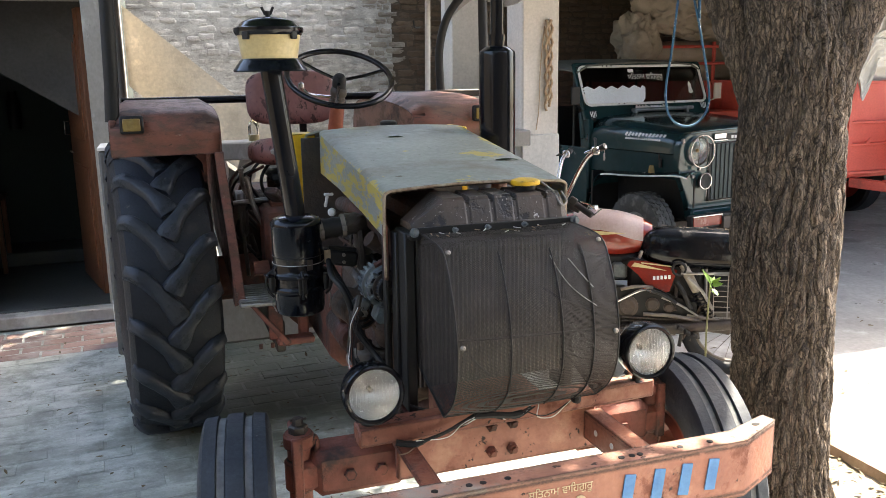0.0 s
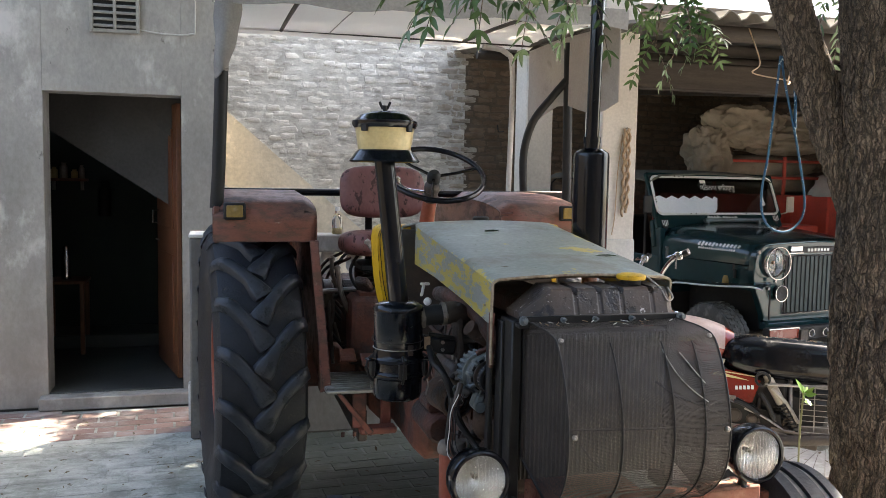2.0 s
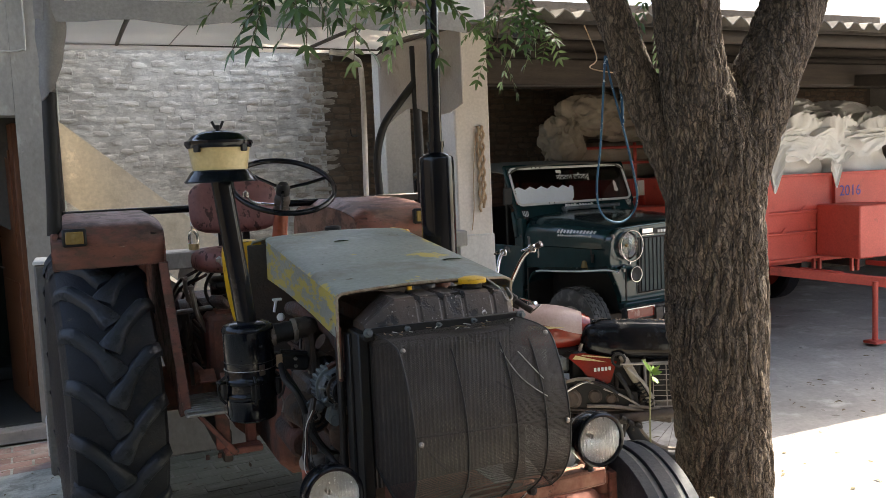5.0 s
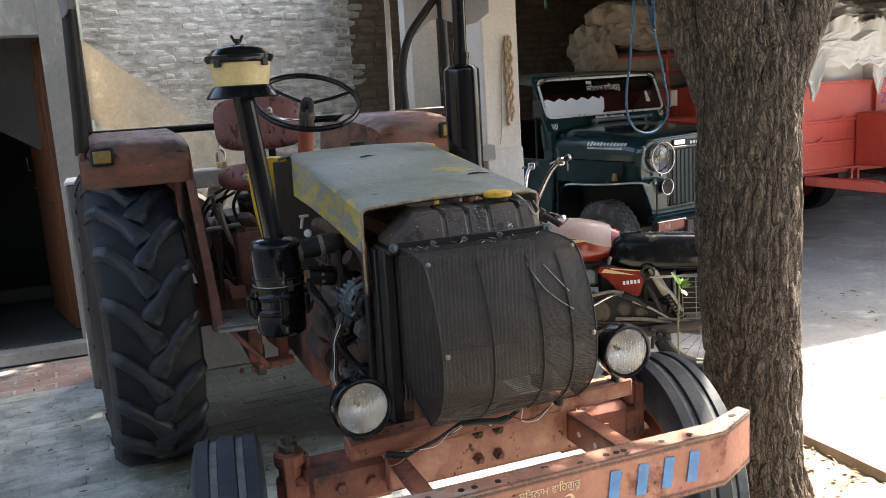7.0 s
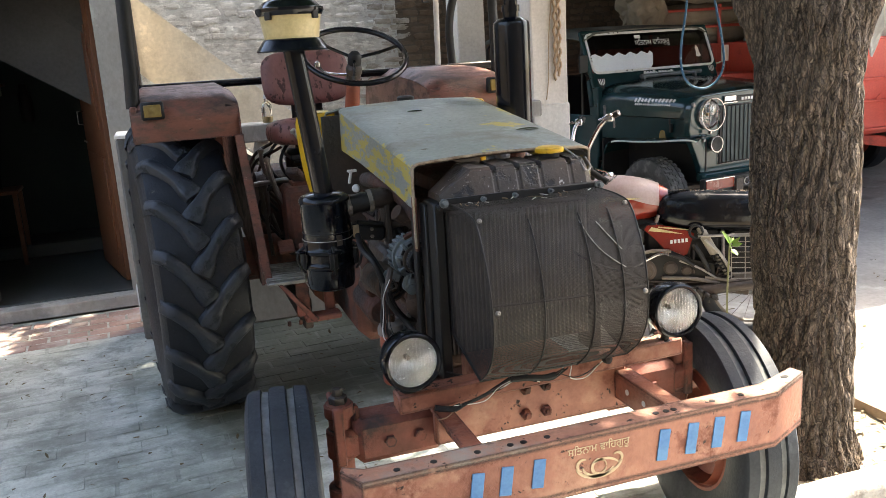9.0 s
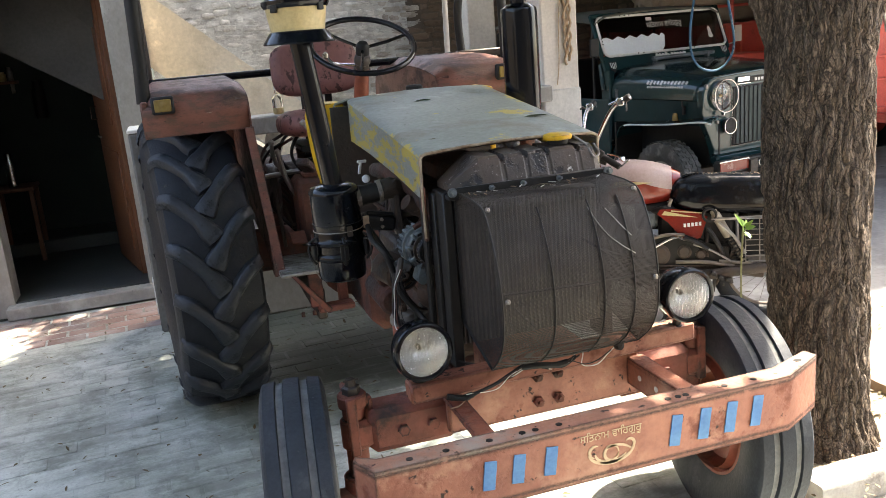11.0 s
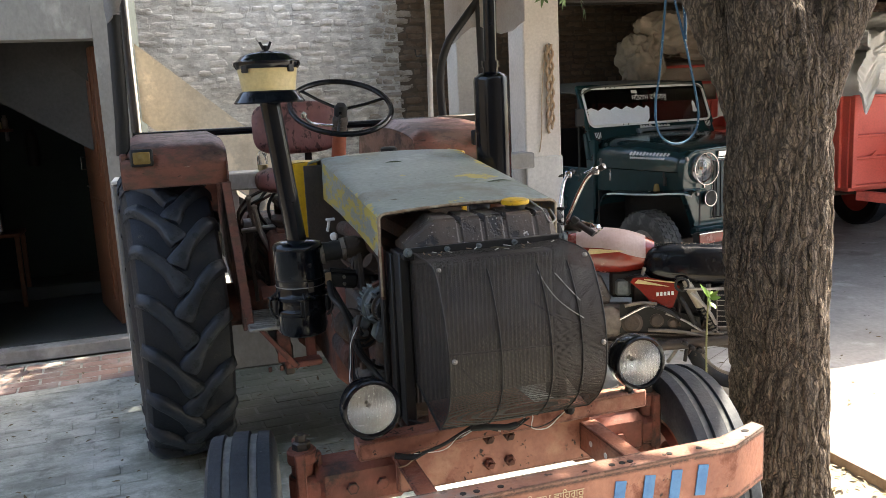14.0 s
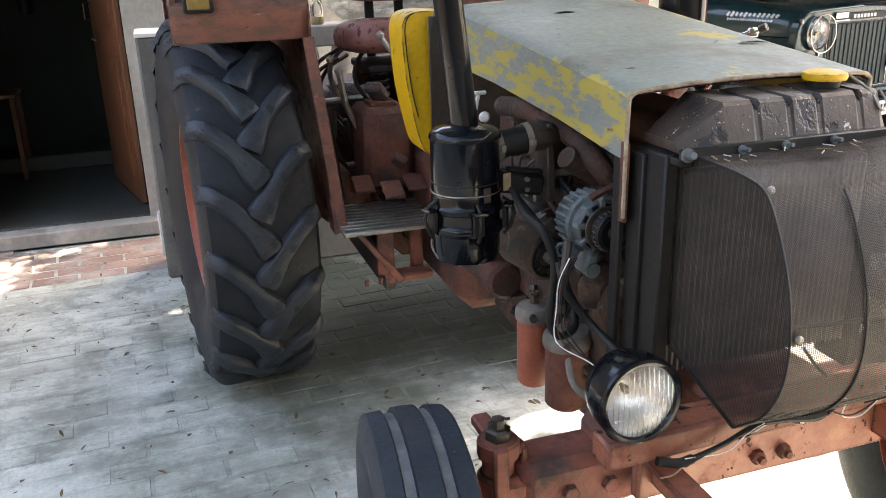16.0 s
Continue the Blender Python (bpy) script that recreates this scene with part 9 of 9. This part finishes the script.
# ---- trailers ----
def trailer(name, at, turn, length, label, group="farm trailers in the shed"):
    """A box trailer; local -y is its drawbar end, origin under the middle of the headboard."""
    t = thing(name, label, "trailer", pose(*at, 0, 0, turn), group)
    W, z0, z1 = 1.90, 0.70, 1.53
    hb = part("headboard", G().box((0, 0, (z0 + z1) / 2), (W, 0.03, z1 - z0), bev=0.004), m_red, t, "red steel headboard")
    for z in (0.97, 1.17, 1.525, 0.715):
        part("rail", G().box((0, -0.03, z), (W, 0.035, 0.025), bev=0.004), m_red, hb)
    for x in (-0.93, -0.02, 0.93):
        part("post", G().box((x, -0.032, (z0 + z1) / 2), (0.05, 0.04, z1 - z0), bev=0.004), m_red, hb)
    for k in range(7):
        part("gusset", G().prism([(0, 0), (0.06, 0), (0.06, 0.05)], Matrix.Translation((-0.75 + k * 0.25, -0.045, 1.182 if k % 2 else 0.982)) @ rot(90), 0.008), m_red, hb)
    for s in (-1, 1):
        sd = part("side", G().box((s * W / 2, length / 2, (z0 + z1) / 2), (0.03, length, z1 - z0), bev=0.004), m_red, t, "red steel side board")
        for k in range(6):
            part("post", G().box((s * (W / 2 + 0.025), 0.1 + k * (length - 0.2) / 5, (z0 + z1) / 2), (0.04, 0.05, z1 - z0), bev=0.004), m_red, sd)
        for y in (length * 0.55,):
            wm = Matrix.Translation((s * 0.80, y, 0.40)) @ rot(0, 90)
            pr = [(0.24, -0.08), (0.30, -0.10), (0.37, -0.105), (0.40, -0.08), (0.402, 0.0)]
            pr += [(a, -b) for a, b in reversed(pr[:-1])]
            w = part("wheel", G().lathe(pr, wm, 32, closed=True), m_rubber, t, "black trailer tyre")
            part("rim", G().lathe([(0.0, 0.03), (0.1, 0.03), (0.2, 0.0), (0.24, 0.06), (0.24, -0.06), (0.0, -0.05)], wm, 24), m_red, w)
    part("bed", G().box((0, length / 2, 0.69), (W, length, 0.05)), m_red, t)
    part("axle", G().box((0, length * 0.55, 0.42), (1.5, 0.1, 0.1)).box((-0.4, length / 2, 0.62), (0.08, length, 0.12)).box((0.4, length / 2, 0.62), (0.08, length, 0.12)), m_grease, t)
    g = G()
    for s in (-1, 1):
        a, b = Vector((s * 0.85, 0.0, 0.63)), Vector((0.0, -1.15, 0.50))
        d = b - a
        g.box((a + b) / 2, (0.07, d.length, 0.09), d.to_track_quat("Y", "Z").to_matrix().to_4x4(), bev=0.006)
        g.box((s * 0.45, -0.25, 0.60), (0.03, 0.5, 0.05), bev=0.004).box((s * 0.30, -0.02, 0.62), (0.03, 0.03, 0.18), bev=0.003).box((s * 0.22, -0.02, 0.62), (0.03, 0.03, 0.18), bev=0.003)
    part("drawbar", g, m_red, t, "red A-frame drawbar")
    part("hitch", G().torus(Matrix.Translation((0, -1.22, 0.50)), 0.06, 0.02, 20, 8), m_steel, t)
    part("stand_leg", G().tube([(-0.40, -0.80, 0.56), (-0.40, -0.80, 0.03)], 0.025, 10).box((-0.40, -0.80, 0.012), (0.14, 0.14, 0.024)), m_red, t, "red parking leg")
    part("tool_box", G().box((0.0, -0.28, 0.98), (0.55, 0.50, 0.50), bev=0.012), m_red, t, "red steel box on the drawbar")
    return t


def lumpy(name, c, s, seed, mat, label, category, group="", amp=0.22, n=22):
    """A slumped sack or crumpled heap."""
    vs, fs = [], []
    k = n
    for i in range(k + 1):
        ph = -math.pi / 2 + math.pi * i / k
        for j in range(2 * k):
            a = math.pi * j / k
            d = Vector((math.cos(a) * abs(math.cos(ph)) ** 0.6, math.sin(a) * abs(math.cos(ph)) ** 0.6, math.copysign(abs(math.sin(ph)) ** 0.8, math.sin(ph))))
            f = 1 + amp * noise.noise(d * 1.6 + Vector((seed * 7.3, seed, 0))) + amp * (0.5 - 1.8 * abs(noise.noise(d * 2.6 + Vector((seed, 0, seed * 3.1))))) + amp * 0.35 * (0.5 - 1.8 * abs(noise.noise(d * 6 + Vector((seed, 5, seed)))))
            if amp > 0.2:
                f += 0.60 * noise.voronoi(d * 1.5 + Vector((seed * 1.7, seed, 2.0)))[0][0] + 0.16 * noise.voronoi(d * 3.3 + Vector((seed, 1.0, seed * 2.3)))[0][0] - 0.40
            vs.append((c[0] + d.x * s[0] * f, c[1] + d.y * s[1] * f, c[2] + d.z * s[2] * f))
    for i in range(k):
        for j in range(2 * k):
            j2 = (j + 1) % (2 * k)
            fs.append((i * 2 * k + j, i * 2 * k + j2, (i + 1) * 2 * k + j2, (i + 1) * 2 * k + j))
    return solid(name, G().add(vs, fs), mat, label, category, group=group, sharp=40 if amp > 0.2 else 80)


tr1 = trailer("trailer", (5.95, 4.0, 0), 0, 3.0, "red steel farm trailer loaded with sacks")
cu = bpy.data.curves.new("painted_number", "FONT")
cu.body, cu.size, cu.extrude = "2016", 0.15, 0.001
cu.materials.append(m_purple)
tx = new("painted_number", cu)
tx.parent = tr1
tx.matrix_basis = Matrix.Translation((0.05, -0.018, 1.30)) @ rot(90)
tr2 = trailer("trailer", (4.9, 5.9, 0), -8, 1.2, "red steel farm trailer stacked with sacks behind the jeep")
for k, (x, y, z, sx, sy, sz) in enumerate(((5.55, 4.55, 1.60, 0.55, 0.5, 0.30), (6.45, 4.55, 1.62, 0.6, 0.5, 0.30), (5.75, 5.6, 1.50, 0.5, 0.6, 0.30), (6.5, 5.6, 1.65, 0.6, 0.6, 0.35))):
    lumpy("sack", (x, y, z), (sx, sy, sz), k, m_tarp, "full white woven sack lying in the trailer", "sack", "sacks in the trailer", amp=0.1)


def draped(name, x0, x1, top, low, back, seed, label):
    """An empty woven sack thrown over the load, creased, its ragged hem hanging over the headboard."""
    na, nb = 120, 90

    def ridge(v):
        return 1 - 2.4 * abs(noise.noise(v))

    rows = []
    for a in range(na + 1):
        v = a / na
        row = []
        for b in range(nb + 1):
            u = b / nb
            x = x0 + (x1 - x0) * u
            q = Vector((x * 1.9, v * 3.4, seed))
            q = q + Vector((noise.noise(q * 1.3), noise.noise(q * 1.3 + Vector((7, 0, 0))), 0)) * 0.55
            hem = low + 0.14 * noise.noise(Vector((x * 3.0, seed, 1.0))) + 0.05 * noise.noise(Vector((x * 9.0, seed, 4.0))) - 0.30 * max(0.0, 1 - abs(u - 0.06) / 0.10)
            if v < 0.5:
                y, z = back + (3.98 - back) * v / 0.5, top - 0.10 * (v / 0.5) ** 3
            else:
                w = (v - 0.5) / 0.5
                y, z = 3.98 - 0.05 * w, top - 0.10 - (top - 0.10 - hem) * w
            c3 = noise.noise(q * 0.7 + Vector((0, 9, 0)))
            f = 0.055 * ridge(q * 1.0) + 0.040 * ridge(q * 2.1 + Vector((5, 0, 0))) + 0.020 * ridge(q * 4.6) + 0.009 * ridge(q * 10) + 0.09 * c3
            fold = 1.0 if v < 0.55 else 1.0 - 0.5 * (v - 0.55) / 0.45
            row.append((x + 0.04 * c3, y - (f if v > 0.42 else f * 0.3) * fold - 0.03, z + (f * 1.3 if v < 0.55 else f * 0.25)))
        rows.append(row)
    return solid(name, G().sheet(rows, 0.003), m_tarp, label, "sack", group="empty sacks on the load", sharp=75)


draped("crumpled_sack", 5.02, 6.05, 2.10, 1.66, 4.8, 3.0, "crumpled empty white woven sack hanging over the headboard")
draped("crumpled_sack", 5.80, 6.95, 2.06, 1.70, 4.8, 11.0, "crumpled empty white woven sack thrown over the load")
lumpy("crumpled_sack", (5.65, 4.35, 2.12), (0.42, 0.30, 0.15), 22, m_tarp, "bunched-up white woven sack on top of the load", "sack", "empty sacks on the load", amp=0.2, n=40)
lumpy("crumpled_sack", (6.35, 4.4, 2.08), (0.45, 0.32, 0.16), 27, m_tarp, "bunched-up white woven sack on top of the load", "sack", "empty sacks on the load", amp=0.2, n=40)


def crumpled(name, c, s, seed, mat, label, group=""):
    """A bunched-up empty sack: a lump broken up by sharp creases."""
    n = 60
    vs, fs = [], []
    for i in range(n + 1):
        ph = -math.pi / 2 + math.pi * i / n
        for j in range(2 * n):
            a = math.pi * j / n
            d = Vector((math.cos(a) * abs(math.cos(ph)) ** 0.7, math.sin(a) * abs(math.cos(ph)) ** 0.7, math.sin(ph)))
            q = d * 1.5 + Vector((seed, seed * 0.7, 0))
            q = q + Vector((noise.noise(q * 1.6), noise.noise(q * 1.6 + Vector((9, 0, 0))), noise.noise(q * 1.6 + Vector((0, 9, 0))))) * 0.45
            f = 0.88 + 0.34 * noise.noise(q * 0.7) + 0.24 * (0.4 - 1.7 * abs(noise.noise(q * 1.0))) + 0.09 * (0.4 - 1.8 * abs(noise.noise(q * 2.3))) + 0.016 * (0.5 - 2.0 * abs(noise.noise(q * 5.0)))
            vs.append((c[0] + d.x * s[0] * f, c[1] + d.y * s[1] * f, c[2] + d.z * s[2] * f))
    for i in range(n):
        for j in range(2 * n):
            j2 = (j + 1) % (2 * n)
            fs.append((i * 2 * n + j, i * 2 * n + j2, (i + 1) * 2 * n + j2, (i + 1) * 2 * n + j))
    return solid(name, G().add(vs, fs), mat, label, "sack", group=group, sharp=75)


m_sackpale = paint("pale_brown_sheet", (0.47, 0.40, 0.32), (0.36, 0.30, 0.235), 0.85, scale=3, fine=150, bump=0.3, wear=(((0.26, 0.21, 0.165), 5, 0.56, 0.70, 0.9, 8),))
for z, x, w in ((1.66, 4.95, 0.78), (1.84, 4.90, 0.74), (1.66, 5.95, 0.45)):
    lumpy("sack", (x, 6.32, z), (w, 0.34, 0.13), 40 + z + x, m_sackpale, "flat pale brown sack stacked on the trailer", "sack", "tan sacks behind the jeep", amp=0.08)
for z in (1.72, 1.90):
    part("rack_rail", G().tube([(-0.75, -0.015, z), (0.95, -0.015, z)], 0.016, 8), m_red, tr2, "red rail above the headboard")
for x in (-0.75, 0.05, 0.93):
    part("rack_post", G().box((x, -0.01, 1.72), (0.035, 0.03, 0.46), bev=0.004), m_red, tr2)
crumpled("crumpled_sack", (4.02, 5.96, 1.98), (0.24, 0.24, 0.30), 64, m_sack, "empty printed tan sack hanging off the stack", "tan sacks behind the jeep")
crumpled("crumpled_sack", (4.52, 5.98, 2.27), (0.46, 0.26, 0.24), 60, m_sack, "crumpled printed tan sack on top of the stack", "tan sacks behind the jeep")
crumpled("crumpled_sack", (5.05, 6.10, 2.14), (0.72, 0.26, 0.17), 71, m_sackpale, "long rolled tan sheet lying on the stack", "tan sacks behind the jeep")
crumpled("crumpled_sack", (5.62, 6.15, 2.32), (0.50, 0.28, 0.24), 83, m_sackpale, "pale bunched sheet on top of the stack", "tan sacks behind the jeep")


# ---- small things ----
bt = thing("bottle", "small clear plastic bottle with a white cap on the low wall", "bottle", pose(-0.30, 3.33, 1.28))
part("body", G().lathe([(0.0, 0.0), (0.03, 0.0), (0.034, 0.008), (0.034, 0.09), (0.028, 0.115), (0.013, 0.13), (0.013, 0.15)], None, 18, cap=False), m_glass, bt)
part("liquid", G().lathe([(0.0, 0.003), (0.029, 0.003), (0.031, 0.01), (0.031, 0.04), (0.0, 0.04)], None, 18), m_oil, bt, "little yellow oil at the bottom")
part("cap", G().cyl((0, 0, 0.15), (0, 0, 0.175), 0.015, n=14), m_white, bt, "white cap")

# dry leaves and bits on the paving
rnd = random.Random(31)
m_litter = paint("dry_leaf", (0.16, 0.12, 0.06), (0.09, 0.07, 0.04), 0.8, scale=9, bump=0.1)
lit = G()
for k in range(950):
    x, y = rnd.uniform(-3.2, 0.4), rnd.uniform(-0.4, 3.9)
    if rnd.random() < 0.35:
        x, y = rnd.uniform(0.95, 1.8), rnd.uniform(-0.4, 0.8)
    leaflet(lit, Vector((x, y, 0.004 if x < 0.9 else 0.045)), Vector((rnd.uniform(-1, 1), rnd.uniform(-1, 1), 0.08)).normalized(), Vector((rnd.uniform(-.3, .3), rnd.uniform(-.3, .3), 1)).normalized(), rnd.uniform(0.012, 0.05), rnd.uniform(0.003, 0.008))
for k in range(260):
    x, y = rnd.uniform(1.9, 5.5), rnd.uniform(-0.6, 3.2)
    leaflet(lit, Vector((x, y, -0.016)), Vector((rnd.uniform(-1, 1), rnd.uniform(-1, 1), 0.08)).normalized(), Vector((rnd.uniform(-.3, .3), rnd.uniform(-.3, .3), 1)).normalized(), rnd.uniform(0.02, 0.06), rnd.uniform(0.004, 0.010))
solid("leaf_litter", lit, m_litter, "scattered dry leaflets on the paving", "leaves", kind="stuff", sharp=180)
for k, (x, y, z, a, ln) in enumerate(((-0.07, 0.98, 1.452, 20, 0.08), (0.10, 0.50, 1.403, 60, 0.10), (0.16, 0.49, 1.402, 10, 0.09), (-0.02, 0.02, 1.268, -30, 0.06))):
    g = G()
    leaflet(g, Vector((0, 0, 0)), Vector((1, 0, 0.05)).normalized(), Vector((0, 0.1, 1)).normalized(), ln, ln * 0.14)
    solid("fallen_leaf", g, m_leaf if k < 3 else m_litter, "fallen leaflet lying on the tractor", "leaf", m=pose(x, y, z, 0, 0, a), sharp=180)

# room behind the doorway
sh = thing("wall_shelf", "small dark wall shelf with jars inside the house", "shelf", pose(-2.36, 6.28, 1.58))
part("board", G().box((0, -0.08, 0), (0.34, 0.16, 0.025), bev=0.004), m_wood, sh)
part("bracket", G().box((-0.12, -0.05, -0.05), (0.02, 0.09, 0.09)), m_steel, sh)
part("bracket", G().box((0.12, -0.05, -0.05), (0.02, 0.09, 0.09)), m_steel, sh)
for k, (dx, r, h) in enumerate(((-0.11, 0.03, 0.10), (-0.03, 0.035, 0.14), (0.06, 0.03, 0.08), (0.12, 0.025, 0.12))):
    solid("jar", G().lathe([(0.0, 0), (r, 0), (r, h * 0.75), (r * 0.6, h * 0.85), (r * 0.6, h), (0.0, h)], None, 14), m_steel if k % 2 else m_oil, "small jar on the wall shelf", "jar", group="jars on the shelf", m=pose(-2.36 + dx, 6.20, 1.594))
solid("flask", G().lathe([(0.0, 0), (0.05, 0), (0.055, 0.02), (0.055, 0.24), (0.035, 0.28), (0.035, 0.33), (0.0, 0.33)], None, 18), m_blackmatt, "dark vacuum flask hanging on the wall", "flask", m=pose(-2.05, 6.22, 1.25))
stl = thing("stool", "simple dark stool in the house", "stool", pose(-2.30, 5.7, 0.10))
part("top", G().box((0, 0, 0.62), (0.34, 0.34, 0.03), bev=0.006), m_wood, stl)
for sx in (-1, 1):
    for sy in (-1, 1):
        part("leg", G().box((sx * 0.14, sy * 0.14, 0.305), (0.035, 0.035, 0.61), bev=0.004), m_wood, stl)
solid("steel_bottle", G().lathe([(0.0, 0), (0.04, 0), (0.042, 0.2), (0.025, 0.24), (0.025, 0.28), (0.0, 0.29)], None, 18), m_chrome, "steel bottle standing on the stool", "bottle", m=pose(-2.30, 5.68, 0.735))

# paving bricks: courses of 240 x 120 mm
def brick_mesh(name, mat, w, d, h):
    return G().box((0, 0, 0), (w, d, h), bev=0.0025).mesh(name, mat)


rnd = random.Random(2)
bm_grey = brick_mesh("paving_brick", m_pavebrick, 0.226, 0.108, 0.03)
bm_red = brick_mesh("red_paving_brick", m_redbrick, 0.226, 0.108, 0.03)
rest_g, rest_r = G(), G()
made = 0
tilt = rot(0, 0, 3.5)
cell = []
for j in range(-22, 46):
    for i in range(-26, 10):
        x = -0.62 + (i + (0.5 if j % 2 else 0)) * 0.24
        y = -1.0 + j * 0.121
        p = tilt @ Vector((x, y, 0))
        if -5.6 < p.x < 0.95 and -3.5 < p.y < 4.08:
            cell.append((p, j))
near = [c for c in cell if -2.4 < c[0].x < 0.3 and 0.9 < c[0].y < 3.4]
near_ids = {id(c) for c in near[:300]}
for c in cell:
    p, j = c
    red = p.y > 3.45
    q = Matrix.Translation((p.x, p.y, -0.0165 + rnd.uniform(-0.0016, 0.0016))) @ tilt @ rot(rnd.uniform(-.5, .5), rnd.uniform(-.5, .5), rnd.uniform(-1.4, 1.4))
    if id(c) in near_ids:
        ob = new("brick", bm_red if red else bm_grey)
        ob.parent = bed
        ob.matrix_basis = q
    else:
        (rest_r if red else rest_g).box((0, 0, 0), (0.226, 0.108, 0.03), q, bev=0.0025)
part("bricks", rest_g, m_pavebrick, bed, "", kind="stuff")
part("red_bricks", rest_r, m_redbrick, bed, "worn red brick strip along the house", kind="stuff")

# back wall bricks, rough and uneven
bw = bpy.data.objects["wall_back"]


def rough_brick(r, w, h, d):
    """A broken-edged brick face: an uneven outline, nearly flush, smeared over at its rim."""
    out = []
    n = 16
    a0 = r.uniform(0, 0.4)
    for k in range(n):
        a = a0 + 2 * math.pi * k / n
        q = (abs(math.cos(a)) ** 9 + abs(math.sin(a)) ** 9) ** (-1 / 9)
        out.append((math.cos(a) * q * w / 2 * r.uniform(0.88, 1.05), math.sin(a) * q * h / 2 * r.uniform(0.72, 1.16)))
    vs = [(x * 1.03, d, z * 1.08) for x, z in out] + [(x, 0.010, z) for x, z in out] + [(x * 0.95, r.uniform(-.003, .004), z * 0.86) for x, z in out] + [(x * 0.55, r.uniform(-.007, .000), z * 0.45) for x, z in out]
    fs = [(k * n + i, k * n + (i + 1) % n, (k + 1) * n + (i + 1) % n, (k + 1) * n + i) for k in (0, 1, 2) for i in range(n)] + [tuple(range(3 * n, 4 * n))]
    return vs, fs


meshes = [G().add(*rough_brick(rnd, rnd.uniform(0.10, 0.23), rnd.uniform(0.058, 0.080), 0.045)).mesh("wall_brick", m_wallbrick) for v in range(24)]
cnt = 0
bricks, half, brown = G(), G(), G()
for j in range(46):
    x = -2.7 + rnd.uniform(0, 0.2)
    while x < 10.2:
        w = rnd.choice((rnd.uniform(0.07, 0.13), rnd.uniform(0.15, 0.235), rnd.uniform(0.17, 0.245)))
        z = 0.04 + j * 0.081 + rnd.uniform(-0.016, 0.016)
        q = Matrix.Translation((x + w / 2, BWY + 0.039 + rnd.uniform(-0.007, 0.005), z)) @ rot(rnd.uniform(-4, 4), rnd.uniform(-2.5, 2.5), rnd.uniform(-4, 4))
        if -0.9 < x < 1.30 and 1.55 < z < 3.0 and cnt < 300:
            ob = new("brick", meshes[rnd.randrange(24)])
            ob.parent = bw
            ob.matrix_basis = q
            cnt += 1
            w = max(v.co.x for v in ob.data.vertices) - min(v.co.x for v in ob.data.vertices)
        else:
            # Lime, in-between and dark bricks step along x as the roof shade would.
            (bricks if x < 1.18 + rnd.uniform(-0.3, 0.3) else half if x < 1.66 else brown).add(*rough_brick(rnd, w, rnd.uniform(0.055, 0.080), 0.045), q)
        x += w + rnd.uniform(0.0, 0.02)
part("bricks", bricks, m_wallbrick, bw, kind="stuff")
part("half_washed_bricks", half, m_shadeedge, bw, "mid-toned bricks beside the pillar, softening the painted edge of the shed shade", kind="stuff")
part("brown_bricks", brown, m_shedbrick, bw, "bare brown bricks inside the shed, coloured darker for its shade", kind="stuff")
